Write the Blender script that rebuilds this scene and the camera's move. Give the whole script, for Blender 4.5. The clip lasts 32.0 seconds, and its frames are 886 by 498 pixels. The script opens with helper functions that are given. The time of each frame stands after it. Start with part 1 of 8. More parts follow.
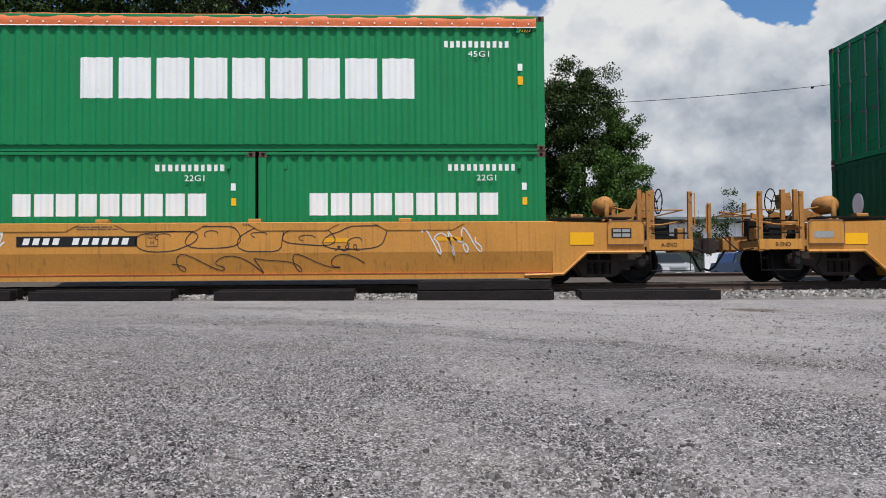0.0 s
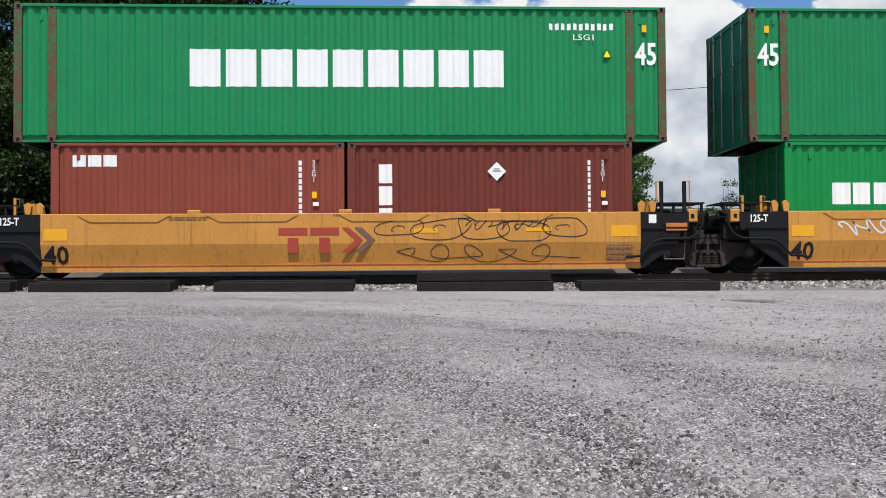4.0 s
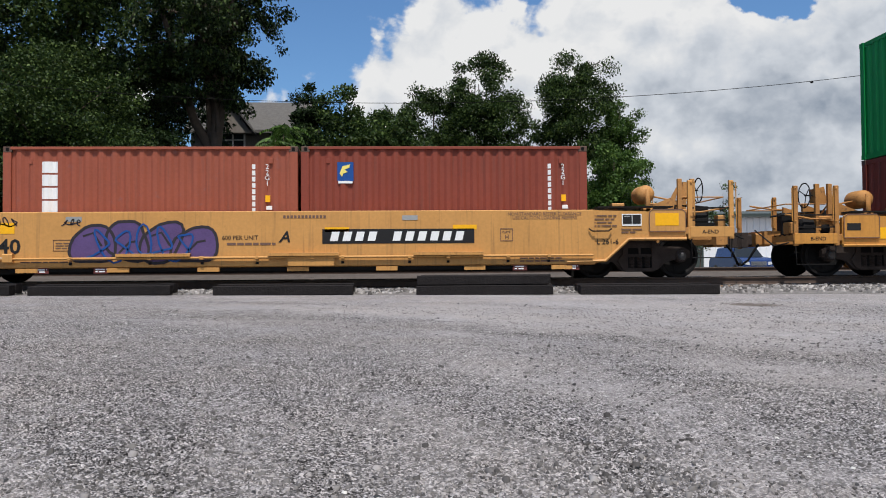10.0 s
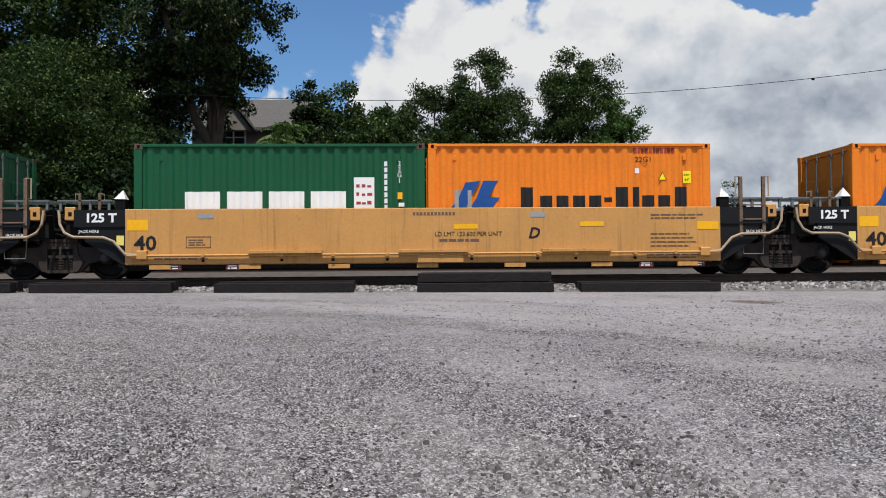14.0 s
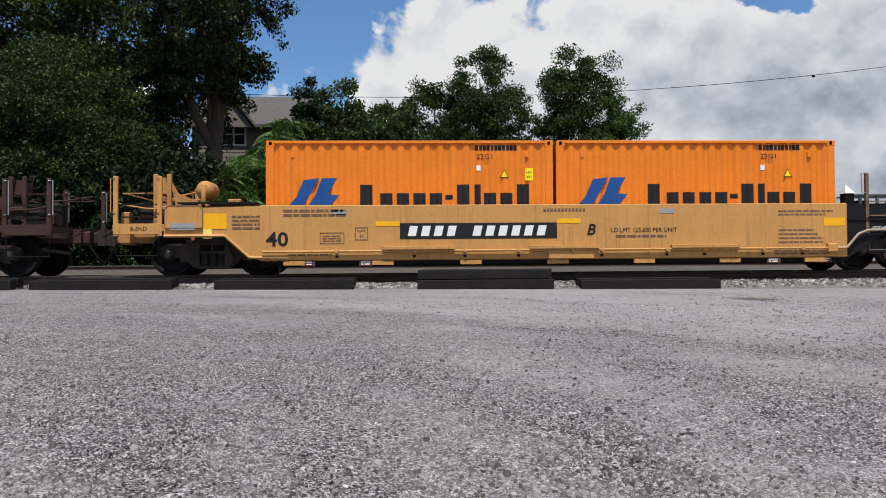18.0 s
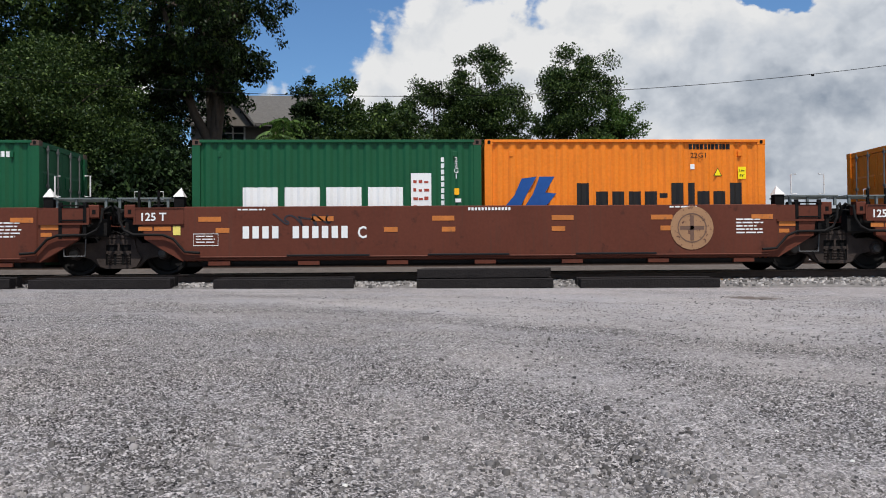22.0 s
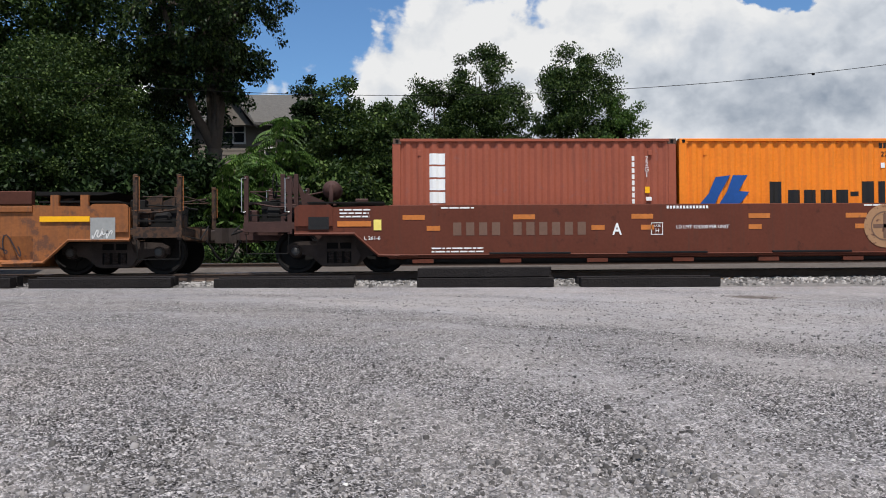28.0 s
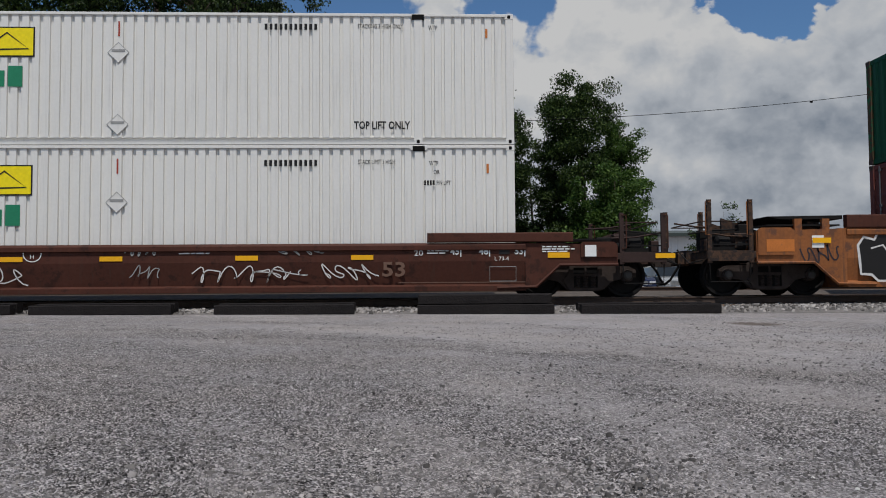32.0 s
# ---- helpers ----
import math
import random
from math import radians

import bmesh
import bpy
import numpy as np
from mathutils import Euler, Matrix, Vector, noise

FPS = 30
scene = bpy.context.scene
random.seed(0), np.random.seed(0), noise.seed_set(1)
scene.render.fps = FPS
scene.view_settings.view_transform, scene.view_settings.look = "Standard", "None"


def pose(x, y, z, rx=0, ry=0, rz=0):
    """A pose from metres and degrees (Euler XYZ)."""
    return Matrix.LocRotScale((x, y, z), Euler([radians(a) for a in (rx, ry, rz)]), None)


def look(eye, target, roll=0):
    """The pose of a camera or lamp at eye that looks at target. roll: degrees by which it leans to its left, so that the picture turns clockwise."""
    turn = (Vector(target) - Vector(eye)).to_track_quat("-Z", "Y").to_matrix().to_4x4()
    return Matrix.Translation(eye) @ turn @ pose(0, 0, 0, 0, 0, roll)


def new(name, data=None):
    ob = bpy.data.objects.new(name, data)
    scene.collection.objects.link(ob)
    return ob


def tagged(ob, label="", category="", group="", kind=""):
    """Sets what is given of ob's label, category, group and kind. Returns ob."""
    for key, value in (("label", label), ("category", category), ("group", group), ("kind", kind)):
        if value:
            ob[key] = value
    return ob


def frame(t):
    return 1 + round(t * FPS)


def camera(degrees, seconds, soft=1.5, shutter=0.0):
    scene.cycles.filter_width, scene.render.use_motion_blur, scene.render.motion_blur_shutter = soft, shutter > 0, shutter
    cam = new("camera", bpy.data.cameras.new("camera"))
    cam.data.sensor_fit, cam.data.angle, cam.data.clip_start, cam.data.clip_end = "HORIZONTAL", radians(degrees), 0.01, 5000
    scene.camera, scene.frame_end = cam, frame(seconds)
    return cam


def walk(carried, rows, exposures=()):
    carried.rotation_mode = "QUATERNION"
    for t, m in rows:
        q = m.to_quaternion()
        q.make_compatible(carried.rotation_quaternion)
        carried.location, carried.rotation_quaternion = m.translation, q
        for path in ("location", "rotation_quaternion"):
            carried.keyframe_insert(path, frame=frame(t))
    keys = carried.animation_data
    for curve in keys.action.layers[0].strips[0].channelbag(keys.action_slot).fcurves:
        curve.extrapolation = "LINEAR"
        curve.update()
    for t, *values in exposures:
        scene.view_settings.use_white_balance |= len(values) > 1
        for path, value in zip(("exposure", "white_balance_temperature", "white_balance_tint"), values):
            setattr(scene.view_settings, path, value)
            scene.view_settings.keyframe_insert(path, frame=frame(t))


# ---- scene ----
cam = camera(58.5, 32.0, soft=1.0)
CAM_Z = 0.5
CAM_ROWS = [
    (0.0, 2.36, 1.77, .42), (0.5, 2.35, 1.65, .43), (1.0, 2.40, 1.32, .42), (1.5, 2.36, 1.50, .42), (2.0, 2.37, 1.52, .40),
    (2.5, 2.36, 1.69, .43), (3.0, 2.37, 1.61, .41), (3.5, 2.39, 1.31, .42), (5.5, 2.36, 0.98, .41), (6.0, 2.40, 1.50, .42),
    (6.5, 2.36, 1.38, .41), (7.0, 2.37, 1.39, .41), (7.5, 2.37, 1.39, .41), (8.0, 2.35, 1.31, .43), (8.5, 2.36, 1.22, .41),
    (9.0, 2.36, 1.32, .42), (9.5, 2.40, 1.16, .41), (10.0, 2.42, 1.38, .42), (10.5, 2.42, 1.20, .43), (11.0, 2.42, 1.12, .42),
    (11.5, 2.37, 1.14, .43), (12.0, 2.38, 1.10, .41), (12.5, 2.34, 1.41, .42), (13.0, 2.36, 1.13, .43), (13.5, 2.36, 1.19, .43),
    (15.5, 2.38, 1.19, .43), (16.0, 2.40, 1.08, .43), (16.5, 2.40, 0.90, .43), (17.0, 2.36, 0.74, .41), (17.5, 2.37, 0.73, .43),
    (18.0, 2.35, 0.97, .41), (18.5, 2.36, 0.89, .43), (19.0, 2.35, 0.91, .41), (19.5, 2.40, 0.84, .43), (20.0, 2.36, 0.85, .42),
    (20.5, 2.38, 0.85, .42), (21.0, 2.40, 0.97, .42), (21.5, 2.40, 0.90, .42), (22.0, 2.40, 0.90, .42), (22.5, 2.40, 0.79, .42),
    (23.0, 2.41, 0.82, .43), (23.5, 2.42, 0.80, .42), (24.0, 2.40, 0.86, .41), (24.5, 2.40, 0.84, .43), (25.0, 2.40, 0.92, .41),
    (25.5, 2.40, 0.96, .43), (27.5, 2.40, 0.98, .41), (28.0, 2.37, 0.84, .43), (28.5, 2.35, 0.85, .43), (29.0, 2.40, 0.96, .43),
    (29.5, 2.40, 1.20, .42), (30.0, 2.38, 1.66, .43), (30.5, 2.38, 1.72, .43), (31.0, 2.36, 1.94, .44), (31.5, 2.37, 2.49, .45),
    (32.0, 2.34, 2.77, .44)]
walk(cam, [(t, pose(0, 0, CAM_Z, 90 + pit, rol, -yaw)) for t, yaw, pit, rol in CAM_ROWS], exposures=[(t, e + .30) for t, e in ((0, -.38), (1.0, -.30), (2.0, -.20), (5.5, -.14), (8, -.10), (9, .0), (9.6, -.10), (10.4, -.42), (11, -.42), (12, -.34), (20, -.35), (25, -.28), (28, -.26), (30.4, -.13), (31.3, .02), (32, -.92))])

# the train's advance along the track, in metres
RUN = [(0, 0.0), (4, 32.93), (8, 66.05), (12, 99.29), (16, 132.63), (20, 166.02), (24, 199.48), (28, 232.95), (32, 266.40)]
TRACK_Y = 17.92
RAIL_Z = 0.26

# ---- world and sun ----
SUN_EL, SUN_AZ = radians(67), radians(181)


def make_world():
    """Sky with a bank of cumulus: billows from noise and rounded cells, lit from above by their own relief."""
    w = bpy.data.worlds.new("sky")
    scene.world = w
    w.use_nodes = True
    nt = w.node_tree
    nt.nodes.clear()
    N, L = nt.nodes.new, nt.links.new

    def put(sock, val):
        if isinstance(val, (int, float, tuple)):
            sock.default_value = val
        else:
            L(val, sock)

    def calc(op, a, b=0.0, c=0.0):
        n = N("ShaderNodeMath")
        n.operation = op
        for i, v in enumerate((a, b, c)):
            put(n.inputs[i], v)
        return n.outputs[0]

    def span(v, a, b, c, d, smooth=True):
        n = N("ShaderNodeMapRange")
        n.interpolation_type = "SMOOTHSTEP" if smooth else "LINEAR"
        for i, k in enumerate((v, a, b, c, d)):
            put(n.inputs[i], k)
        return n.outputs[0]

    def blend(kind, fac, a, b):
        n = N("ShaderNodeMix")
        n.data_type, n.blend_type = "RGBA", kind
        put(n.inputs[0], fac)
        put(n.inputs[6], a)
        put(n.inputs[7], b)
        return n.outputs[2]
    out, bg = N("ShaderNodeOutputWorld"), N("ShaderNodeBackground")
    sky = N("ShaderNodeTexSky")
    sky.sky_type = "NISHITA"
    sky.sun_disc = False
    sky.sun_elevation, sky.sun_rotation = SUN_EL, SUN_AZ
    sky.dust_density, sky.ozone_density = 1.0, 1.6
    tc, sep = N("ShaderNodeTexCoord"), N("ShaderNodeSeparateXYZ")
    L(tc.outputs["Generated"], sep.inputs[0])
    X, Z = sep.outputs[0], sep.outputs[2]

    def density(dx, dz):
        mp = N("ShaderNodeMapping")
        mp.inputs["Location"].default_value = (CLOUD_AT[0] + dx, CLOUD_AT[1], CLOUD_AT[2] + dz)
        mp.inputs["Scale"].default_value = (1.0, 1.0, 1.25)
        L(tc.outputs["Generated"], mp.inputs["Vector"])
        big, cell, fine, wob = N("ShaderNodeTexNoise"), N("ShaderNodeTexVoronoi"), N("ShaderNodeTexNoise"), N("ShaderNodeTexNoise")
        for n, k, d, r in ((big, 3.6, 5, .5), (fine, 17.0, 9, .62), (wob, 9.0, 5, .55)):
            n.inputs["Scale"].default_value, n.inputs["Detail"].default_value, n.inputs["Roughness"].default_value = k, d, r
            L(mp.outputs[0], n.inputs["Vector"])
        # cells are bent by noise, so that no puff is round
        off, add = N("ShaderNodeVectorMath"), N("ShaderNodeVectorMath")
        off.operation = "SCALE"
        off.inputs["Scale"].default_value = .13
        L(wob.outputs["Color"], off.inputs[0])
        L(mp.outputs[0], add.inputs[0])
        L(off.outputs[0], add.inputs[1])
        cell.feature = "SMOOTH_F1"
        cell.inputs["Scale"].default_value, cell.inputs["Detail"].default_value, cell.inputs["Roughness"].default_value = 5.2, 4, .5
        cell.inputs["Smoothness"].default_value = .35
        L(add.outputs[0], cell.inputs["Vector"])
        a = calc("MULTIPLY", big.outputs["Fac"], .62)
        a = calc("MULTIPLY_ADD", cell.outputs["Distance"], -.30, a)
        return calc("MULTIPLY_ADD", fine.outputs["Fac"], .13, a)
    here, above = density(0, 0), density(-.012, .034)
    # more cloud to the right and low down, open sky to the left and overhead, one hole
    bias = calc("ADD", span(X, -.11, .05, -.05, .23), span(Z, .22, .62, .02, -.16))
    hole = N("ShaderNodeVectorMath")
    hole.operation = "DISTANCE"
    hole.inputs[1].default_value = (.405, .860, .318)
    L(tc.outputs["Generated"], hole.inputs[0])
    bias = calc("ADD", bias, span(calc("MULTIPLY_ADD", here, .22, hole.outputs["Value"]), .04, .125, -.34, 0.0))
    body = calc("ADD", here, bias)
    cover = span(body, *CLOUD_EDGE, 0.0, 1.0)
    relief = calc("SUBTRACT", here, above)
    lit = calc("MULTIPLY_ADD", relief, 2.6, .50)
    # thick parts and low bases are greyer, most of all to the right
    lit = calc("MULTIPLY_ADD", calc("SUBTRACT", body, .26), -.50, lit)
    lit = calc("ADD", lit, span(Z, .05, .22, -.12, .06))
    lit = calc("ADD", lit, span(X, .10, .50, .05, -.09))
    tone = N("ShaderNodeValToRGB")
    e = tone.color_ramp.elements
    e[0].position, e[0].color = .08, (.33, .39, .48, 1)
    e[1].position, e[1].color = .74, (.98, .985, .99, 1)
    tone.color_ramp.elements.new(.46).color = (.72, .765, .83, 1)
    L(lit, tone.inputs[0])
    blue = blend("MULTIPLY", 1.0, sky.outputs[0], (.98, 1.36, 1.70, 1))
    cloud = blend("MULTIPLY", 1.0, tone.outputs[0], (CLOUD_GAIN, CLOUD_GAIN, CLOUD_GAIN, 1))
    L(blend("MIX", cover, blue, cloud), bg.inputs[0])
    bg.inputs[1].default_value = 0.078
    L(bg.outputs[0], out.inputs[0])


CLOUD_AT = (0.62, 0.35, 0.1)
CLOUD_EDGE = (.115, .165)
CLOUD_GAIN = 10.6
make_world()
sun = new("sun", bpy.data.lights.new("sun", "SUN"))
sun.data.energy, sun.data.angle, sun.data.color = 5.0, radians(0.53), (1.0, .965, .92)
sun.matrix_world = look((0, 0, 0), (math.sin(SUN_AZ) * -math.cos(SUN_EL), math.cos(SUN_AZ) * -math.cos(SUN_EL), -math.sin(SUN_EL)))

# ---- materials ----


def material(name, rgb, rough=.6, metal=0.0, vary=.12, wear=None, wear_at=.64, scale=1.2, bump=.0, bump_scale=60.0, streak=0.0, spec=.28, per_thing=0.0):
    """Paint or bare stuff: colour with two scales of variation, optional wear patches and vertical streaks, fine relief."""
    m = bpy.data.materials.new(name)
    m.use_nodes = True
    nt = m.node_tree
    N, L = nt.nodes.new, nt.links.new
    b = nt.nodes["Principled BSDF"]
    tc = N("ShaderNodeTexCoord")
    n1, n2 = N("ShaderNodeTexNoise"), N("ShaderNodeTexNoise")
    n1.inputs["Scale"].default_value, n1.inputs["Detail"].default_value = scale, 5
    n2.inputs["Scale"].default_value, n2.inputs["Detail"].default_value = scale * 14, 4
    for n in (n1, n2):
        L(tc.outputs["Object"], n.inputs["Vector"])
    add = N("ShaderNodeMath")
    add.operation = "ADD"
    L(n1.outputs["Fac"], add.inputs[0])
    L(n2.outputs["Fac"], add.inputs[1])
    mr = N("ShaderNodeMapRange")
    mr.inputs[1].default_value, mr.inputs[2].default_value = .6, 1.4
    mr.inputs[3].default_value, mr.inputs[4].default_value = 1 - vary, 1 + vary
    L(add.outputs[0], mr.inputs[0])
    value = mr.outputs[0]
    if per_thing:
        oi, m2, m3 = N("ShaderNodeObjectInfo"), N("ShaderNodeMapRange"), N("ShaderNodeMath")
        m2.inputs[3].default_value, m2.inputs[4].default_value = 1 - per_thing, 1 + per_thing
        L(oi.outputs["Random"], m2.inputs[0])
        m3.operation = "MULTIPLY"
        L(value, m3.inputs[0])
        L(m2.outputs[0], m3.inputs[1])
        value = m3.outputs[0]
    hsv = N("ShaderNodeHueSaturation")
    hsv.inputs["Color"].default_value = (*rgb, 1)
    L(value, hsv.inputs["Value"])
    col = hsv.outputs[0]

    def blend(fac, rgb2):
        nonlocal col
        mx = N("ShaderNodeMix")
        mx.data_type = "RGBA"
        L(fac, mx.inputs[0])
        L(col, mx.inputs[6])
        mx.inputs[7].default_value = (*rgb2, 1)
        col = mx.outputs[2]
    if streak:
        mp, ns, rp = N("ShaderNodeMapping"), N("ShaderNodeTexNoise"), N("ShaderNodeValToRGB")
        mp.inputs["Scale"].default_value = (5, 5, .35)
        L(tc.outputs["Object"], mp.inputs[0])
        L(mp.outputs[0], ns.inputs["Vector"])
        ns.inputs["Scale"].default_value, ns.inputs["Detail"].default_value = 1.6, 6
        rp.color_ramp.elements[0].position, rp.color_ramp.elements[1].position = .52, .85
        rp.color_ramp.elements[1].color = (streak, streak, streak, 1)
        L(ns.outputs["Fac"], rp.inputs[0])
        blend(rp.outputs[0], wear or (.1, .08, .06))
        # thin runs of grime and small rust chips
        mp, ns, rp = N("ShaderNodeMapping"), N("ShaderNodeTexNoise"), N("ShaderNodeValToRGB")
        mp.inputs["Scale"].default_value = (13, 13, .55)
        L(tc.outputs["Object"], mp.inputs[0])
        L(mp.outputs[0], ns.inputs["Vector"])
        ns.inputs["Scale"].default_value, ns.inputs["Detail"].default_value = 1.3, 5
        rp.color_ramp.elements[0].position, rp.color_ramp.elements[1].position = .56, .80
        rp.color_ramp.elements[1].color = (streak * 1.3, streak * 1.3, streak * 1.3, 1)
        L(ns.outputs["Fac"], rp.inputs[0])
        blend(rp.outputs[0], (.06, .042, .032))
        nc, rc = N("ShaderNodeTexNoise"), N("ShaderNodeValToRGB")
        nc.inputs["Scale"].default_value, nc.inputs["Detail"].default_value, nc.inputs["Roughness"].default_value = 3.4, 10, .74
        L(tc.outputs["Object"], nc.inputs["Vector"])
        rc.color_ramp.elements[0].position, rc.color_ramp.elements[1].position = .705, .725
        L(nc.outputs["Fac"], rc.inputs[0])
        blend(rc.outputs[0], (.085, .036, .02))
    if wear:
        nw, rp = N("ShaderNodeTexNoise"), N("ShaderNodeValToRGB")
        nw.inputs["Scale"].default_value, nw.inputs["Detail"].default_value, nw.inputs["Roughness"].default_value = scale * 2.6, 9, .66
        L(tc.outputs["Object"], nw.inputs["Vector"])
        rp.color_ramp.elements[0].position, rp.color_ramp.elements[1].position = wear_at, wear_at + .07
        L(nw.outputs["Fac"], rp.inputs[0])
        blend(rp.outputs[0], wear)
    L(col, b.inputs["Base Color"])
    b.inputs["Roughness"].default_value, b.inputs["Metallic"].default_value = rough, metal
    b.inputs["Specular IOR Level"].default_value = spec
    if bump:
        nb, bp = N("ShaderNodeTexNoise"), N("ShaderNodeBump")
        nb.inputs["Scale"].default_value, nb.inputs["Detail"].default_value = bump_scale, 4
        L(tc.outputs["Object"], nb.inputs["Vector"])
        bp.inputs["Strength"].default_value, bp.inputs["Distance"].default_value = bump, .02
        L(nb.outputs["Fac"], bp.inputs["Height"])
        L(bp.outputs[0], b.inputs["Normal"])
    return m


RUST = (.13, .055, .03)
BOX_PAINT = {
    "green": material("green paint", (.007, .195, .064), .5, wear=(.02, .17, .075), wear_at=.66, streak=.18, per_thing=.06),
    "bright_green": material("bright green paint", (.003, .215, .048), .5, vary=.05),
    "faded_green": material("faded green paint", (.016, .175, .072), .6, wear=RUST, wear_at=.72, streak=.30),
    "deep_green": material("deep green paint", (.006, .078, .030), .5, wear=(.01, .09, .04), wear_at=.7),
    "maroon": material("maroon paint", (.140, .028, .018), .6, wear=(.13, .035, .03), wear_at=.6, streak=.3),
    "brick_red": material("brick red paint", (.215, .046, .027), .6, wear=(.2, .06, .04), wear_at=.66, streak=.3),
    "faded_red": material("faded red paint", (.290, .076, .042), .6, wear=(.26, .085, .06), wear_at=.6, streak=.25),
    "dusty_red": material("dusty red paint", (.205, .062, .046), .65, wear=(.17, .06, .05), wear_at=.6, streak=.25),
    "vermilion": material("vermilion paint", (.44, .052, .022), .5, wear=(.35, .07, .03), wear_at=.68, streak=.2),
    "orange": material("orange paint", (.76, .20, .014), .45, wear=(.5, .16, .03), wear_at=.72, streak=.15),
    "blue": material("navy paint", (.016, .040, .12), .5, wear=(.012, .03, .10), wear_at=.66),
    "white": material("white paint", (.72, .705, .665), .4, vary=.04, wear=(.62, .60, .55), wear_at=.72, streak=.12),
}
POST_RUST = material("rusted post paint", (.105, .060, .030), .75, wear=(.03, .13, .05), wear_at=.50, scale=3)
CASTING = material("corner casting steel", (.10, .06, .045), .7, .2, vary=.3, scale=4)
# Near black with the shade of undersides and holes put in; also cable, hoses.
DARK = material("black steel and shade", (.006, .0055, .0055), .9, vary=.3, scale=4, bump=.3, spec=.15)
# Grimy, and taken nearly black for the car body's shadow on it.
UNDER = material("grimy shade-dark underframe steel", (.010, .009, .0085), .85, vary=.5, scale=5, bump=.3, spec=.2)
TRUCK = material("rust brown cast steel", (.040, .030, .026), .85, vary=.5, scale=5, bump=.4, spec=.2)
# The deep shade under the cars is put into the wheels' colour.
WHEEL = material("worn shade-dark wheel steel", (.006, .0052, .005), .75, .1, vary=.3, scale=5)
# Grimed white paint, greyed further to hold the shade on the end doors.
SHADED_DIRTY_DOOR = material("shaded road-grimed white door", (.30, .30, .29), .7, vary=.35, wear=(.14, .135, .125), wear_at=.55, scale=2.2, streak=.35)
BEARING = material("grey bearing cap", (.07, .066, .063), .6, .3, vary=.3, scale=8)
FADED_BLUE = material("sun-faded blue sign", (.13, .19, .32), .55, vary=.2, wear=(.30, .34, .40), wear_at=.6, scale=4)
LADDER_TAN = material("rusty tan ladder steel", (.16, .105, .07), .7, vary=.3, wear=(.06, .035, .025), wear_at=.55, scale=5)
HOSE = material("dusty tan hose", (.36, .27, .18), .7, vary=.2, scale=6)
JACK = material("maroon plate", (.13, .035, .03), .6, vary=.15)
BAR = material("dull locking bar steel", (.13, .13, .13), .55, .3, vary=.3, scale=6)
GRATING = material("dull galvanized grating", (.15, .17, .165), .6, .2, vary=.25, scale=6)
CAPW = material("dirty white cap paint", (.62, .60, .57), .6, vary=.2, wear=(.25, .23, .2), wear_at=.6, scale=6)
CHROME = material("galvanized rod steel", (.42, .43, .43), .4, .7, vary=.15, scale=6)
WHITE = material("white marking paint", (.78, .78, .76), .5, vary=.06, wear=(.5, .5, .47), wear_at=.72, scale=2)
BLACK = material("black marking paint", (.014, .013, .013), .5)
YELLOW = material("yellow reflector", (.85, .42, .01), .35, vary=.08)
FADED = material("faded yellow reflector", (.72, .34, .018), .45, vary=.08)
AMBER = material("weathered amber reflector", (.50, .16, .035), .5, vary=.2, wear=(.3, .12, .05), wear_at=.6, scale=4)
LEMON = material("lemon placard", (.80, .66, .16), .5)
CYELLOW = material("bright yellow lettering", (.90, .72, .01), .45)
MARKBLUE = material("blue emblem paint", (.012, .07, .26), .45)
MARKRED = material("oxide red lettering", (.33, .05, .03), .5, wear=(.55, .25, .08), wear_at=.72)
MARKGREEN = material("green lettering", (.02, .20, .10), .5)
TAN = material("faded brown lettering", (.15, .085, .06), .6)
GOLD = material("faded gold emblem", (.34, .19, .10), .6, wear=(.12, .05, .035), wear_at=.55, scale=4)
GREY = material("grey placard", (.30, .30, .29), .6)
SILVER = material("silver spray paint", (.48, .49, .50), .45, vary=.2, wear=(.25, .25, .26), wear_at=.6, scale=3)
PURPLE = material("purple spray paint", (.10, .06, .16), .5, vary=.25, scale=3)
SPRAY = material("black spray line", (.03, .025, .03), .6)
SPRAYW = material("white spray line", (.62, .60, .58), .6)
TARP = material("orange tarpaulin", (.62, .15, .05), .55, vary=.2, scale=3, bump=.6, bump_scale=9)
CAR_PAINT = {
    "yellow": material("railcar yellow paint", (.52, .236, .048), .5, vary=.14, wear=(.36, .15, .034), wear_at=.64, streak=.38, per_thing=.03),
    "pale_yellow": material("pale railcar yellow", (.53, .265, .078), .5, vary=.12, wear=(.40, .195, .055), wear_at=.64, streak=.34),
    "brown": material("railcar mineral brown", (.112, .034, .021), .6, vary=.14, wear=(.075, .026, .018), wear_at=.6, streak=.3, spec=.12),
    "dark_brown": material("sooty railcar brown", (.075, .028, .019), .65, vary=.18, wear=(.045, .02, .015), wear_at=.56, streak=.35, spec=.12),
    "rust_orange": material("rusting railcar orange", (.25, .088, .027), .65, vary=.25, wear=RUST, wear_at=.54, streak=.55),
    "black": material("railcar end black", (.005, .005, .0062), .65, vary=.25, wear=(.014, .013, .013), wear_at=.64, scale=3, spec=.25),
}

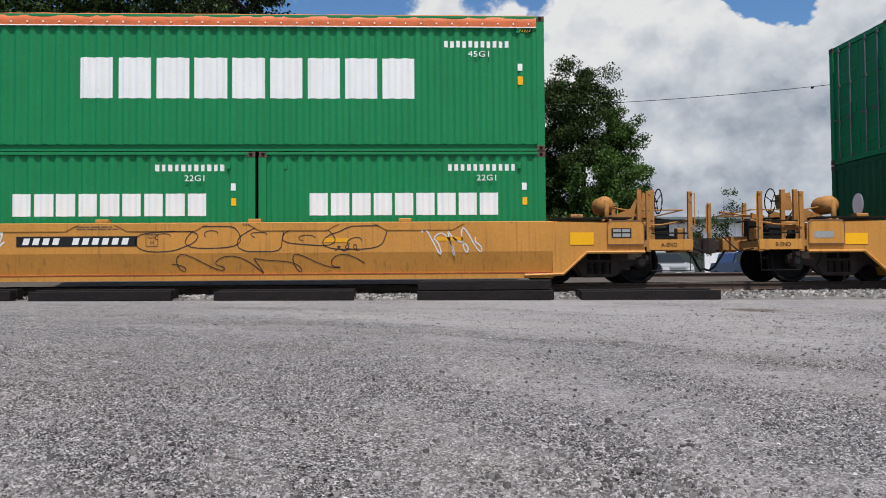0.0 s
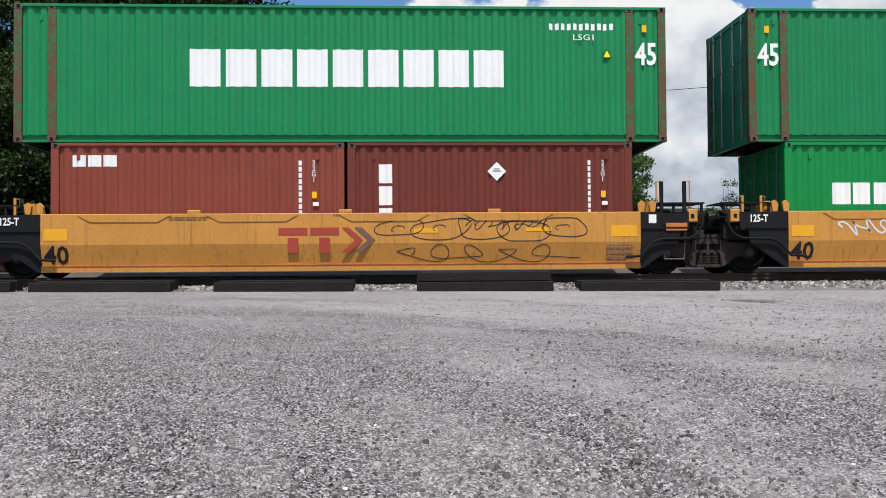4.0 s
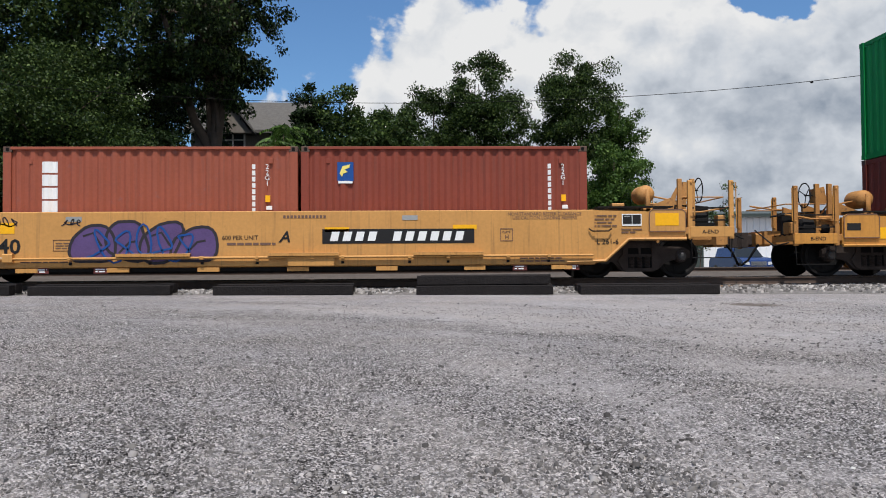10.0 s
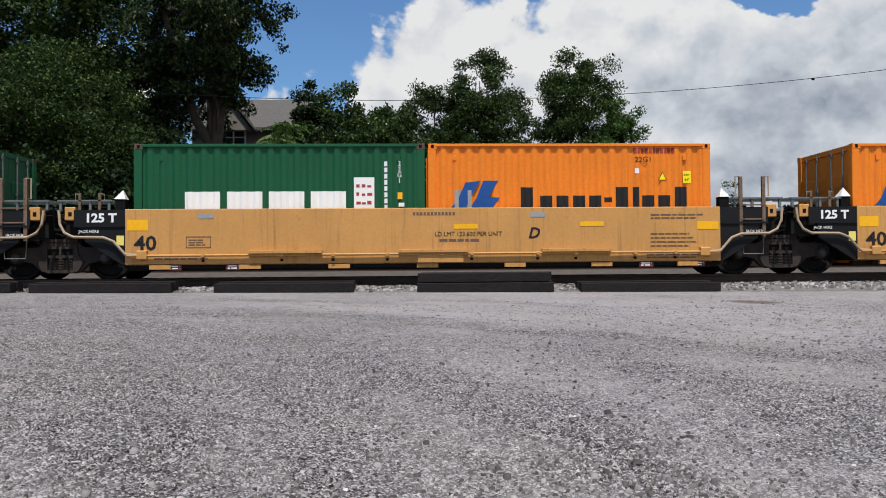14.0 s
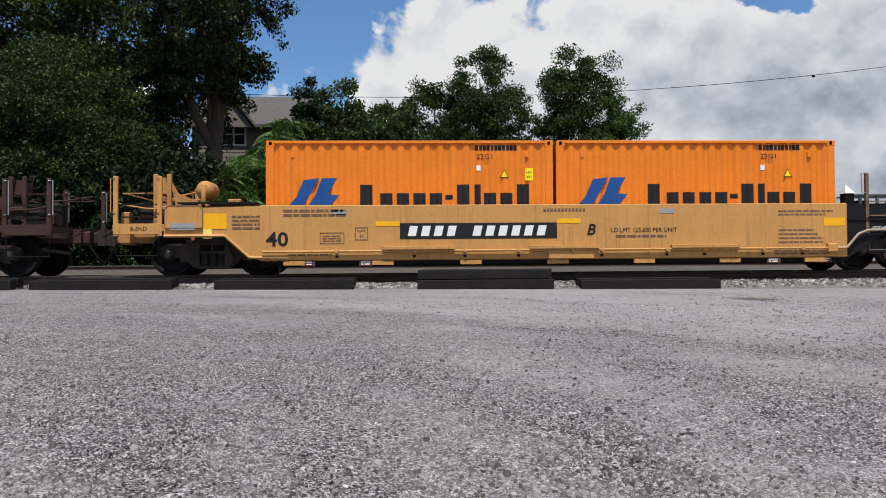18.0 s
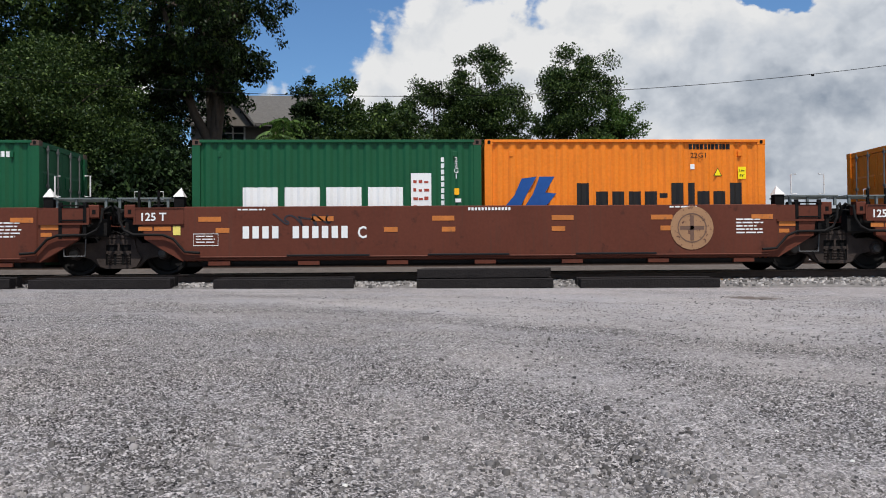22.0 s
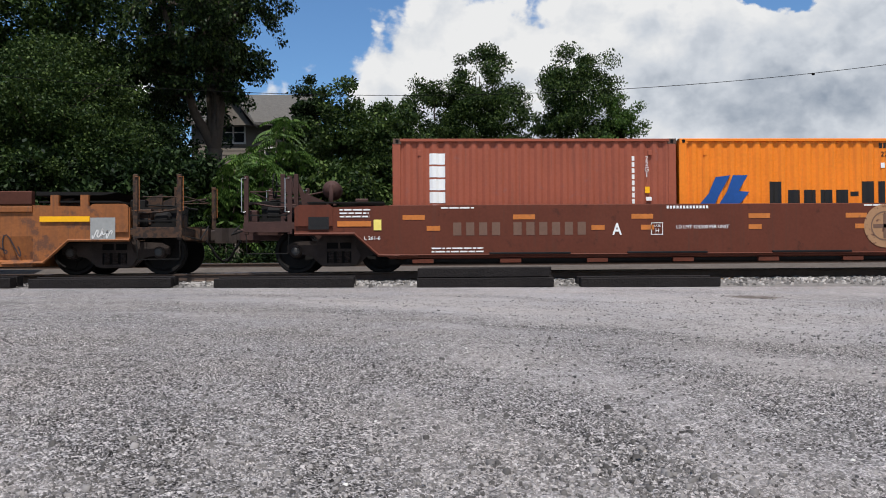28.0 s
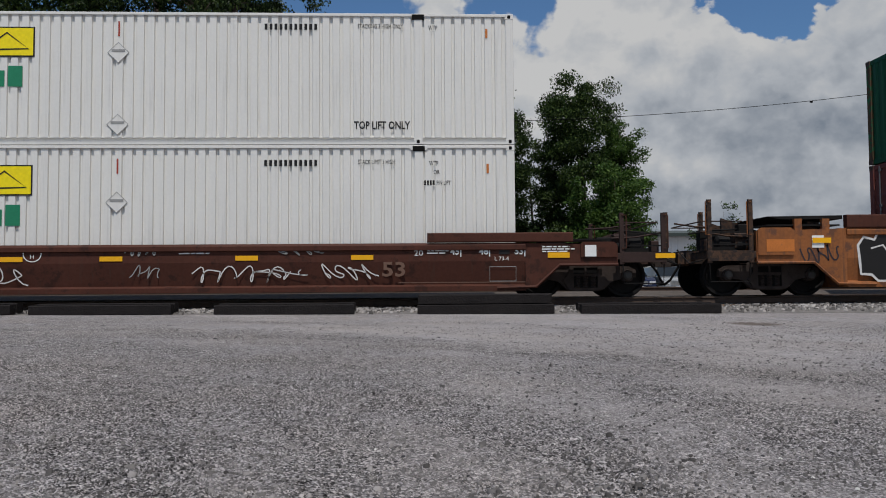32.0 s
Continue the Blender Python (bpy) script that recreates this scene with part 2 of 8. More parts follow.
GRIME = {
    "U": material("grimy yellow running gear", (.36, .165, .045), .7, vary=.3, wear=(.16, .08, .035), wear_at=.58, scale=4, bump=.3),
    "V": material("dusty tan running gear", (.42, .205, .065), .65, vary=.25, wear=(.22, .11, .05), wear_at=.60, scale=4, bump=.3),
    "W": material("grimy brown running gear", (.05, .023, .019), .75, vary=.3, wear=(.10, .055, .04), wear_at=.62, scale=4, bump=.3),
    "X": material("rusted orange running gear", (.065, .034, .02), .8, vary=.35, wear=(.025, .017, .014), wear_at=.47, scale=4, bump=.3),
    "Y": material("sooty running gear", (.036, .020, .017), .8, vary=.3, wear=(.07, .035, .025), wear_at=.62, scale=4, bump=.3),
}

# ---- mesh tools ----


def part(name, bm, mat, parent=None, label="", smooth=False):
    """Links a bmesh (or a shared mesh) as one object, under parent if given."""
    if isinstance(bm, bmesh.types.BMesh):
        bm.normal_update()
        me = bpy.data.meshes.new(name)
        bm.to_mesh(me)
        bm.free()
        me.materials.append(mat)
        if smooth:
            me.polygons.foreach_set("use_smooth", [True] * len(me.polygons))
    else:
        me = bm
    ob = new(name, me)
    if parent is not None:
        ob.parent = parent
    if label:
        ob["label"] = label
    return ob


def thing(name, label, category, m=None, group="", kind=""):
    ob = new(name)
    ob.empty_display_size = .2
    if m is not None:
        ob.matrix_basis = m
    return tagged(ob, label, category, group, kind)


def box(bm, x0, x1, y0, y1, z0, z1, chamfer=0.0):
    if chamfer:
        c = chamfer
        prism(bm, [(y0 + c, z0), (y1 - c, z0), (y1, z0 + c), (y1, z1 - c), (y1 - c, z1), (y0 + c, z1), (y0, z1 - c), (y0, z0 + c)], x0, x1)
        return
    v = [bm.verts.new(p) for p in ((x0, y0, z0), (x1, y0, z0), (x1, y1, z0), (x0, y1, z0), (x0, y0, z1), (x1, y0, z1), (x1, y1, z1), (x0, y1, z1))]
    for f in ((3, 2, 1, 0), (4, 5, 6, 7), (0, 1, 5, 4), (1, 2, 6, 5), (2, 3, 7, 6), (3, 0, 4, 7)):
        bm.faces.new([v[i] for i in f])


def prism(bm, pts, a, b, axis="x"):
    """A closed outline, (y, z) along x or (x, z) along y or (x, y) along z, from a to b."""
    put = {"x": lambda p, s: (s, p[0], p[1]), "y": lambda p, s: (p[0], s, p[1]), "z": lambda p, s: (p[0], p[1], s)}[axis]
    lo, hi = [bm.verts.new(put(p, a)) for p in pts], [bm.verts.new(put(p, b)) for p in pts]
    n = len(pts)
    fs = [bm.faces.new(lo), bm.faces.new(hi)]
    fs += [bm.faces.new((lo[i], lo[(i + 1) % n], hi[(i + 1) % n], hi[i])) for i in range(n)]
    bmesh.ops.recalc_face_normals(bm, faces=fs)


def rod(bm, pts, r, seg=6):
    """A round bar along a line of points."""
    pts = [Vector(p) for p in pts]
    rings = []
    for i, p in enumerate(pts):
        d = (pts[min(i + 1, len(pts) - 1)] - pts[max(i - 1, 0)]).normalized()
        a = d.orthogonal().normalized() if abs(d.z) > .9 else d.cross(Vector((0, 0, 1))).normalized()
        b = d.cross(a)
        rings.append([bm.verts.new(p + (a * math.cos(k * 2 * math.pi / seg) + b * math.sin(k * 2 * math.pi / seg)) * r) for k in range(seg)])
    for r0, r1 in zip(rings, rings[1:]):
        for k in range(seg):
            bm.faces.new((r0[k], r0[(k + 1) % seg], r1[(k + 1) % seg], r1[k]))
    bm.faces.new(rings[0][::-1])
    bm.faces.new(rings[-1])


def lathe(bm, prof, seg=20, axis="y", at=(0, 0, 0)):
    """A turned body: prof is (along, radius) pairs."""
    rings = []
    for s, r in prof:
        ring = []
        for k in range(seg):
            a = 2 * math.pi * k / seg
            c, d = r * math.cos(a), r * math.sin(a)
            p = {"y": (c, s, d), "x": (s, c, d), "z": (c, d, s)}[axis]
            ring.append(bm.verts.new(Vector(p) + Vector(at)))
        rings.append(ring)
    fs = []
    for r0, r1 in zip(rings, rings[1:]):
        for k in range(seg):
            fs.append(bm.faces.new((r0[k], r0[(k + 1) % seg], r1[(k + 1) % seg], r1[k])))
    fs += [bm.faces.new(rings[0]), bm.faces.new(rings[-1])]
    bmesh.ops.recalc_face_normals(bm, faces=fs)


BM = bmesh.new
SHARED = {}


def shared(key, make, mat, smooth=False):
    """One mesh for all alike parts."""
    if key not in SHARED:
        bm = BM()
        make(bm)
        bm.normal_update()
        me = bpy.data.meshes.new(key[0])
        bm.to_mesh(me)
        bm.free()
        me.materials.append(mat)
        if smooth:
            me.polygons.foreach_set("use_smooth", [True] * len(me.polygons))
        SHARED[key] = me
    return SHARED[key]


def words(text, x, z, size, y, mat, parent, name="lettering", wide=1.0, stacked=False, lean=0.0, align="LEFT", bold=.03):
    """Raised lettering on a face that looks towards -y; x, z is the lower left corner."""
    cu = bpy.data.curves.new("text", "FONT")
    cu.body = "\n".join(text) if stacked else text
    cu.size, cu.extrude, cu.align_x, cu.shear = size * 1.38, .002, align, lean
    if stacked:
        cu.align_x, cu.space_line = "CENTER", .82
    cu.resolution_u = 2
    cu.offset = size * (bold if size > .13 else 0)
    ob = bpy.data.objects.new("text", cu)
    me = bpy.data.meshes.new_from_object(ob)
    bpy.data.objects.remove(ob)
    bpy.data.curves.remove(cu)
    me.transform(Matrix.Translation((x, y, z)) @ Matrix.Rotation(radians(90), 4, "X") @ Matrix.Diagonal((wide, 1, 1, 1)))
    me.materials.clear()
    me.materials.append(mat)
    return part(name, me, mat, parent)

# ---- shipping containers ----
PITCH, FACE, DEEP = .278, 1.205, .036


def wave(x):
    """How far the corrugated wall lies behind its outer plane at x along it."""
    k = (x / PITCH) % 1.0
    if k < .28:
        return 0.0
    if k < .5:
        return DEEP * (k - .28) / .22
    if k < .78:
        return DEEP
    return DEEP * (1 - (k - .78) / .22)


def breaks(x0, x1):
    xs = {x0, x1}
    for i in range(int(x0 / PITCH) - 1, int(x1 / PITCH) + 2):
        for k in (0, .28, .5, .78):
            if x0 < (i + k) * PITCH < x1:
                xs.add((i + k) * PITCH)
    return sorted(xs)


def corrugated(bm, x0, x1, z0, z1, off=0.0, flat=False, lo=0.0, hi=0.0):
    """A corrugated sheet in the outer wall plane, facing -y; lo and hi tilt its lower and upper edge."""
    prev = None
    for x in ([x0, x1] if flat else breaks(x0, x1)):
        y = -FACE + (0 if flat else wave(x)) - off
        k = (x - x0) / (x1 - x0)
        cur = (bm.verts.new((x, y, z0 + lo * k)), bm.verts.new((x, y, z1 + hi * k)))
        if prev:
            bm.faces.new((prev[0], cur[0], cur[1], prev[1]))
        prev = cur


def turned(make, length):
    """The same shape on the far side."""
    def far(bm):
        make(bm)
        bmesh.ops.transform(bm, matrix=Matrix.Translation((length, 0, 0)) @ Matrix.Rotation(math.pi, 4, "Z"), verts=bm.verts)
    return far


def build_container(u, z, length, height, paint, label, door="L", group="", posts=None, post_mat=None, ribs=False, hung=False, door_mat=None):
    ob = thing("shipping_container", label, "container", pose(u, TRACK_Y, z), group)
    pm = BOX_PAINT[paint]
    post_mat = post_mat or pm
    L, H = length, height
    key = (round(L, 2), round(H, 2), paint, ribs)

    def add(name, make, mat, lab="", *extra):
        return part(name, shared((name, *key, *extra, mat.name), make, mat), mat, ob, lab)

    def side(bm):
        if ribs:
            prev, x = None, .16
            prof = []
            while x < L - .24:
                prof += [(x, -1.168), (x + .012, -1.208), (x + .150, -1.208), (x + .162, -1.168)]
                x += .2165
            for px, py in prof + [(L - .16, -1.168)]:
                cur = (bm.verts.new((px, py, .15)), bm.verts.new((px, py, H - .05)))
                if prev:
                    bm.faces.new((prev[0], cur[0], cur[1], prev[1]))
                prev = cur
        else:
            corrugated(bm, .14, L - .14, .14, H - .05)
    add("side_panel", side, pm, "", "near")
    add("side_panel", turned(side, L), pm, "", "far")

    def top_rail(bm):
        box(bm, .15, L - .15, -1.230, -1.155, H - .062, H - .002, .006)
    add("top_rail", top_rail, pm, "", "near")
    add("top_rail", turned(top_rail, L), pm, "", "far")

    def bottom_rail(bm):
        prism(bm, [(-1.219, .0), (-1.14, .0), (-1.14, .158), (-1.205, .158), (-1.205, .142), (-1.165, .14), (-1.165, .055), (-1.219, .05)], .17, L - .17)
    add("bottom_rail", bottom_rail, pm, "", "near")
    add("bottom_rail", turned(bottom_rail, L), pm, "", "far")

    def roof(bm):
        n = int(L / .42)
        for i in range(n):
            x = .1 + i * (L - .2) / n
            prism(bm, [(x, H - .045), (x + .1, H - .022), (x + .3, H - .022), (x + .4, H - .045)], -1.155, 1.155, "y")
        box(bm, .1, L - .1, -1.155, 1.155, H - .07, H - .044)
    if not hung:
        add("roof", roof, pm)

    def floor(bm):
        box(bm, .1, L - .1, -1.13, 1.13, .10, .14)
        for i in range(int(L / .6)):
            box(bm, .3 + i * .6, .36 + i * .6, -1.13, 1.13, .0, .10)
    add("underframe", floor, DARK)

    # corner posts and castings, and the lifting posts of long boxes
    at = [0.0, L - .16] + (posts or [])
    for x in at:
        for s in (-1, 1):
            w = .16 if x in (0.0, L - .16) else .17
            me = shared(("corner_post", key, post_mat.name, w), lambda bm: prism(bm, [(-.012, -.08), (.0, -.092), (w - .01, -.092), (w, -.08), (w, .08), (-.012, .08)], .11, H - .11, "z"), post_mat)
            o = part("corner_post", me, post_mat, ob)
            o.location = (x, s * 1.127, 0)
            if s > 0:
                o.rotation_euler = (0, 0, math.pi)
                o.location.x = x + w
            for zc in (0, H - .118):
                cast = shared(("corner_casting", post_mat.name), lambda bm: box(bm, 0, .178, -.087, .075, 0, .118, .008), CASTING if post_mat is not pm or paint not in ("bright_green", "orange", "white") else pm)
                c = part("corner_casting", cast, CASTING, ob)
                c.location = (x - (.0 if x == 0 else .018), s * 1.137, zc)
                if s > 0:
                    c.rotation_euler = (0, 0, math.pi)
                    c.location.x += .178
                else:
                    # no opening is cut: a dark plate stands for the shaded hole
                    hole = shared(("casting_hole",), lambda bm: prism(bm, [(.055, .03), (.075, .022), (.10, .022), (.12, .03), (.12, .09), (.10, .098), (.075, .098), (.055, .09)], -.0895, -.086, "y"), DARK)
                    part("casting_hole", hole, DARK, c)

    # small air vents under the top rail
    if not ribs:
        for x in (.52, L - .60):
            o = add("air_vent", lambda bm: box(bm, 0, .075, -FACE - .012, -FACE + .03, H - .36, H - .25, .004), pm)
            o.location.x = x

    # the two ends
    def end_wall(bm):
        prev = None
        for i in range(8):
            y0 = -1.06 + i * .265
            for px, py in ((.055, y0), (.02, y0 + .05), (.02, y0 + .15), (.055, y0 + .2)):
                cur = (bm.verts.new((px, py, .12)), bm.verts.new((px, py, H - .1)))
                if prev:
                    bm.faces.new((cur[0], prev[0], prev[1], cur[1]))
                prev = cur
        cur = (bm.verts.new((.055, 1.06, .12)), bm.verts.new((.055, 1.06, H - .1)))
        bm.faces.new((cur[0], prev[0], prev[1], cur[1]))

    def sill(bm):
        box(bm, .02, .10, -1.06, 1.06, .0, .13)

    def header(bm):
        box(bm, .02, .10, -1.06, 1.06, H - .12, H - .01)

    def door_leaf(bm):
        box(bm, .045, .075, -1.055, -.006, .14, H - .13, .006)
        for k in range(3):
            z0 = .32 + k * (H - .6) / 3
            prism(bm, [(.046, z0), (.03, z0 + .05), (.03, z0 + .28), (.046, z0 + .33)], -.96, -.12, "y")
        for k in range(4):
            box(bm, .02, .05, -1.06, -1.0, .35 + k * (H - .7) / 3, .45 + k * (H - .7) / 3)

    def bar(bm):
        rod(bm, [(.005, 0, .06), (.005, 0, H - .06)], .017, 8)
        for k in range(4):
            z0 = .15 + k * (H - .3) / 3
            box(bm, -.012, .035, -.035, .035, z0 - .03, z0 + .03)
        box(bm, -.012, .01, -.02, .22, 1.05, 1.09)
    for e in ("L", "R"):
        turn = 0 if e == "L" else math.pi
        x = 0 if e == "L" else L

        def place(o):
            o.location.x, o.rotation_euler = x, (0, 0, turn)
            return o
        if e == door:
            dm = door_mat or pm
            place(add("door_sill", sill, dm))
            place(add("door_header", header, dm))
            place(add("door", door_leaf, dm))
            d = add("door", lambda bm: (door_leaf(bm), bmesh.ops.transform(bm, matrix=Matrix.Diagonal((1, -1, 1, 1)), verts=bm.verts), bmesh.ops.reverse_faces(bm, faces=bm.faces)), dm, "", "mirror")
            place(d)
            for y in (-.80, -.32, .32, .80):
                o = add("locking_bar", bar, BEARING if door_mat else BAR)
                o.location = (x, y if e == "L" else -y, 0)
                o.rotation_euler = (0, 0, turn)
        else:
            place(add("end_panel", end_wall, pm))
            place(add("end_sill", sill, pm))
            place(add("end_header", header, pm))
    return ob


def paint_bars(ob, rects, mat, name="marking", off=.004, flat=False):
    """Painted rectangles (x, z, w, h) that follow the corrugations of the near side."""
    bm = BM()
    for x, z, w, h in rects:
        corrugated(bm, x, x + w, z, z + h, off, flat)
    return part(name, bm, mat, ob)


def block_word(ob, x, z, w, h, n, mat, gap=.14, name="brand_block", lows=(), flat=False):
    """A word that stands as plain blocks, one for each of its n letters."""
    step = w / n
    for i in range(n):
        paint_bars(ob, [(x + i * step, z, step * (1 - gap), h * (.72 if i in lows else 1.0))], mat, name, flat=flat)


def tall_word(ob, x, z_top, w, h, n, mat, name="brand_block"):
    """The same for a word set downwards."""
    for i in range(n):
        z = z_top - (i + 1) * h * 1.16
        if z > .6:
            paint_bars(ob, [(x, z, w, h)], mat, name)


def code_bars(ob, x, z, n, mat, size=.115, step=None, down=False):
    """An identity number as small plain bars."""
    step = step or size * .98
    r = []
    for i in range(n):
        if down:
            r.append((x, z - i * size * 1.25, size * .62, size * .95))
        else:
            r.append((x + i * step, z, size * .55, size))
    return tagged(paint_bars(ob, r, mat, "number_print"), kind="stuff")


def slab(ob, x, z, w, h, mat, name="placard", label="", face=FACE, th=.004):
    bm = BM()
    box(bm, x, x + w, -face - .004 - th, -face - .002, z, z + h)
    return part(name, bm, mat, ob, label)


def outline(ob, pts, r, mat, name="outline", closed=False, face=FACE):
    """A painted line on the near face through (x, z) points, as one ribbon."""
    bm = BM()
    p = [Vector((a, b)) for a, b in pts]
    p = [q for i, q in enumerate(p) if i == 0 or (q - p[i - 1]).length > 1e-4]
    n = len(p)
    ring = []
    for i, q in enumerate(p):
        a, b = (p[i - 1], p[(i + 1) % n]) if closed else (p[max(0, i - 1)], p[min(n - 1, i + 1)])
        d = b - a
        d = d.normalized() if d.length > 1e-6 else Vector((1, 0))
        k = Vector((-d.y, d.x)) * r
        ring.append((bm.verts.new((q.x + k.x, -face - .006, q.y + k.y)), bm.verts.new((q.x - k.x, -face - .006, q.y - k.y))))
    for i in range(n if closed else n - 1):
        (a, b), (c, d) = ring[i], ring[(i + 1) % n]
        bm.faces.new((a, b, d, c))
    return part(name, bm, mat, ob)


def shape(ob, pts, mat, name="emblem", label="", face=FACE, off=0.0):
    bm = BM()
    prism(bm, pts, -face - .007 - off, -face - .003 - off, "y")
    return part(name, bm, mat, ob, label)


def emblem_blue(ob, x, z):
    """Blue slanted emblem of two blocks."""
    shape(ob, [(x, z), (x + .28, z + .42), (x + .56, z + .8), (x + .95, z + .8), (x + .55, z + .28), (x + .42, z)], MARKBLUE, "emblem", "blue slanted emblem block")
    shape(ob, [(x + .52, z), (x + .92, z + .48), (x + 1.0, z + .78), (x + 1.42, z + .8), (x + 1.12, z + .34), (x + 1.5, z + .32), (x + 1.2, z + .08), (x + .9, z)], MARKBLUE, "emblem", "blue slanted emblem block")


# ---- well cars ----
SIDE = 1.50


def mir(s, x0, x1):
    return (x0, x1) if s > 0 else (-x1, -x0)


def truck(unit, x, n_side=1):
    """A two-axle truck under a car at x; returns nothing, its wheelsets are rolled later."""
    base = RAIL_Z

    def frame_side(bm):
        pts = [(-1.10, .58), (-.95, .66), (-.46, .68), (-.34, .80), (.34, .80), (.46, .68), (.95, .66), (1.10, .58), (1.10, .42), (.84, .40), (.58, .34), (.40, .17), (.28, .13), (-.28, .13), (-.40, .17), (-.58, .34), (-.84, .40), (-1.10, .42)]
        prism(bm, pts, -1.06, -.92, "y")
        prism(bm, [(-.38, .78), (-.34, .85), (.34, .85), (.38, .78)], -1.10, -.90, "y")
        for s in (-1, 1):
            prism(bm, [(s * .26, .15), (s * .37, .18), (s * .48, .36), (s * .38, .50), (s * .33, .76), (s * .26, .76)], -1.10, -1.06, "y")
            lathe(bm, [(-1.11, .0), (-1.11, .12), (-1.04, .14), (-.9, .14)], 12, "y", (s * .915, 0, .46))
        box(bm, -.26, .26, -1.10, -1.06, .14, .21)
        box(bm, -.26, .26, -1.09, -1.06, .45, .51)
        box(bm, -.26, .26, -1.09, -1.06, .64, .76)
        box(bm, -.02, .02, -1.09, -1.06, .51, .64)
    tr = part("truck", shared(("truck",), frame_side, TRUCK), TRUCK, unit, "cast steel side frame with coil springs")
    tr.location = (x, 0, base)

    # dark plates on the solid frame stand for its shaded openings
    def hollow(bm):
        box(bm, -.26, .26, -1.066, -1.058, .21, .45)
        box(bm, -.26, .26, -1.066, -1.058, .51, .64)
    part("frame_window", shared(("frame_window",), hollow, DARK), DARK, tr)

    def spring(bm):
        lathe(bm, [(.21 + k * .0171, .078 if k % 2 else .058) for k in range(15)], 10, "z", (0, -1.03, 0))
    for k in (-.17, 0, .17):
        o = part("coil_spring", shared(("coil_spring",), spring, TRUCK), TRUCK, tr)
        o.location.x = k
    far = part("far_side_frame", shared(("truck",), frame_side, TRUCK), TRUCK, tr)
    far.rotation_euler = (0, 0, math.pi)
    part("bolster", shared(("bolster",), lambda bm: box(bm, -.2, .2, -.95, .95, .5, .85, .05), UNDER), UNDER, tr)

    def wheels(bm):
        for s in (-1, 1):
            lathe(bm, [(s * .66, .15), (s * .68, .40), (s * .68, .485), (s * .71, .49), (s * .72, .465), (s * .82, .455), (s * .82, .40), (s * .76, .36), (s * .75, .17), (s * .84, .15), (s * .84, .06)], 28, "y")
        lathe(bm, [(-.95, .07), (-.7, .085), (.7, .085), (.95, .07)], 10, "y")
        for k in range(3):
            a = k * 2.094
            for s in (-1, 1):
                prism(bm, [(.12 * math.cos(a) - .05 * math.sin(a), .12 * math.sin(a) + .05 * math.cos(a)), (.36 * math.cos(a), .36 * math.sin(a)), (.12 * math.cos(a) + .05 * math.sin(a), .12 * math.sin(a) - .05 * math.cos(a))], s * .755, s * .77, "y")
    for s in (-1, 1):
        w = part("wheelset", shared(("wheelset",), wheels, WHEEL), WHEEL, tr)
        w.location = (s * .915, 0, .46)
        WHEELSETS.append(w)
        cap = part("bearing_cap", shared(("bearing_cap",), lambda bm: lathe(bm, [(-1.15, .0), (-1.15, .055), (-1.135, .085), (-1.11, .09)], 12, "y"), BEARING), BEARING, tr, "grey bearing end cap")
        cap.location = (s * .915, 0, .46)


WHEELSETS, MOVERS = [], []


def stile_pair(unit, x0, x1, z0, z1, paint, rungs=3, y=-1.46, hoops=True):
    """A side ladder: two stiles, rungs and grab hoops."""
    for x in (x0, x1):
        bm = BM()
        box(bm, x - .035, x + .035, y - .03, y + .03, z0, z1, .008)
        part("ladder_stile", bm, paint, unit)
    for k in range(rungs):
        z = z0 + .06 + k * .30
        bm = BM()
        box(bm, x0, x1, y - .045, y - .02, z, z + .028)
        part("rung", bm, paint, unit)
    if hoops:
        for x, d in ((x0, -.11), (x1, .11)):
            bm = BM()
            rod(bm, [(x, y, z1 - .06), (x + d, y, z1 - .06), (x + d, y, z1 - .62), (x, y, z1 - .62)], .012)
            part("grab_hoop", bm, paint, unit)


def stirrup(unit, x0, x1, z0, z1, mat, y=-1.44):
    bm = BM()
    rod(bm, [(x0, y, z1), (x0 + .02, y, z0), (x1 - .02, y, z0), (x1, y, z1)], .014)
    part("stirrup_step", bm, mat, unit)


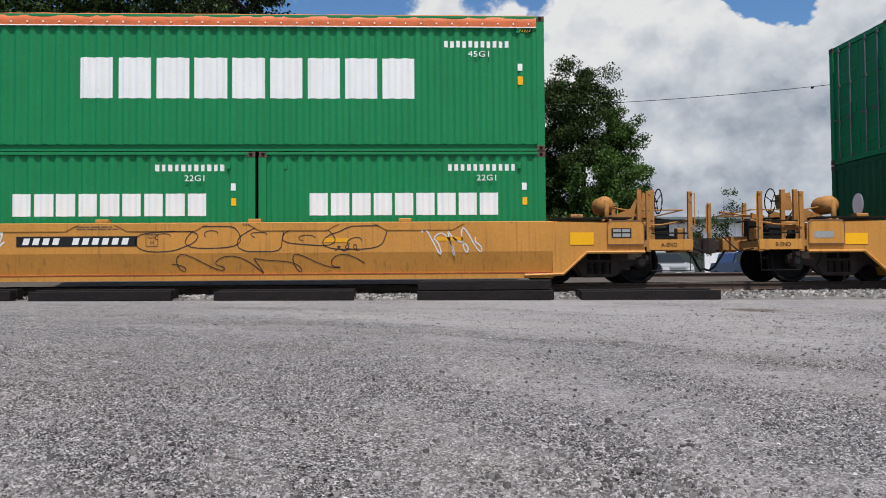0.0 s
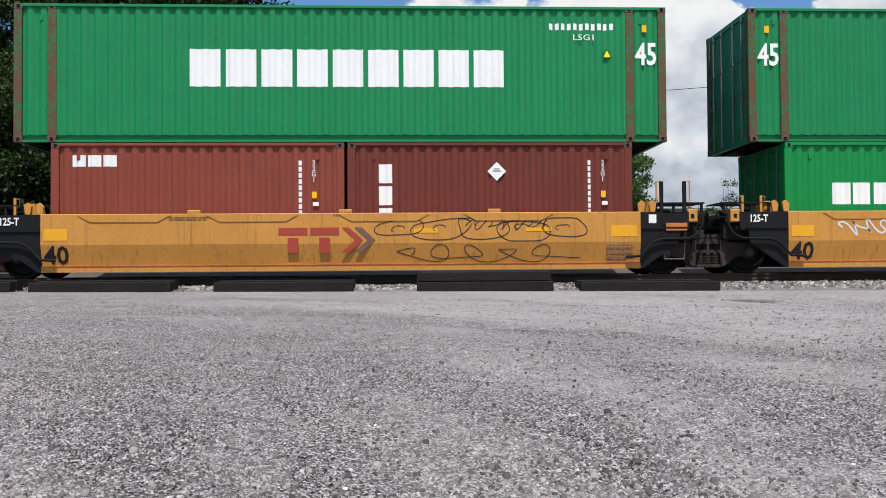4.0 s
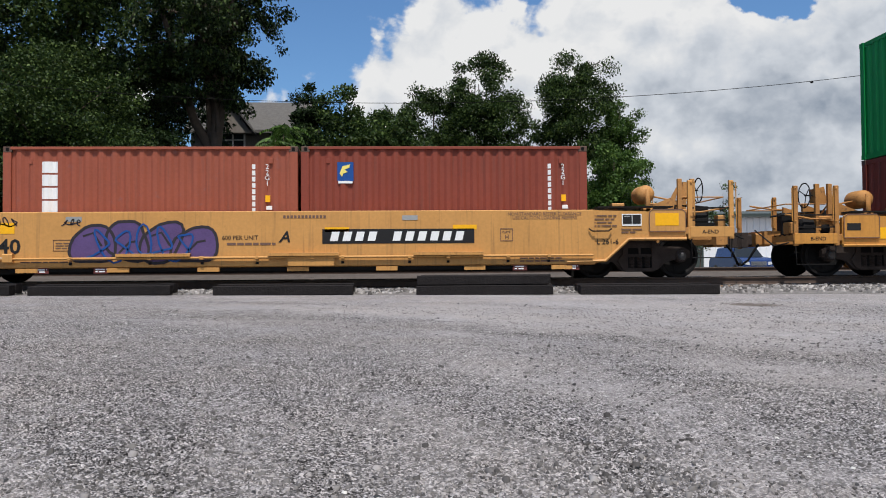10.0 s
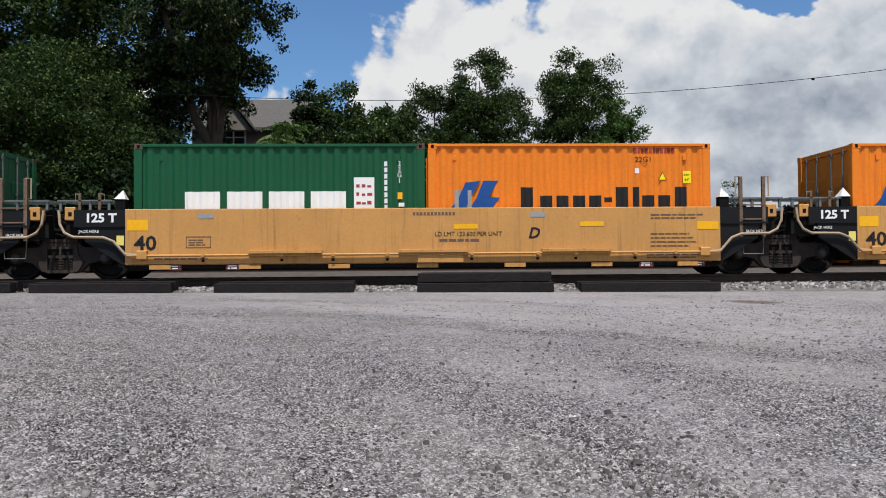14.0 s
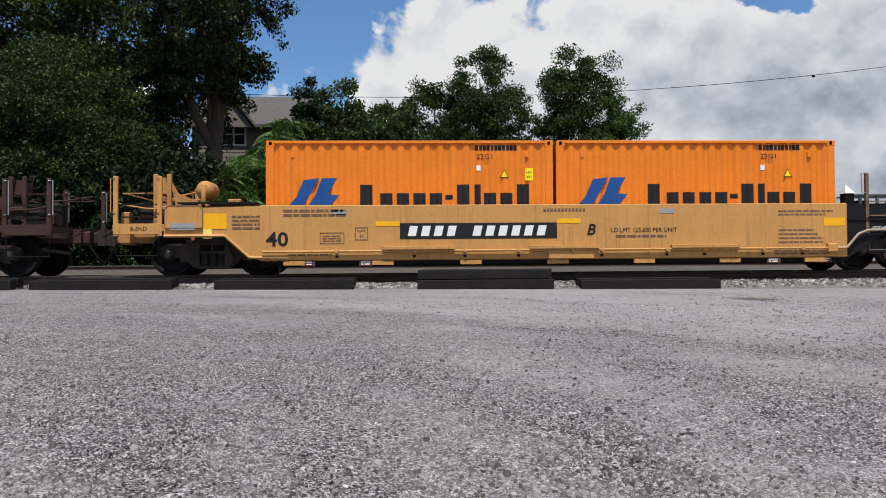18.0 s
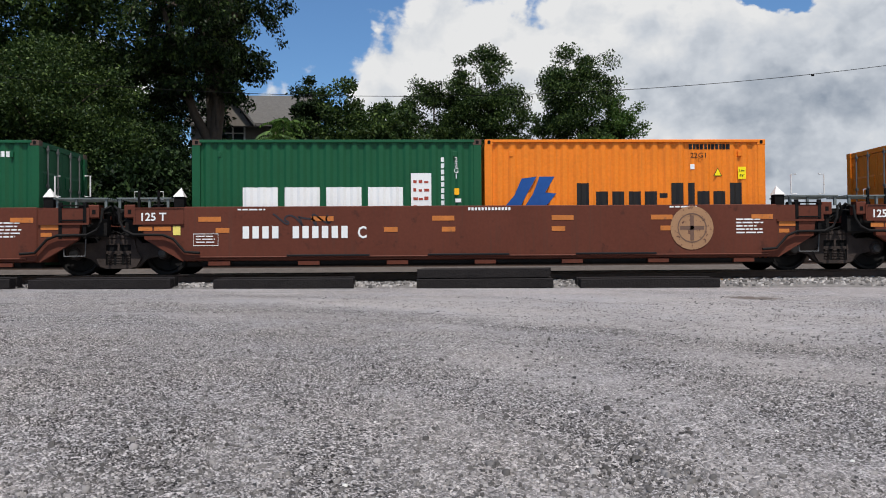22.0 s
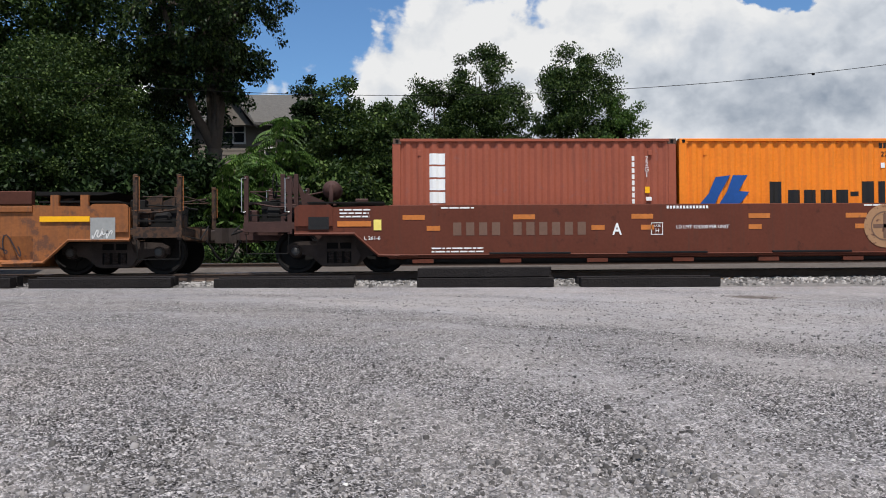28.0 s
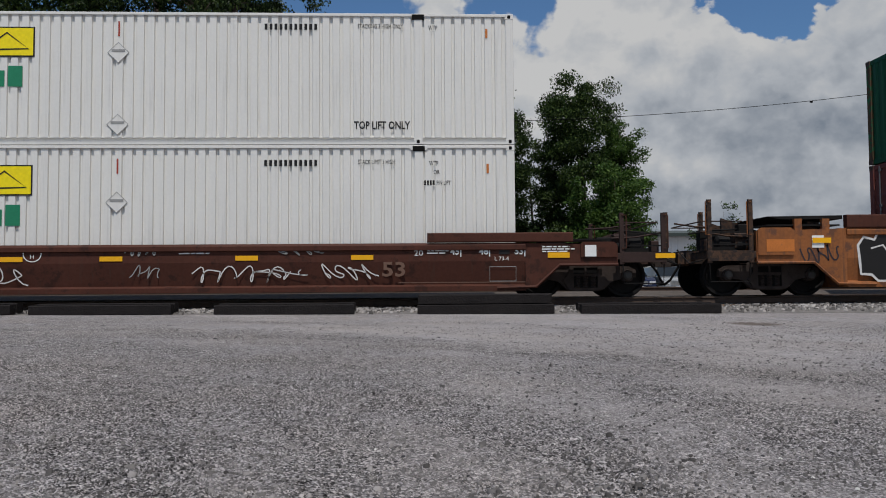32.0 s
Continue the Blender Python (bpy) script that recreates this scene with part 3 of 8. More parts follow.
def joint_end(unit, s, k):
    """An end that shares a truck with the next unit; s is the end's sign, k the car's numbers."""
    P, top, bot, h = k["end"], k["top"], k["bottom"], k["half"]
    for y, f in ((-SIDE + .02, 1), (SIDE - .02, -1)):
        bm = BM()
        prism(bm, [(s * h, bot + .02), (s * h, top - .01), (s * (h + 1.04), top - .01), (s * (h + 1.04), top - .34), (s * (h + .86), top - .36), (s * (h + .82), top - .66), (s * (h + .05), bot)], y, y + f * .10, "y")
        part("end_plate", bm, P, unit, "dark end plate cut away over the truck" if k["kind"] != "W" else "")
        bm = BM()
        box(bm, *mir(s, h + .02, h + 1.04), y - f * .03, y, top - .36, top - .32)
        part("flange", bm, P, unit)
    bm = BM()
    prism(bm, [(s * h, bot), (s * h, top), (s * (h + .12), top), (s * (h + .12), bot + .4)], -1.38, 1.38, "y")
    part("bulkhead", bm, P, unit)
    bm = BM()
    box(bm, *mir(s, h + .12, h + 1.3), -.55, .55, .95, 1.30)
    part("draft_beam", bm, UNDER, unit)
    # walkway grating over the end, on short legs
    bm = BM()
    for i in range(9):
        y = -1.42 + i * .10
        box(bm, *mir(s, h + .30, h + 1.40), y, y + .06, top + .17, top + .20)
    for x in (h + .34, h + .72, h + 1.32):
        box(bm, *mir(s, x, x + .05), -1.40, -1.35, top - .02, top + .17)
    part("walkway", bm, GRATING if k["kind"] != "U" else UNDER, unit, "steel grating walkway")["kind"] = "stuff"
    body = k["paint"]
    # on W the ladder's shade is put into its colour, hence DARK
    tan = {"U": body, "V": LADDER_TAN, "W": DARK}.get(k["kind"], body)
    if s > 0:
        stile_pair(unit, h + .46, h + .95, top - .64, top + (.64 if k["kind"] != "W" else .10), tan if k["kind"] != "U" else UNDER, 3, hoops=False)
        for x, d in ((h + .46, -.11), (h + .95, .11)):
            bm = BM()
            rod(bm, [(x, -1.47, top + .64), (x + d, -1.47, top + .64), (x + d, -1.47, top + .22), (x, -1.47, top + .22)], .016)
            part("grab_hoop", bm, CAPW if k["kind"] == "W" else HOSE if k["kind"] == "V" else body, unit)
        stirrup(unit, h + .5, h + .96, top - 1.0, top - .62, BAR)
    else:
        for x in (h + .55, h + .95):
            d = .09 if x < h + .8 else -.09
            bm = BM()
            box(bm, -x - .025, -x + .025, -1.42, -1.38, top - .02, top + .34)
            part("short_post", bm, tan, unit)
            bm = BM()
            rod(bm, [(-x, -1.4, top + .32), (-x + d, -1.4, top + .32), (-x + d, -1.4, top + .16), (-x, -1.4, top + .16)], .012)
            part("grab_hoop", bm, CAPW if k["kind"] == "W" else HOSE, unit)
    bm = BM()
    box(bm, *mir(s, h + 1.02, h + 1.23), -1.46, -1.20, top - .22, top + .05, .015)
    part("hose_bracket", bm, body, unit)
    # dark plate drawn for the shaded inside of the hole
    bm = BM()
    box(bm, *mir(s, h + 1.09, h + 1.16), -1.464, -1.458, top - .14, top - .05)
    part("bracket_hole", bm, DARK, unit)
    # the train pipe climbs round the end to the hose between the units
    y = -SIDE - .05
    low = -.72 if s < 0 and k["sag"] else -.95
    bm = BM()
    rod(bm, [(s * (h - .32), y, top + low), (s * (h - .02), y, top + low + .02), (s * (h + .22), y, top - .66), (s * (h + .42), y, top - .58), (s * (h + 1.02), y, top - .57), (s * (h + 1.20), y, top - .48), (s * (h + 1.30), y + .02, top - .30), (s * (h + 1.33), y + .04, top - .02)], .028, 8)
    part("air_hose", bm, HOSE if k["kind"] == "V" else UNDER, unit, "tan air hose bent round the end" if k["kind"] == "V" else "")
    if k["kind"] == "V":
        bm = BM()
        box(bm, *mir(s, h - .46, h - .26), -SIDE - .10, -SIDE - .001, top + low - .09, top + low + .10, .02)
        part("pipe_bracket", bm, body, unit)
    bm = BM()
    rod(bm, [(s * (h + 1.33), y + .05, top - .06), (s * (h + 1.44), -1.40, top + .02), (s * (h + 1.52), -1.30, top - .14), (s * (h + 1.56), -1.1, top - .32)], .026)
    part("brake_hose", bm, UNDER, unit)
    # valves, pipes and the pivot between the units; the last two blocks are added dark filler
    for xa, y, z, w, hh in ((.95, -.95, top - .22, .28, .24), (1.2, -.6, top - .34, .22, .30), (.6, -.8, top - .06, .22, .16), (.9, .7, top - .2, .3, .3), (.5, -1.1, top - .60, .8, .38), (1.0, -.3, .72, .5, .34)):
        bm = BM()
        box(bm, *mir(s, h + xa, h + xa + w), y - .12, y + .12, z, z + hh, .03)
        # near black, so that the gap reads as shade
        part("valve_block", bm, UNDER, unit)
    bm = BM()
    prism(bm, [(s * (h + .9), .82), (s * (h + 1.62), .86), (s * (h + 1.62), 1.18), (s * (h + 1.2), 1.26), (s * (h + .9), 1.3)], -.42, .42, "y")
    part("pivot_casting", bm, TRUCK, unit)
    for y, z, d in ((-1.0, top - .42, -.12), (-.7, top - .5, -.12), (-1.15, top - .18, .10), (-.9, top - .08, -.2)):
        bm = BM()
        rod(bm, [(s * (h + .2), y, z), (s * (h + 1.0), y, z + .04), (s * (h + 1.3), y + .05, z + .5 * d + .03), (s * (h + 1.5), y + .1, z + d)], .02)
        part("brake_pipe", bm, UNDER, unit)
    # container guides at the well's corner
    if k["kind"] == "U":
        for d in (.02, -.22):
            bm = BM()
            prism(bm, [(s * (h - d), top), (s * (h - d + .10), top + .0), (s * (h - d + .13), top + .20), (s * (h - d + .05), top + .24), (s * (h - d - .02), top + .16)], -1.47, -1.40, "y")
            part("guide_bracket", bm, body, unit)
        bm = BM()
        prism(bm, [(s * (h + .2), top), (s * (h + .42), top), (s * (h + .36), top + .24), (s * (h + .26), top + .24)], -1.2, -.8, "y")
        part("guide_post", bm, body, unit)
    else:
        bm = BM()
        box(bm, *mir(s, h + .06, h + .26), -1.34, -1.14, top, top + .22)
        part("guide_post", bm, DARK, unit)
        bm = BM()
        v = [bm.verts.new(p) for p in ((s * (h + .05), -1.36, top + .22), (s * (h + .28), -1.36, top + .22), (s * (h + .28), -1.12, top + .22), (s * (h + .05), -1.12, top + .22), (s * (h + .14), -1.22, top + .42))]
        for f in ((0, 1, 4), (1, 2, 4), (2, 3, 4), (3, 0, 4), (3, 2, 1, 0)):
            bm.faces.new([v[i] for i in f])
        bmesh.ops.recalc_face_normals(bm, faces=bm.faces)
        part("guide_cap", bm, CAPW, unit, "dirty white pyramid cap")


def truck_end(unit, s, k, brake=False):
    """A free end with its own truck, platform, ladders, tank and coupler."""
    P, top, bot, h = k["paint"], k["top"], k["bottom"], k["half"]
    G = GRIME[k["kind"]]
    mid = bot + .55
    reach = k["reach"]
    for y, f in ((-SIDE + .02, 1), (SIDE - .02, -1)):
        bm = BM()
        prism(bm, [(s * h, bot + .02), (s * h, top - .01), (s * (h + 1.95), top - .06), (s * (h + 1.95), mid), (s * (h + .72), mid), (s * (h + .22), bot + .1)], y, y + f * .10, "y")
        part("end_plate", bm, P, unit)
        bm = BM()
        pts = [(s * (h - .6), y - f * .02, bot + .06), (s * (h + .22), y - f * .02, bot + .08), (s * (h + .72), y - f * .02, mid - .02), (s * (h + 1.95), y - f * .02, mid - .02)]
        rod(bm, pts, .035)
        part("edge_rib", bm, P, unit)
    # control box panel standing proud of the plate
    bm = BM()
    prism(bm, [(s * (h + 1.16), mid + .14), (s * (h + 1.93), mid + .14), (s * (h + 1.93), top - .04), (s * (h + 1.85), top + .01), (s * (h + 1.22), top + .01), (s * (h + 1.16), top - .04)], -SIDE - .02, -SIDE + .02, "y")
    part("valve_cover", bm, P, unit)
    bm = BM()
    prism(bm, [(s * h, bot), (s * h, top), (s * (h + .12), top), (s * (h + .12), bot + .4)], -1.38, 1.38, "y")
    part("bulkhead", bm, P, unit)
    bm = BM()
    box(bm, *mir(s, h + .12, reach - .45), -.45, .45, .98, 1.28)
    part("draft_sill", bm, G, unit)
    # end platform
    x0, x1 = h + 1.95, h + 3.0
    bm = BM()
    box(bm, *mir(s, x0, x1), -1.46, -1.40, mid + .08, mid + .22, .01)
    box(bm, *mir(s, x0, x1), 1.40, 1.46, mid + .08, mid + .22, .01)
    box(bm, *mir(s, x1 - .1, x1), -1.4, 1.4, mid + .08, mid + .22, .01)
    part("end_sill", bm, G, unit)
    bm = BM()
    for i in range(12):
        y = -1.36 + i * .23
        box(bm, *mir(s, x0, x1), y, y + .12, mid + .2, mid + .23)
    part("platform_grating", bm, UNDER, unit)["kind"] = "stuff"
    for x, z1 in ((x0 + .10, top + .62), (x1 - .06, top + .62)):
        for y in (-1.43, 1.43):
            bm = BM()
            box(bm, *mir(s, x - .045, x + .045), y - .035, y + .035, mid - .02, z1, .01)
            part("ladder_stile", bm, G if y > 0 or k["kind"] in "UXYW" else P, unit)
            bm = BM()
            rod(bm, [(s * (x - .0), y - .05, z1 - .05), (s * (x + .09), y - .05, z1 - .05), (s * (x + .09), y - .05, z1 - .75), (s * x, y - .05, z1 - .75)], .011)
            part("grab_hoop", bm, CHROME if k["kind"] == "W" else P, unit)
    for z in (mid + .06, mid + .36, mid + .62):
        bm = BM()
        box(bm, *mir(s, x0 + .1, x1 - .06), -1.45, -1.42, z, z + .03)
        part("rung", bm, UNDER, unit)
    bm = BM()
    box(bm, *mir(s, x0 + .1, x1 - .02), -1.475, -1.45, mid + .02, mid + .24, .004)
    part("step_plate", bm, G if k["kind"] in "XYW" else P, unit)
    stirrup(unit, *mir(s, x0 + .12, x1 - .05), mid - .42, mid + .0, UNDER)
    # tank, gusset and pipes over the truck
    bm = BM()
    if k["kind"] in "XY":
        box(bm, *mir(s, h + .4, h + .9), -1.2, -.7, top - .1, top + .12, .04)
    else:
        tx = s * (h + 1.22)
        lathe(bm, [(-.36, .02), (-.34, .10), (-.28, .17), (-.20, .20), (.20, .20), (.28, .17), (.34, .10), (.36, .02)], 18, "y", (tx, -.85, top + .36))
        box(bm, tx - .045, tx + .045, -1.24, -1.19, top - .01, top + .46, .01)
        box(bm, tx - .10, tx + .10, -1.24, -1.0, top - .01, top + .05, .01)
        rod(bm, [(tx + s * .2, -.95, top + .32), (tx + s * .75, -.9, top + .22), (tx + s * 1.0, -.9, top - .1)], .02)
    part("air_tank", bm, G, unit, "round-ended air tank on a bracket", k["kind"] not in "XY")
    bm = BM()
    prism(bm, [(s * (h + 1.5), top - .25), (s * (h + 2.3), top - .1), (s * (h + 2.3), top + .3), (s * (h + 1.5), top + .02)], -.5, -.42, "y")
    part("gusset", bm, G, unit)
    bm = BM()
    prism(bm, [(s * (h + 1.5), top - .25), (s * (h + 2.3), top - .1), (s * (h + 2.3), top + .3), (s * (h + 1.5), top + .02)], .42, .5, "y")
    part("gusset", bm, G, unit)
    bm = BM()
    for i in range(8):
        y = -1.42 + i * .10
        box(bm, *mir(s, h + .1, h + 1.7), y, y + .05, top + .05, top + .08)
    part("walkway", bm, UNDER, unit)["kind"] = "stuff"
    bm = BM()
    lathe(bm, [(-.16, .10), (-.12, .17), (.12, .17), (.16, .10)], 12, "x", (s * (h + 2.45), -.9, mid + .42))
    lathe(bm, [(-.1, .05), (-.08, .12), (.08, .12), (.1, .05)], 10, "x", (s * (h + 2.1), -1.0, mid + .36))
    box(bm, *mir(s, h + 2.0, h + 2.75), -1.05, -.8, mid + .22, mid + .34)
    part("brake_valve", bm, UNDER, unit)
    # pipes, rods and brackets that crowd the end
    for i, (xa, xb, y, z, dz) in enumerate(((.3, 2.2, -1.05, top + .02, -.18), (.5, 2.6, -.7, top - .08, -.3), (1.9, 3.0, -1.1, mid + .55, .12), (2.0, 3.1, -.6, mid + .75, -.1), (1.8, 2.9, .9, mid + .9, .1))):
        bm = BM()
        rod(bm, [(s * (h + xa), y, z), (s * (h + (xa + xb) / 2), y, z + dz * .2), (s * (h + xb), y, z + dz)], .022)
        part("brake_pipe", bm, UNDER if i % 2 else G, unit)
    for xa, y, z, w, hh in ((1.98, -.95, mid + .30, .26, .34), (2.4, -.4, mid + .24, .4, .5), (2.78, -1.0, mid + .24, .16, .26), (1.7, -.6, top - .1, .3, .25), (.45, -1.1, top + .06, .26, .10)):
        bm = BM()
        box(bm, *mir(s, h + xa, h + xa + w), y - .12, y + .12, z, z + hh, .025)
        part("gear_box", bm, G if w < .3 else UNDER, unit)
    bm = BM()
    rod(bm, [(s * (x0 + .1), -1.0, mid + .9), (s * (x1 - .06), -1.0, mid + .9), (s * (x1 - .06), 1.0, mid + .9), (s * (x0 + .1), 1.0, mid + .9)], .016)
    part("cross_rail", bm, G, unit)
    bm = BM()
    rod(bm, [(s * (x1 + .05), -1.35, mid + .05), (s * (x1 + .3), -1.2, mid - .02), (s * (reach - .3), -.3, 1.30)], .016)
    part("uncoupling_lever", bm, UNDER, unit)
    bm = BM()
    box(bm, *mir(s, x1 - .02, reach - .3), -.32, .32, .94, 1.24, .04)
    part("coupler_pocket", bm, G, unit)
    if brake:
        for xa in (x0 - .02, x0 + .26):
            bm = BM()
            box(bm, *mir(s, xa, xa + .09), -1.06, -.98, mid + .2, top + .70, .01)
            part("brake_post", bm, G, unit)
        bm = BM()
        prism(bm, [(s * (x0 + .06), top + .28), (s * (x0 + .30), top + .28), (s * (x0 + .32), top + .60), (s * (x0 + .12), top + .64)], -1.0, -.72, "y")
        part("handbrake_housing", bm, G, unit, "handbrake housing")
        # the wheel faces along the track
        wx = s * (x0 + .50)
        bm = BM()
        rod(bm, [(wx, -.86 + .27 * math.cos(a), top + .46 + .27 * math.sin(a)) for a in np.linspace(0, 2 * math.pi, 21)], .014)
        for a in (.5, 2.6, 4.7):
            rod(bm, [(wx - s * .04, -.86, top + .46), (wx, -.86 + .27 * math.cos(a), top + .46 + .27 * math.sin(a))], .010)
        rod(bm, [(wx - s * .2, -.86, top + .46), (wx, -.86, top + .46)], .018)
        part("handbrake_wheel", bm, UNDER, unit)
        bm = BM()
        prism(bm, [(s * (x0 - .95), top - .02), (s * (x0 - .1), top + .02), (s * (x0 - .02), top + .40), (s * (x0 - .02), top + .52), (s * (x0 - .14), top + .30)], -1.0, -.94, "y")
        part("brace_plate", bm, G, unit)
    if k["kind"] in "UV":
        # the cover's dark outline and shadow edge painted as a line, bolts, step text
        outline(unit, [(s * (h + 1.16), mid + .14), (s * (h + 1.93), mid + .14), (s * (h + 1.93), top - .06), (s * (h + 1.85), top), (s * (h + 1.22), top), (s * (h + 1.16), top - .06)], .010, TAN, "cover_seam", True, SIDE + .022)
        words("A-END" if brake and s > 0 else "B-END", s * (x0 + .52) - .17, mid + .09, .085, -1.478, BLACK, unit, "end_text")
    # coupler and hose
    bm = BM()
    box(bm, *mir(s, reach - .55, reach - .18), -.13, .13, .96, 1.22, .03)
    prism(bm, [(s * (reach - .2), -.17), (s * (reach - .04), -.2), (s * (reach + .06), -.08), (s * (reach + .02), .02), (s * (reach + .08), .12), (s * (reach - .05), .2), (s * (reach - .2), .17)], .92, 1.26, "z")
    part("coupler", bm, TRUCK, unit)
    bm = BM()
    rod(bm, [(s * (reach - .35), -.35, .98), (s * (reach - .22), -.36, .80), (s * (reach - .12), -.32, .62), (s * (reach - .02), -.22, .52), (s * (reach + .06), -.12, .56)], .028)
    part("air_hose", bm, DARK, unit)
    truck(unit, s * k["truck"])


KINDS = {
    "U": dict(kind="U", paint=CAR_PAINT["yellow"], end=CAR_PAINT["black"], top=1.58, bottom=.39, half=6.18, reach=9.80, truck=7.25),
    "V": dict(kind="V", paint=CAR_PAINT["pale_yellow"], end=CAR_PAINT["black"], top=1.70, bottom=.55, half=6.18, reach=9.80, truck=7.25),
    "W": dict(kind="W", paint=CAR_PAINT["brown"], end=CAR_PAINT["brown"], top=1.66, bottom=.54, half=6.18, reach=9.80, truck=7.25),
    "X": dict(kind="X", paint=CAR_PAINT["rust_orange"], end=CAR_PAINT["rust_orange"], top=1.70, bottom=.44, half=8.25, reach=11.80, truck=9.75),
    "Y": dict(kind="Y", paint=CAR_PAINT["dark_brown"], end=CAR_PAINT["dark_brown"], top=1.42, bottom=.42, half=8.25, reach=11.60, truck=9.60),
}


def well_unit(kind, u, ends, label, group, sag=False):
    """One well of a car centred at u along the train. ends: 'J' joint or 'T' own truck, left and right."""
    k = KINDS[kind]
    P, top, bot, h = k["paint"], k["top"], k["bottom"], k["half"]
    unit = thing("well_car", label, "rail car", pose(u, TRACK_Y, 0), group)
    if kind == "U":
        prof = [(-SIDE, top - .012), (-SIDE, bot + .56), (-SIDE + .085, bot + .13), (-SIDE + .03, bot + .11), (-SIDE + .03, bot), (-1.30, bot), (-1.30, top), (-SIDE + .012, top)]
    elif kind in "VW":
        prof = [(-SIDE, top - .012), (-SIDE, bot + .02), (-SIDE + .05, bot), (-1.30, bot), (-1.30, top), (-SIDE + .012, top)]
    else:
        prof = [(-SIDE - .02, top - .05), (-SIDE - .02, top - .14), (-SIDE + .02, top - .16), (-SIDE + .02, bot + .62), (-SIDE + .10, bot + .14), (-SIDE, bot + .10), (-SIDE, bot), (-1.30, bot), (-1.30, top), (-SIDE + .02, top)]
    for f in (1, -1):
        bm = BM()
        prism(bm, [(f * a, b) for a, b in prof], -h, h)
        part("side_sill", bm, P, unit)
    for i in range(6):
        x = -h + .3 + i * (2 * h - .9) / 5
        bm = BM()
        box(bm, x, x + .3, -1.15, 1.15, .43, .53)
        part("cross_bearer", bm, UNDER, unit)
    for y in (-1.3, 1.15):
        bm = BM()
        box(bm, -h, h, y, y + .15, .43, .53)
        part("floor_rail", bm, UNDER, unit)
    if kind in "VW":
        # lower ledge with brackets
        for f in (-1, 1):
            bm = BM()
            prism(bm, [(f * (SIDE - .1), .47), (f * (SIDE - .06), .47), (f * (SIDE - .06), bot - .002), (f * (SIDE - .1), bot - .002)], -h + .35, h - .35)
            part("bottom_chord", bm, UNDER, unit)
            if kind == "W":
                bm = BM()
                rod(bm, [(-h + .2, f * (SIDE + .02), bot + .08), (h - .2, f * (SIDE + .02), bot + .07)], .018)
                part("air_pipe", bm, P, unit)
        for i in range(7):
            x = -h + .7 + i * (2 * h - 1.4) / 6
            bm = BM()
            box(bm, x - .22, x + .22, -SIDE + .0, -SIDE + .08, bot - .09, bot - .003)
            part("pad_plate", bm, P, unit)
        for x in (-4.1, -1.2, 1.9) if kind == "W" else ():
            bm = BM()
            box(bm, x, x + 1.7, -SIDE - .045, -SIDE - .002, bot + .085, bot + .125, .006)
            part("ledge_plate", bm, CAR_PAINT["black"], unit)
    if kind == "V":
        # train pipe along the side with a sag over the middle valve, clamps, steps and hangers
        z = .93 if sag else .74
        y = -SIDE - .055
        bm = BM()
        rod(bm, [(-h + .05, y, z), (-h + .3, y, z), *([(1.05, y, z + .01), (1.28, y, z - .03), (1.56, y, z - .24), (1.72, y, z - .24), (2.0, y, z - .03), (2.2, y, z + .01)] if sag else []), (h - .3, y, z + .01), (h - .05, y, z + .01)], .026, 8)
        part("train_pipe", bm, P, unit, "yellow train pipe clamped along the side")
        for x in (-4.6, -3.0, -1.95, -.83, .3, .92, 2.3, 3.1, 4.35, 5.2):
            bm = BM()
            box(bm, x - .035, x + .035, y - .035, -SIDE - .001, z - .035, z + .035, .008)
            part("pipe_clamp", bm, P, unit)
            bm = BM()
            box(bm, x - .03, x + .03, -SIDE - .02, -SIDE - .001, z - .13, z - .08, .008)
            part("rivet", bm, UNDER, unit)
        for x in (-5.55, 5.6) if sag else ():
            bm = BM()
            box(bm, x - .13, x + .13, y - .05, -SIDE - .001, z - .02, z + .16, .02)
            part("pipe_bracket", bm, P, unit)
        for x, w in ((-3.67, 1.5), (-.6, 1.45), (2.38, 1.45)):
            bm = BM()
            box(bm, x, x + w, -SIDE - .11, -SIDE - .001, z + .075, z + .095, .004)
            box(bm, x, x + w, -SIDE - .11, -SIDE - .095, z + .03, z + .076, .004)
            part("step_plate", bm, P, unit)
        bm = BM()
        box(bm, -.26, .5, -SIDE - .03, -SIDE - .001, bot + .02, bot + .25, .012)
        part("valve_cover", bm, P, unit)
        if sag:
            bm = BM()
            box(bm, 1.48, 1.80, -SIDE - .05, -SIDE - .001, z - .30, z - .22, .02)
            part("drain_valve", bm, UNDER, unit)
    if kind == "U":
        # stiffening pads under the top edge, and guide lugs
        for x in (-4.5, -1.9, .8, 3.4):
            shape(unit, [(x - .95, top - .02), (x - .68, top - .17), (x + .68, top - .17), (x + .95, top - .02)], P, "stiffener_pad", face=SIDE, off=.008)
        for x in (-3.1, 0.0, 3.1):
            bm = BM()
            box(bm, x - .13, x + .13, -SIDE + .02, -1.32, top, top + .075, .012)
            part("guide_lug", bm, P, unit, "pale guide lug")
        bm = BM()
        box(bm, -h, h, -SIDE + .02, -SIDE + .027, bot + .112, bot + .128)
        part("seam_line", bm, MARKRED, unit)
    for s, e in zip((-1, 1), ends):
        if e[0] == "J":
            joint_end(unit, s, dict(k, sag=sag))
        else:
            truck_end(unit, s, k, e == "TB")
    MOVERS.append((unit, u, 0.0))
    return unit


def load(u, z, *a, **kw):
    ob = build_container(u, z, *a, **kw)
    MOVERS.append((ob, u, z))
    return ob

# ---- ground, track ----


def ground_z(x, y):
    return -.0065 * max(-40, min(40, x + .5)) * max(0, min(1, (60 - y) / 30))


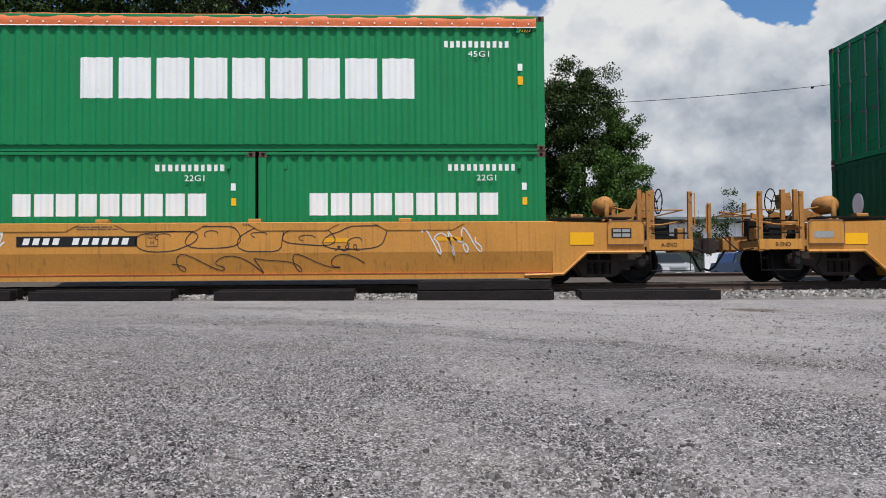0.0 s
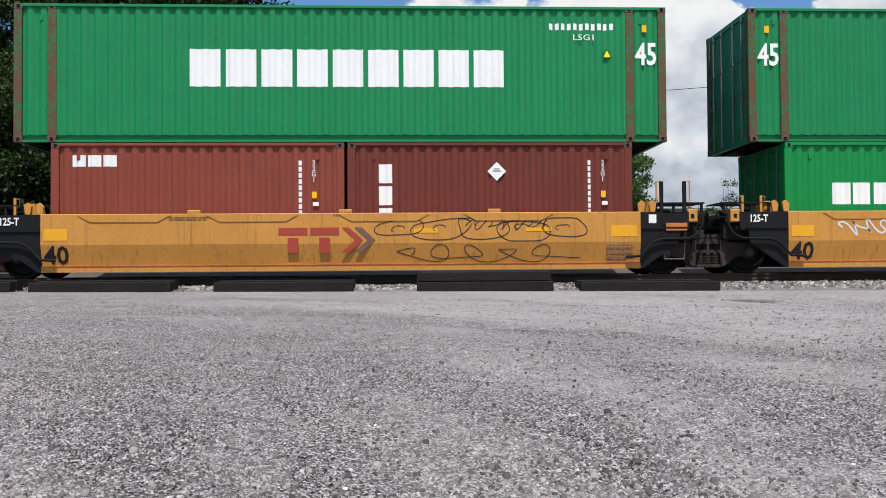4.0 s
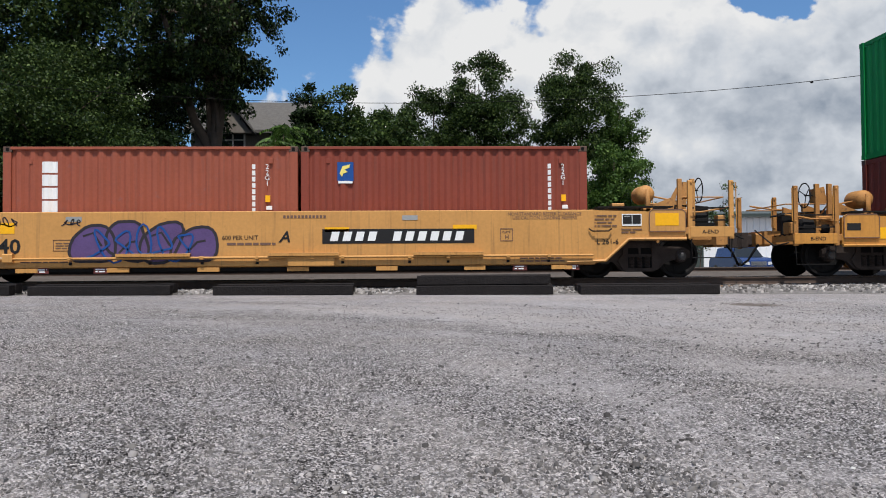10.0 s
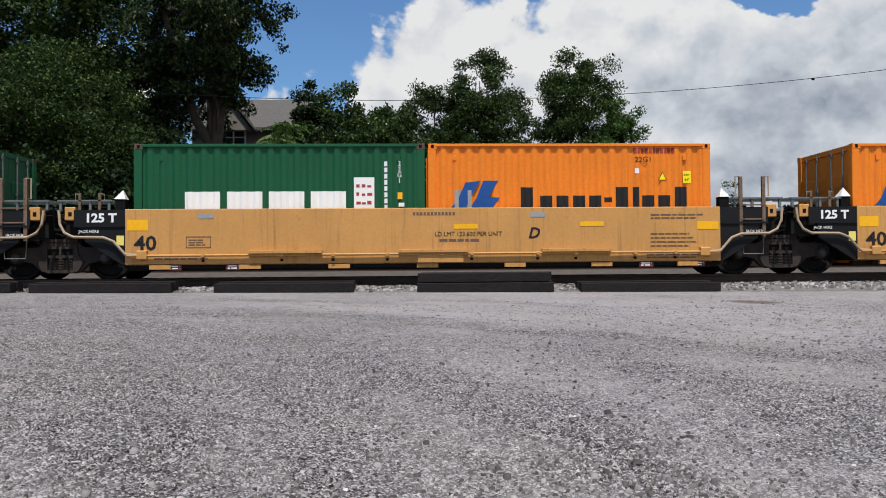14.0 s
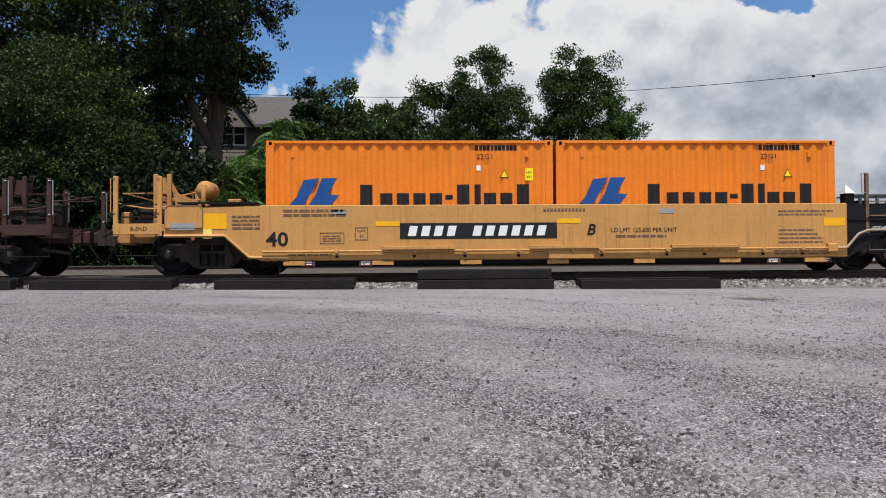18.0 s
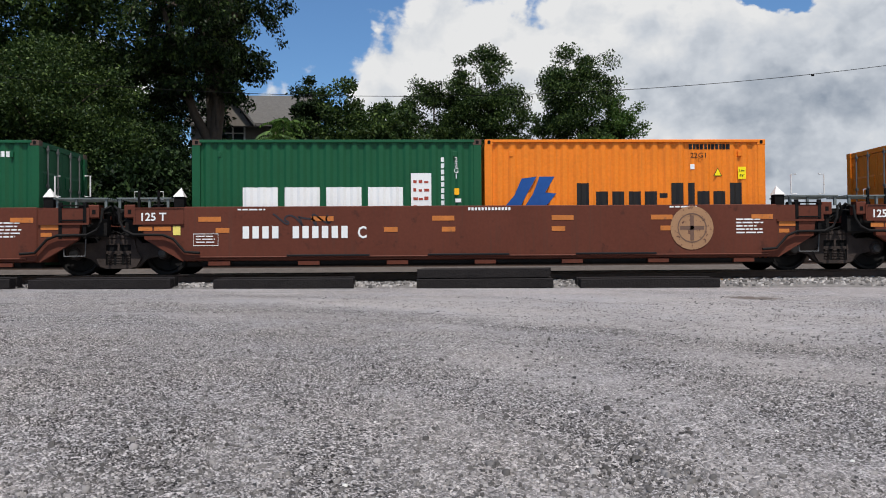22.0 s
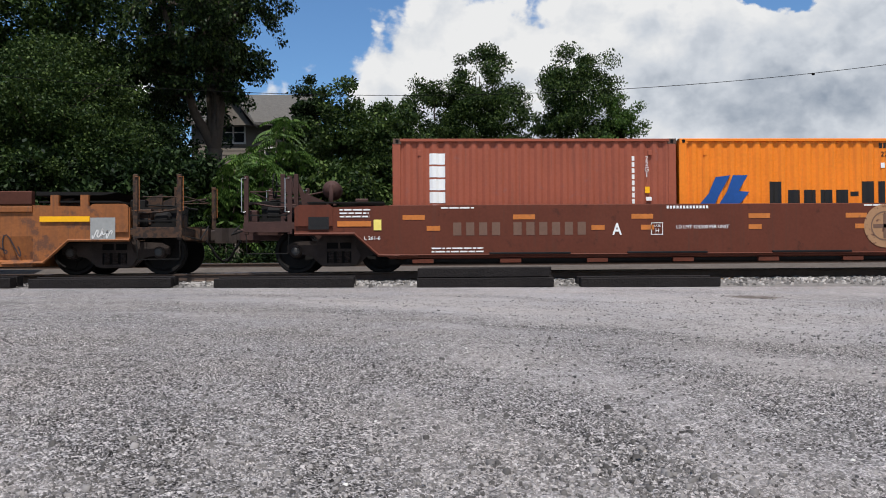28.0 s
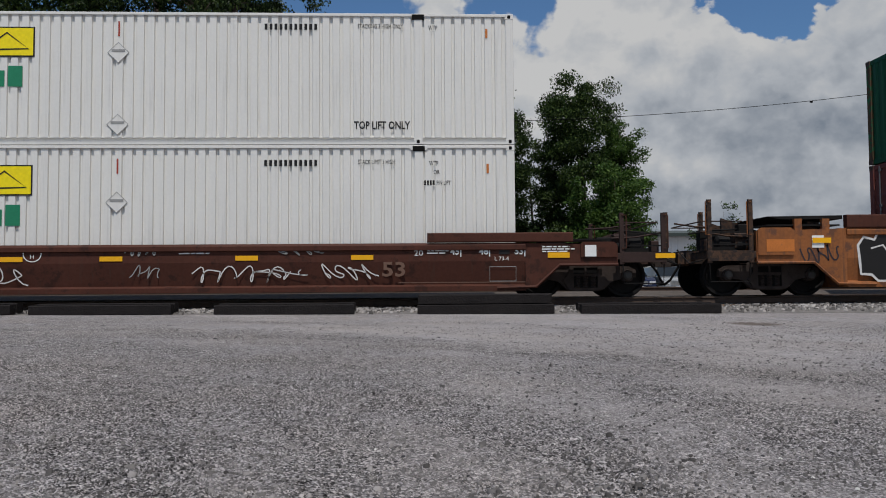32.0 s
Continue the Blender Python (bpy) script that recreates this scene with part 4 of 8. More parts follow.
def lot_material():
    """Crushed grey stone packed by wheels: stones of three sizes in fines, with pale and dark bands where vehicles turn."""
    m = bpy.data.materials.new("grey gravel")
    m.use_nodes = True
    nt = m.node_tree
    N, L = nt.nodes.new, nt.links.new
    b = nt.nodes["Principled BSDF"]
    tc = N("ShaderNodeTexCoord")
    P = tc.outputs["Object"]

    def put(sock, val):
        if isinstance(val, (int, float, tuple)):
            sock.default_value = val
        else:
            L(val, sock)

    def calc(op, a, b=0.0, c=0.0):
        n = N("ShaderNodeMath")
        n.operation = op
        for i, v in enumerate((a, b, c)):
            put(n.inputs[i], v)
        return n.outputs[0]

    def span(v, a, b, c, d):
        n = N("ShaderNodeMapRange")
        for i, k in enumerate((v, a, b, c, d)):
            put(n.inputs[i], k)
        return n.outputs[0]

    def blend(kind, fac, a, b):
        n = N("ShaderNodeMix")
        n.data_type, n.blend_type = "RGBA", kind
        put(n.inputs[0], fac)
        put(n.inputs[6], a)
        put(n.inputs[7], b)
        return n.outputs[2]

    def noi(scale, detail=5, vec=None, rough=.55):
        n = N("ShaderNodeTexNoise")
        n.inputs["Scale"].default_value, n.inputs["Detail"].default_value, n.inputs["Roughness"].default_value = scale, detail, rough
        L(vec or P, n.inputs["Vector"])
        return n.outputs["Fac"]

    def cells(scale):
        """Per-cell random value and the height of a rounded lump in each cell."""
        v, sp = N("ShaderNodeTexVoronoi"), N("ShaderNodeSeparateColor")
        v.inputs["Scale"].default_value = scale
        L(P, v.inputs["Vector"])
        L(v.outputs["Color"], sp.inputs[0])
        return sp.outputs[0], sp.outputs[1], calc("SUBTRACT", 1.0, v.outputs["Distance"])

    def spot(x, y, sx, sy, inner, outer, amount, wobble):
        """A stain round (x, y) with a ragged edge."""
        n, ln = N("ShaderNodeMapping"), N("ShaderNodeVectorMath")
        n.vector_type = "TEXTURE"
        n.inputs["Location"].default_value, n.inputs["Scale"].default_value = (x, y, 0), (sx, sy, 1)
        L(P, n.inputs[0])
        ln.operation = "LENGTH"
        L(n.outputs[0], ln.inputs[0])
        return span(calc("ADD", ln.outputs["Value"], noi(wobble, 4)), inner + .5, outer + .5, amount, 0.0)
    r1, p1, h1 = cells(170)
    r2, p2, h2 = cells(420)
    r3, p3, h3 = cells(62)
    # distance from the middle of the turning circle, bent a little
    off, ln = N("ShaderNodeVectorMath"), N("ShaderNodeVectorMath")
    off.operation, ln.operation = "SUBTRACT", "LENGTH"
    off.inputs[1].default_value = (-5.0, 1.0, 0)
    L(P, off.inputs[0])
    L(off.outputs[0], ln.inputs[0])
    ring = calc("ADD", ln.outputs["Value"], span(noi(.45, 3), .3, .7, -.45, .45))
    bands = N("ShaderNodeValToRGB")
    e = bands.color_ramp.elements
    e[0].position, e[0].color = 0.0, (.30, .30, .30, 1)
    e[1].position, e[1].color = 1.0, (.72, .72, .72, 1)
    for at, v in ((.18, .18), (.24, .40), (.275, .24), (.315, .72), (.335, .34), (.40, .24), (.455, .30), (.50, .72), (.56, .62), (.60, .84), (.72, .60), (.80, .82)):
        bands.color_ramp.elements.new(at).color = (v, v, v, 1)
    L(span(ring, 4.0, 14.0, 0.0, 1.0), bands.inputs[0])
    # narrow streaks that follow the same curve
    sx, cmb = N("ShaderNodeSeparateXYZ"), N("ShaderNodeCombineXYZ")
    L(P, sx.inputs[0])
    L(ring, cmb.inputs[0])
    L(calc("MULTIPLY", sx.outputs[0], .14), cmb.inputs[1])
    L(calc("MULTIPLY", sx.outputs[1], .14), cmb.inputs[2])
    streak = span(noi(2.2, 6, cmb.outputs[0], .62), .32, .68, -.50, .50)
    patch = span(noi(1.3, 5), .3, .7, -.20, .20)
    dust = calc("ADD", calc("ADD", bands.outputs[0], streak), patch)
    # paler round (1.2, 9.5), darker towards the left
    dust = calc("ADD", dust, spot(1.2, 9.5, 2.6, 3.6, .5, 1.3, .30, 1.4))
    dust = calc("ADD", dust, span(sx.outputs[0], -6.0, 1.5, -.30, 0.0))
    clear = span(dust, 0.0, 1.0, 0.0, 1.0)
    # single stones: most grey, a few dark or pale
    mixed = calc("ADD", calc("MULTIPLY", r1, .66), calc("ADD", calc("MULTIPLY", r2, .12), calc("MULTIPLY", r3, .22)))
    cr = N("ShaderNodeValToRGB")
    e = cr.color_ramp.elements
    e[0].position, e[0].color = .20, (.020, .0185, .0178, 1)
    e[1].position, e[1].color = .84, (.60, .556, .534, 1)
    cr.color_ramp.elements.new(.50).color = (.160, .1485, .1425, 1)
    L(mixed, cr.inputs[0])
    pale = blend("MIX", calc("MULTIPLY", r2, .30), (.30, .278, .267, 1), (.42, .390, .375, 1))
    col = blend("MIX", calc("MULTIPLY", clear, .84), cr.outputs[0], pale)
    # bluish and tan stone lie in drifts
    rh = N("ShaderNodeValToRGB")
    rh.color_ramp.elements[0].position, rh.color_ramp.elements[0].color = .36, (.985, .992, 1.028, 1)
    rh.color_ramp.elements[1].position, rh.color_ramp.elements[1].color = .64, (1.02, 1.0, .995, 1)
    L(noi(.7, 4), rh.inputs[0])
    col = blend("MULTIPLY", 1.0, col, rh.outputs[0])
    grain = calc("MULTIPLY", span(noi(70, 4), .3, .7, .78, 1.22), calc("MULTIPLY", span(noi(9, 5), .3, .7, .84, 1.16), span(noi(.4, 4), .3, .7, .90, 1.08)))
    hs = N("ShaderNodeHueSaturation")
    L(col, hs.inputs["Color"])
    L(grain, hs.inputs["Value"])
    # brown dirt by the crossing
    col = blend("MIX", spot(4.65, 10.6, .42, .55, .5, 1.0, .75, 5), hs.outputs[0], (.085, .06, .045, 1))
    L(col, b.inputs["Base Color"])
    b.inputs["Roughness"].default_value = .95
    b.inputs["Specular IOR Level"].default_value = .18
    # lumps: only part of the cells of each size stand up from the fines
    lump = calc("MULTIPLY", h1, span(p1, .35, .6, .15, 1.0))
    lump = calc("MULTIPLY_ADD", h2, .45, lump)
    lump = calc("ADD", lump, calc("MULTIPLY", h3, span(p3, .62, .8, 0.0, 1.7)))
    lump = calc("MULTIPLY", lump, span(clear, 0.0, 1.0, 1.0, .45))
    lump = calc("MULTIPLY_ADD", noi(26, 4), .8, lump)
    bp = N("ShaderNodeBump")
    bp.inputs["Strength"].default_value, bp.inputs["Distance"].default_value = .8, .011
    L(lump, bp.inputs["Height"])
    L(bp.outputs[0], b.inputs["Normal"])
    return m


LOT = lot_material()
STONE = material("crushed limestone", (.33, .325, .32), .9, vary=.25, scale=9)
FAR_GRAVEL = material("dusty pale gravel", (.085, .070, .060), .95, vary=.35, scale=5, bump=.8, bump_scale=30)
BALLAST = material("pale ballast stone", (.15, .138, .13), .9, vary=.45, scale=9, bump=.8, bump_scale=45)


def island_material(name, dark, light, rough=.9, mid=None, translucent=0.0):
    """Colours each loose stone or leaf of a joined heap for itself."""
    m = bpy.data.materials.new(name)
    m.use_nodes = True
    nt = m.node_tree
    N, L = nt.nodes.new, nt.links.new
    b = nt.nodes["Principled BSDF"]
    g, cr = N("ShaderNodeNewGeometry"), N("ShaderNodeValToRGB")
    cr.color_ramp.elements[0].color, cr.color_ramp.elements[1].color = (*dark, 1), (*light, 1)
    if mid:
        e = cr.color_ramp.elements.new(.55)
        e.color = (*mid, 1)
    L(g.outputs["Random Per Island"], cr.inputs[0])
    tc, n, mr, hs = N("ShaderNodeTexCoord"), N("ShaderNodeTexNoise"), N("ShaderNodeMapRange"), N("ShaderNodeHueSaturation")
    n.inputs["Scale"].default_value = .8
    L(tc.outputs["Object"], n.inputs["Vector"])
    mr.inputs[1].default_value, mr.inputs[2].default_value, mr.inputs[3].default_value, mr.inputs[4].default_value = .3, .7, .75, 1.25
    L(n.outputs["Fac"], mr.inputs[0])
    L(mr.outputs[0], hs.inputs["Value"])
    L(cr.outputs[0], hs.inputs["Color"])
    L(hs.outputs[0], b.inputs["Base Color"])
    b.inputs["Roughness"].default_value = rough
    b.inputs["Specular IOR Level"].default_value = .15
    if translucent:
        tr, mx, out = N("ShaderNodeBsdfTranslucent"), N("ShaderNodeMixShader"), nt.nodes["Material Output"]
        L(hs.outputs[0], tr.inputs[0])
        mx.inputs[0].default_value = translucent
        L(b.outputs[0], mx.inputs[1])
        L(tr.outputs[0], mx.inputs[2])
        L(mx.outputs[0], out.inputs[0])
    return m


LOOSE = island_material("loose grey stones", (.05, .046, .044), (.31, .287, .276), .9, (.155, .144, .138))
PALE_STONE = material("pale limestone chips", (.55, .53, .50), .85, vary=.2, scale=9)
DARK_STONE = material("dark grey stone", (.035, .034, .036), .85, vary=.3, scale=9)
BED = island_material("ballast stones", (.05, .046, .043), (.34, .315, .295), .9, (.165, .153, .145))


def sheet(name, xs, ys, z, mat, label, category, kind="structure"):
    me = bpy.data.meshes.new(name)
    nx = len(xs)
    me.from_pydata([(x, y, z(x, y)) for y in ys for x in xs], [], [(j * nx + i, j * nx + i + 1, (j + 1) * nx + i + 1, (j + 1) * nx + i) for j in range(len(ys) - 1) for i in range(nx - 1)])
    me.materials.append(mat)
    me.polygons.foreach_set("use_smooth", [True] * len(me.polygons))
    return tagged(new(name, me), label, category, "", kind)


def smooth_noise(x, y, seed):
    """Value noise in [-1, 1] on a unit lattice, for whole arrays."""
    tab = np.random.RandomState(seed).uniform(-1, 1, (64, 64))
    i, j = np.floor(x).astype(int), np.floor(y).astype(int)
    u, v = x - i, y - j
    u, v = u * u * (3 - 2 * u), v * v * (3 - 2 * v)
    a, b, c, d = tab[i % 64, j % 64], tab[(i + 1) % 64, j % 64], tab[i % 64, (j + 1) % 64], tab[(i + 1) % 64, (j + 1) % 64]
    return (a * (1 - u) + b * u) * (1 - v) + (c * (1 - u) + d * u) * v


def swept(x, y):
    """How far wheels have swept the lot clean, 0 to 1, in rings round the turning circle."""
    r = np.hypot(x + 5, y - 1) + .45 * smooth_noise(x * .45, y * .45, 3)
    k = np.exp(-((r - 7.15) / .22) ** 2) + np.exp(-((r - 9.3) / .6) ** 2) + .7 * np.exp(-((r - 6.2) / .3) ** 2) + .5 * np.exp(-((r - 11.5) / .8) ** 2)
    return np.clip(k + .3 * smooth_noise(x * 1.3, y * 1.3, 5), 0, 1)


def lot():
    """The ground: one sheet to the horizon, broken into stony facets on the lot."""
    xs, x = [0.0], 0.0
    while x < 7.0:
        x += .012 if x < 1.8 else .012 + (x - 1.8) * .010
        xs.append(x)
    while x < 30:
        x += .8
        xs.append(x)
    xs = [-v for v in reversed(xs[1:])] + xs
    xs = np.array([-2500, -800, -300, -120, -60] + xs + [60, 120, 300, 800, 2500])
    ys, y = [], 1.4
    while y < 9:
        ys.append(y)
        y += .0065 * y
    while y < 15:
        ys.append(y)
        y += .09
    ys = np.array([-2500, -800, -200, -60, -20, -6, 0, .7] + ys + [15.5, 16, 16.5] + [17 + i for i in range(24)] + [45, 60, 100, 200, 500, 1200, 2500])
    X, Y = np.meshgrid(xs, ys)
    Z = -.0065 * np.clip(X + .5, -40, 40) * np.clip((60 - Y) / 30, 0, 1)
    on = (Y > 1) & (Y < 14.6) & (np.abs(X) < 14)
    Z += np.where(on, .012 * (smooth_noise(X * .9, Y * .9, 7) + .5 * smooth_noise(X * 2.6, Y * 2.6, 8)) * np.clip((14.6 - Y) / 2, 0, 1), 0)
    rng = np.random.RandomState(2)
    k = rng.uniform(-1, 1, X.shape)
    k = np.sign(k) * np.abs(k) ** 1.4
    near = (Y > 1.2) & (Y < 13.5) & (np.abs(X) < 7.2)
    rough = (.0066 + .0009 * Y) * (1 - .72 * swept(X, Y)) * (.75 + .5 * smooth_noise(X * 3.1, Y * 3.1, 9))
    Z += np.where(near, k * rough, 0)
    # facets are not in rows
    X = X + np.where(near, rng.uniform(-.4, .4, X.shape) * .0105, 0)
    Y = Y + np.where(near & (Y < 9), rng.uniform(-.4, .4, X.shape) * .0065 * Y, 0)
    ny, nx = X.shape
    me = bpy.data.meshes.new("ground")
    me.vertices.add(nx * ny)
    me.vertices.foreach_set("co", np.stack([X, Y, Z], 2).ravel())
    q = (np.arange(ny - 1)[:, None] * nx + np.arange(nx - 1)[None]).ravel()
    f = np.stack([q, q + 1, q + 1 + nx, q + nx], 1)
    me.loops.add(f.size)
    me.loops.foreach_set("vertex_index", f.ravel())
    me.polygons.add(len(f))
    me.polygons.foreach_set("loop_start", np.arange(len(f)) * 4)
    me.update()
    me.materials.append(LOT)
    tagged(new("ground", me), "grey packed gravel lot with wheel marks", "ground", "", "structure")


lot()


def heap(name, spots, sizes, mat, label, category, seed, flat=.65):
    """Loose stones joined as one heap, each a dented block with a smaller top and no underside."""
    rng = np.random.RandomState(seed)
    base = np.array([(-1, -1, -1), (1, -1, -1), (1, 1, -1), (-1, 1, -1), (-.72, -.72, 1), (.72, -.72, 1), (.72, .72, 1), (-.72, .72, 1)], float) * .8
    tri = np.array([(4, 5, 6), (4, 6, 7), (0, 1, 5), (0, 5, 4), (1, 2, 6), (1, 6, 5), (2, 3, 7), (2, 7, 6), (3, 0, 4), (3, 4, 7)])
    n = len(spots)
    v = base[None] * rng.uniform(.72, 1.2, (n, 8, 1)) + rng.uniform(-.26, .26, (n, 8, 3))
    v *= np.stack([rng.uniform(.75, 1.45, n), rng.uniform(.7, 1.15, n), rng.uniform(.6, 1.25, n)], 1)[:, None, :]
    a = rng.uniform(0, 6.28, n)
    c, s = np.cos(a), np.sin(a)
    x, y = v[:, :, 0] * c[:, None] - v[:, :, 1] * s[:, None], v[:, :, 0] * s[:, None] + v[:, :, 1] * c[:, None]
    v = np.stack([x, y, v[:, :, 2] * flat], 2) * np.asarray(sizes)[:, None, None] + np.asarray(spots)[:, None, :]
    f = tri[None] + (np.arange(n) * 8)[:, None, None]
    me = bpy.data.meshes.new(name)
    me.vertices.add(n * 8)
    me.vertices.foreach_set("co", v.ravel())
    me.loops.add(n * 30)
    me.loops.foreach_set("vertex_index", f.ravel())
    me.polygons.add(n * 10)
    me.polygons.foreach_set("loop_start", np.arange(n * 10) * 3)
    me.update()
    me.materials.append(mat)
    return tagged(new(name, me), label, category, "", "stuff")


def lot_height(x, y):
    """The lot's height without its facets, for arrays."""
    z = -.0065 * (x + .5)
    return z + .012 * (smooth_noise(x * .9, y * .9, 7) + .5 * smooth_noise(x * 2.6, y * 2.6, 8)) * np.clip((14.6 - y) / 2, 0, 1)


def strewn(n, far, power, seed):
    rng = np.random.RandomState(seed)
    y = 1.5 + far * rng.rand(n) ** power
    return (rng.rand(n) * 2 - 1) * (y * .66 + .3) + y * .04, y, rng


def loose_stones():
    x, y, rng = strewn(38000, 8.5, 1.6, 4)
    n = len(x)
    size = .0020 + .0032 * rng.rand(n) ** 2.4 + .00030 * y
    mid = rng.rand(n) < .05
    size[mid] = rng.uniform(.005, .009, mid.sum())
    big = rng.rand(n) < .006
    size[big] = rng.uniform(.008, .013, big.sum())
    keep = rng.rand(n) > .75 * swept(x, y)
    x, y, size = x[keep], y[keep], size[keep]
    heap("loose_gravel", np.stack([x, y, lot_height(x, y) + size * .35], 1), size, LOOSE, "loose grey gravel scattered over the packed lot", "gravel", 5, .75)
    # small dark stones, which also make the lot's dark flecks
    x, y, rng = strewn(420, 9.5, 1.3, 14)
    size = rng.uniform(.002, .0055, 420) + .0009 * y
    heap("dark_stones", np.stack([x, y, lot_height(x, y) + size * .3], 1), size, DARK_STONE, "scattered dark flat stones on the pale lot", "stones", 6, .5)
    x, y, rng = strewn(40, 8.0, 1.5, 15)
    size = rng.uniform(.003, .006, 40) + .0005 * y
    heap("pale_stones", np.stack([x, y, lot_height(x, y) + size * .4], 1), size, PALE_STONE, "scattered small white stones on the grey lot", "stones", 16, .6)


loose_stones()


def ballast():
    rng = np.random.RandomState(8)
    n = 20000
    x = rng.uniform(-13, 16, n)
    y = rng.uniform(14.9, 21.0, n)
    edge = 15.05 - .028 * np.maximum(0, x - 5) ** 1.5 + .15 * np.sin(x * 1.7)
    keep = y > edge + rng.rand(n) * .35
    x, y = x[keep], y[keep]
    z = np.array([bed_height(a, b) for a, b in zip(x, y)])
    size = rng.uniform(.024, .05, len(x))
    heap("ballast", np.stack([x, y, z + size * .25], 1), size, BED, "pale crushed stone ballast along the track", "ballast", 9, .8)


def bed_height(x, y):
    """The track bed swells a little over the lot."""
    k = max(0, min(1, (y - 14.9) / .8)) * max(0, min(1, (21.2 - y) / .8))
    return ground_z(x, y) * (1 - k) + k * .05 + .006


sheet("track_bed", [-400, -120, -50] + [-30 + i for i in range(61)] + [50, 120, 400], [14.85, 15.1, 15.4, 15.7, 16.2, 17, 18, 19, 20, 20.5, 21.3], lambda x, y: bed_height(x, y) - (.02 if y in (14.85, 21.3) else 0), BALLAST, "stone track bed", "track bed")
ballast()


def far_bed(x, y):
    """The bank behind, which carries a second track."""
    k = max(0, min(1, (y - 20.1) / 1.5)) * max(0, min(1, (27.4 - y) / 1.2))
    return ground_z(x, y) * (1 - k) + k * .35


sheet("far_bed", [-400, -120, -50] + [-30 + i for i in range(61)] + [50, 120, 400], [20.0, 20.5, 21.0, 21.6, 22.4, 23.2, 24, 25, 26.2, 26.8, 27.5], lambda x, y: far_bed(x, y) - (.02 if y in (20.0, 27.5) else 0), FAR_GRAVEL, "pale gravel bank of a second track", "track bed")

RAIL_SIDE = material("rusty rail side", (.085, .058, .045), .8, vary=.3, scale=6)
RAIL_TOP = material("polished rail head", (.40, .39, .38), .28, .9, vary=.1, scale=6)
TIE = material("creosoted timber", (.016, .0135, .0132), .8, spec=.15, vary=.35, scale=5, bump=.8, bump_scale=24, wear=(.018, .0165, .0165), wear_at=.6)
TIE_OLD = material("weathered tie timber", (.085, .07, .06), .85, vary=.3, scale=5, bump=.6)
for yy, z in ((TRACK_Y - .7525, RAIL_Z), (TRACK_Y + .7525, RAIL_Z), (TRACK_Y + 5.0, .47), (TRACK_Y + 6.5, .47)):
    rail = thing("rail", "steel rail with a polished head on timber ties", "rail", pose(0, yy, 0), "rails of the track", "structure")
    bm = BM()
    prism(bm, [(-.07, z - .17), (.07, z - .17), (.07, z - .158), (.012, z - .14), (.01, z - .05), (.036, z - .035), (.036, z - .004), (-.036, z - .004), (-.036, z - .035), (-.01, z - .05), (-.012, z - .14), (-.07, z - .158)], -300, 300)
    part("rail_web", bm, RAIL_SIDE, rail)
    bm = BM()
    prism(bm, [(-.034, z - .003), (.034, z - .003), (.026, z + .001), (-.026, z + .001)], -300, 300)
    part("rail_head", bm, RAIL_TOP, rail)
for i in range(52):
    x = -13.6 + i * .53
    t = thing("railroad_tie", "weathered timber tie under the rails", "tie", pose(x, TRACK_Y, 0), "ties of the track")
    part("timber", shared(("tie_in_track",), lambda bm: box(bm, -.115, .115, -1.3, 1.3, -.2, RAIL_Z - .168, .012), TIE_OLD), TIE_OLD, t)

# stacked new ties between lot and track


def tie_stack(x, y, layers, label, turn=0.0):
    """layers: rows of (dx, dy, dz, length) for each tie of the stack."""
    st = thing("tie_stack", label, "timber stack", pose(x, y, ground_z(x, y), 0, 0, turn), "stacks of ties along the track")
    for dx, dy, dz, ln in layers:
        bm = BM()
        w, hh, c = .115, .18, .012
        prism(bm, [(-w + c, 0), (w - c, 0), (w, c), (w, hh - c), (w - c, hh), (-w + c, hh), (-w, hh - c), (-w, c)], -ln / 2, ln / 2)
        o = part("timber", bm, TIE, st)
        o.location = (dx, dy, dz)
    return st

# ---- plants ----
BARK = material("grey brown bark", (.075, .058, .045), .9, vary=.3, scale=4, bump=.8, bump_scale=18)
LEAF = {
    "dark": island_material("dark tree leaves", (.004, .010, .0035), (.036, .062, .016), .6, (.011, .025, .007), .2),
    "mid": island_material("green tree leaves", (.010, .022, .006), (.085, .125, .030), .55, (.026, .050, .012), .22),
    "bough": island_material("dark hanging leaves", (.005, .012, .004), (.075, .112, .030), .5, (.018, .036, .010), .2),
    "light": island_material("fresh green leaves", (.028, .060, .012), (.095, .155, .032), .55, (.050, .098, .020), .26),
}


def tube(bm, pts, radii, seg=7):
    rings = []
    for i, p in enumerate(pts):
        d = (pts[min(i + 1, len(pts) - 1)] - pts[max(i - 1, 0)]).normalized()
        a = d.orthogonal().normalized()
        b = d.cross(a)
        rings.append([bm.verts.new(p + (a * math.cos(k * 6.283 / seg) + b * math.sin(k * 6.283 / seg)) * radii[i]) for k in range(seg)])
    for r0, r1 in zip(rings, rings[1:]):
        off = min(range(seg), key=lambda o: (r0[0].co - r1[o].co).length)
        for k in range(seg):
            bm.faces.new((r0[k], r0[(k + 1) % seg], r1[(k + 1 + off) % seg], r1[(k + off) % seg]))
    bm.faces.new(rings[-1])


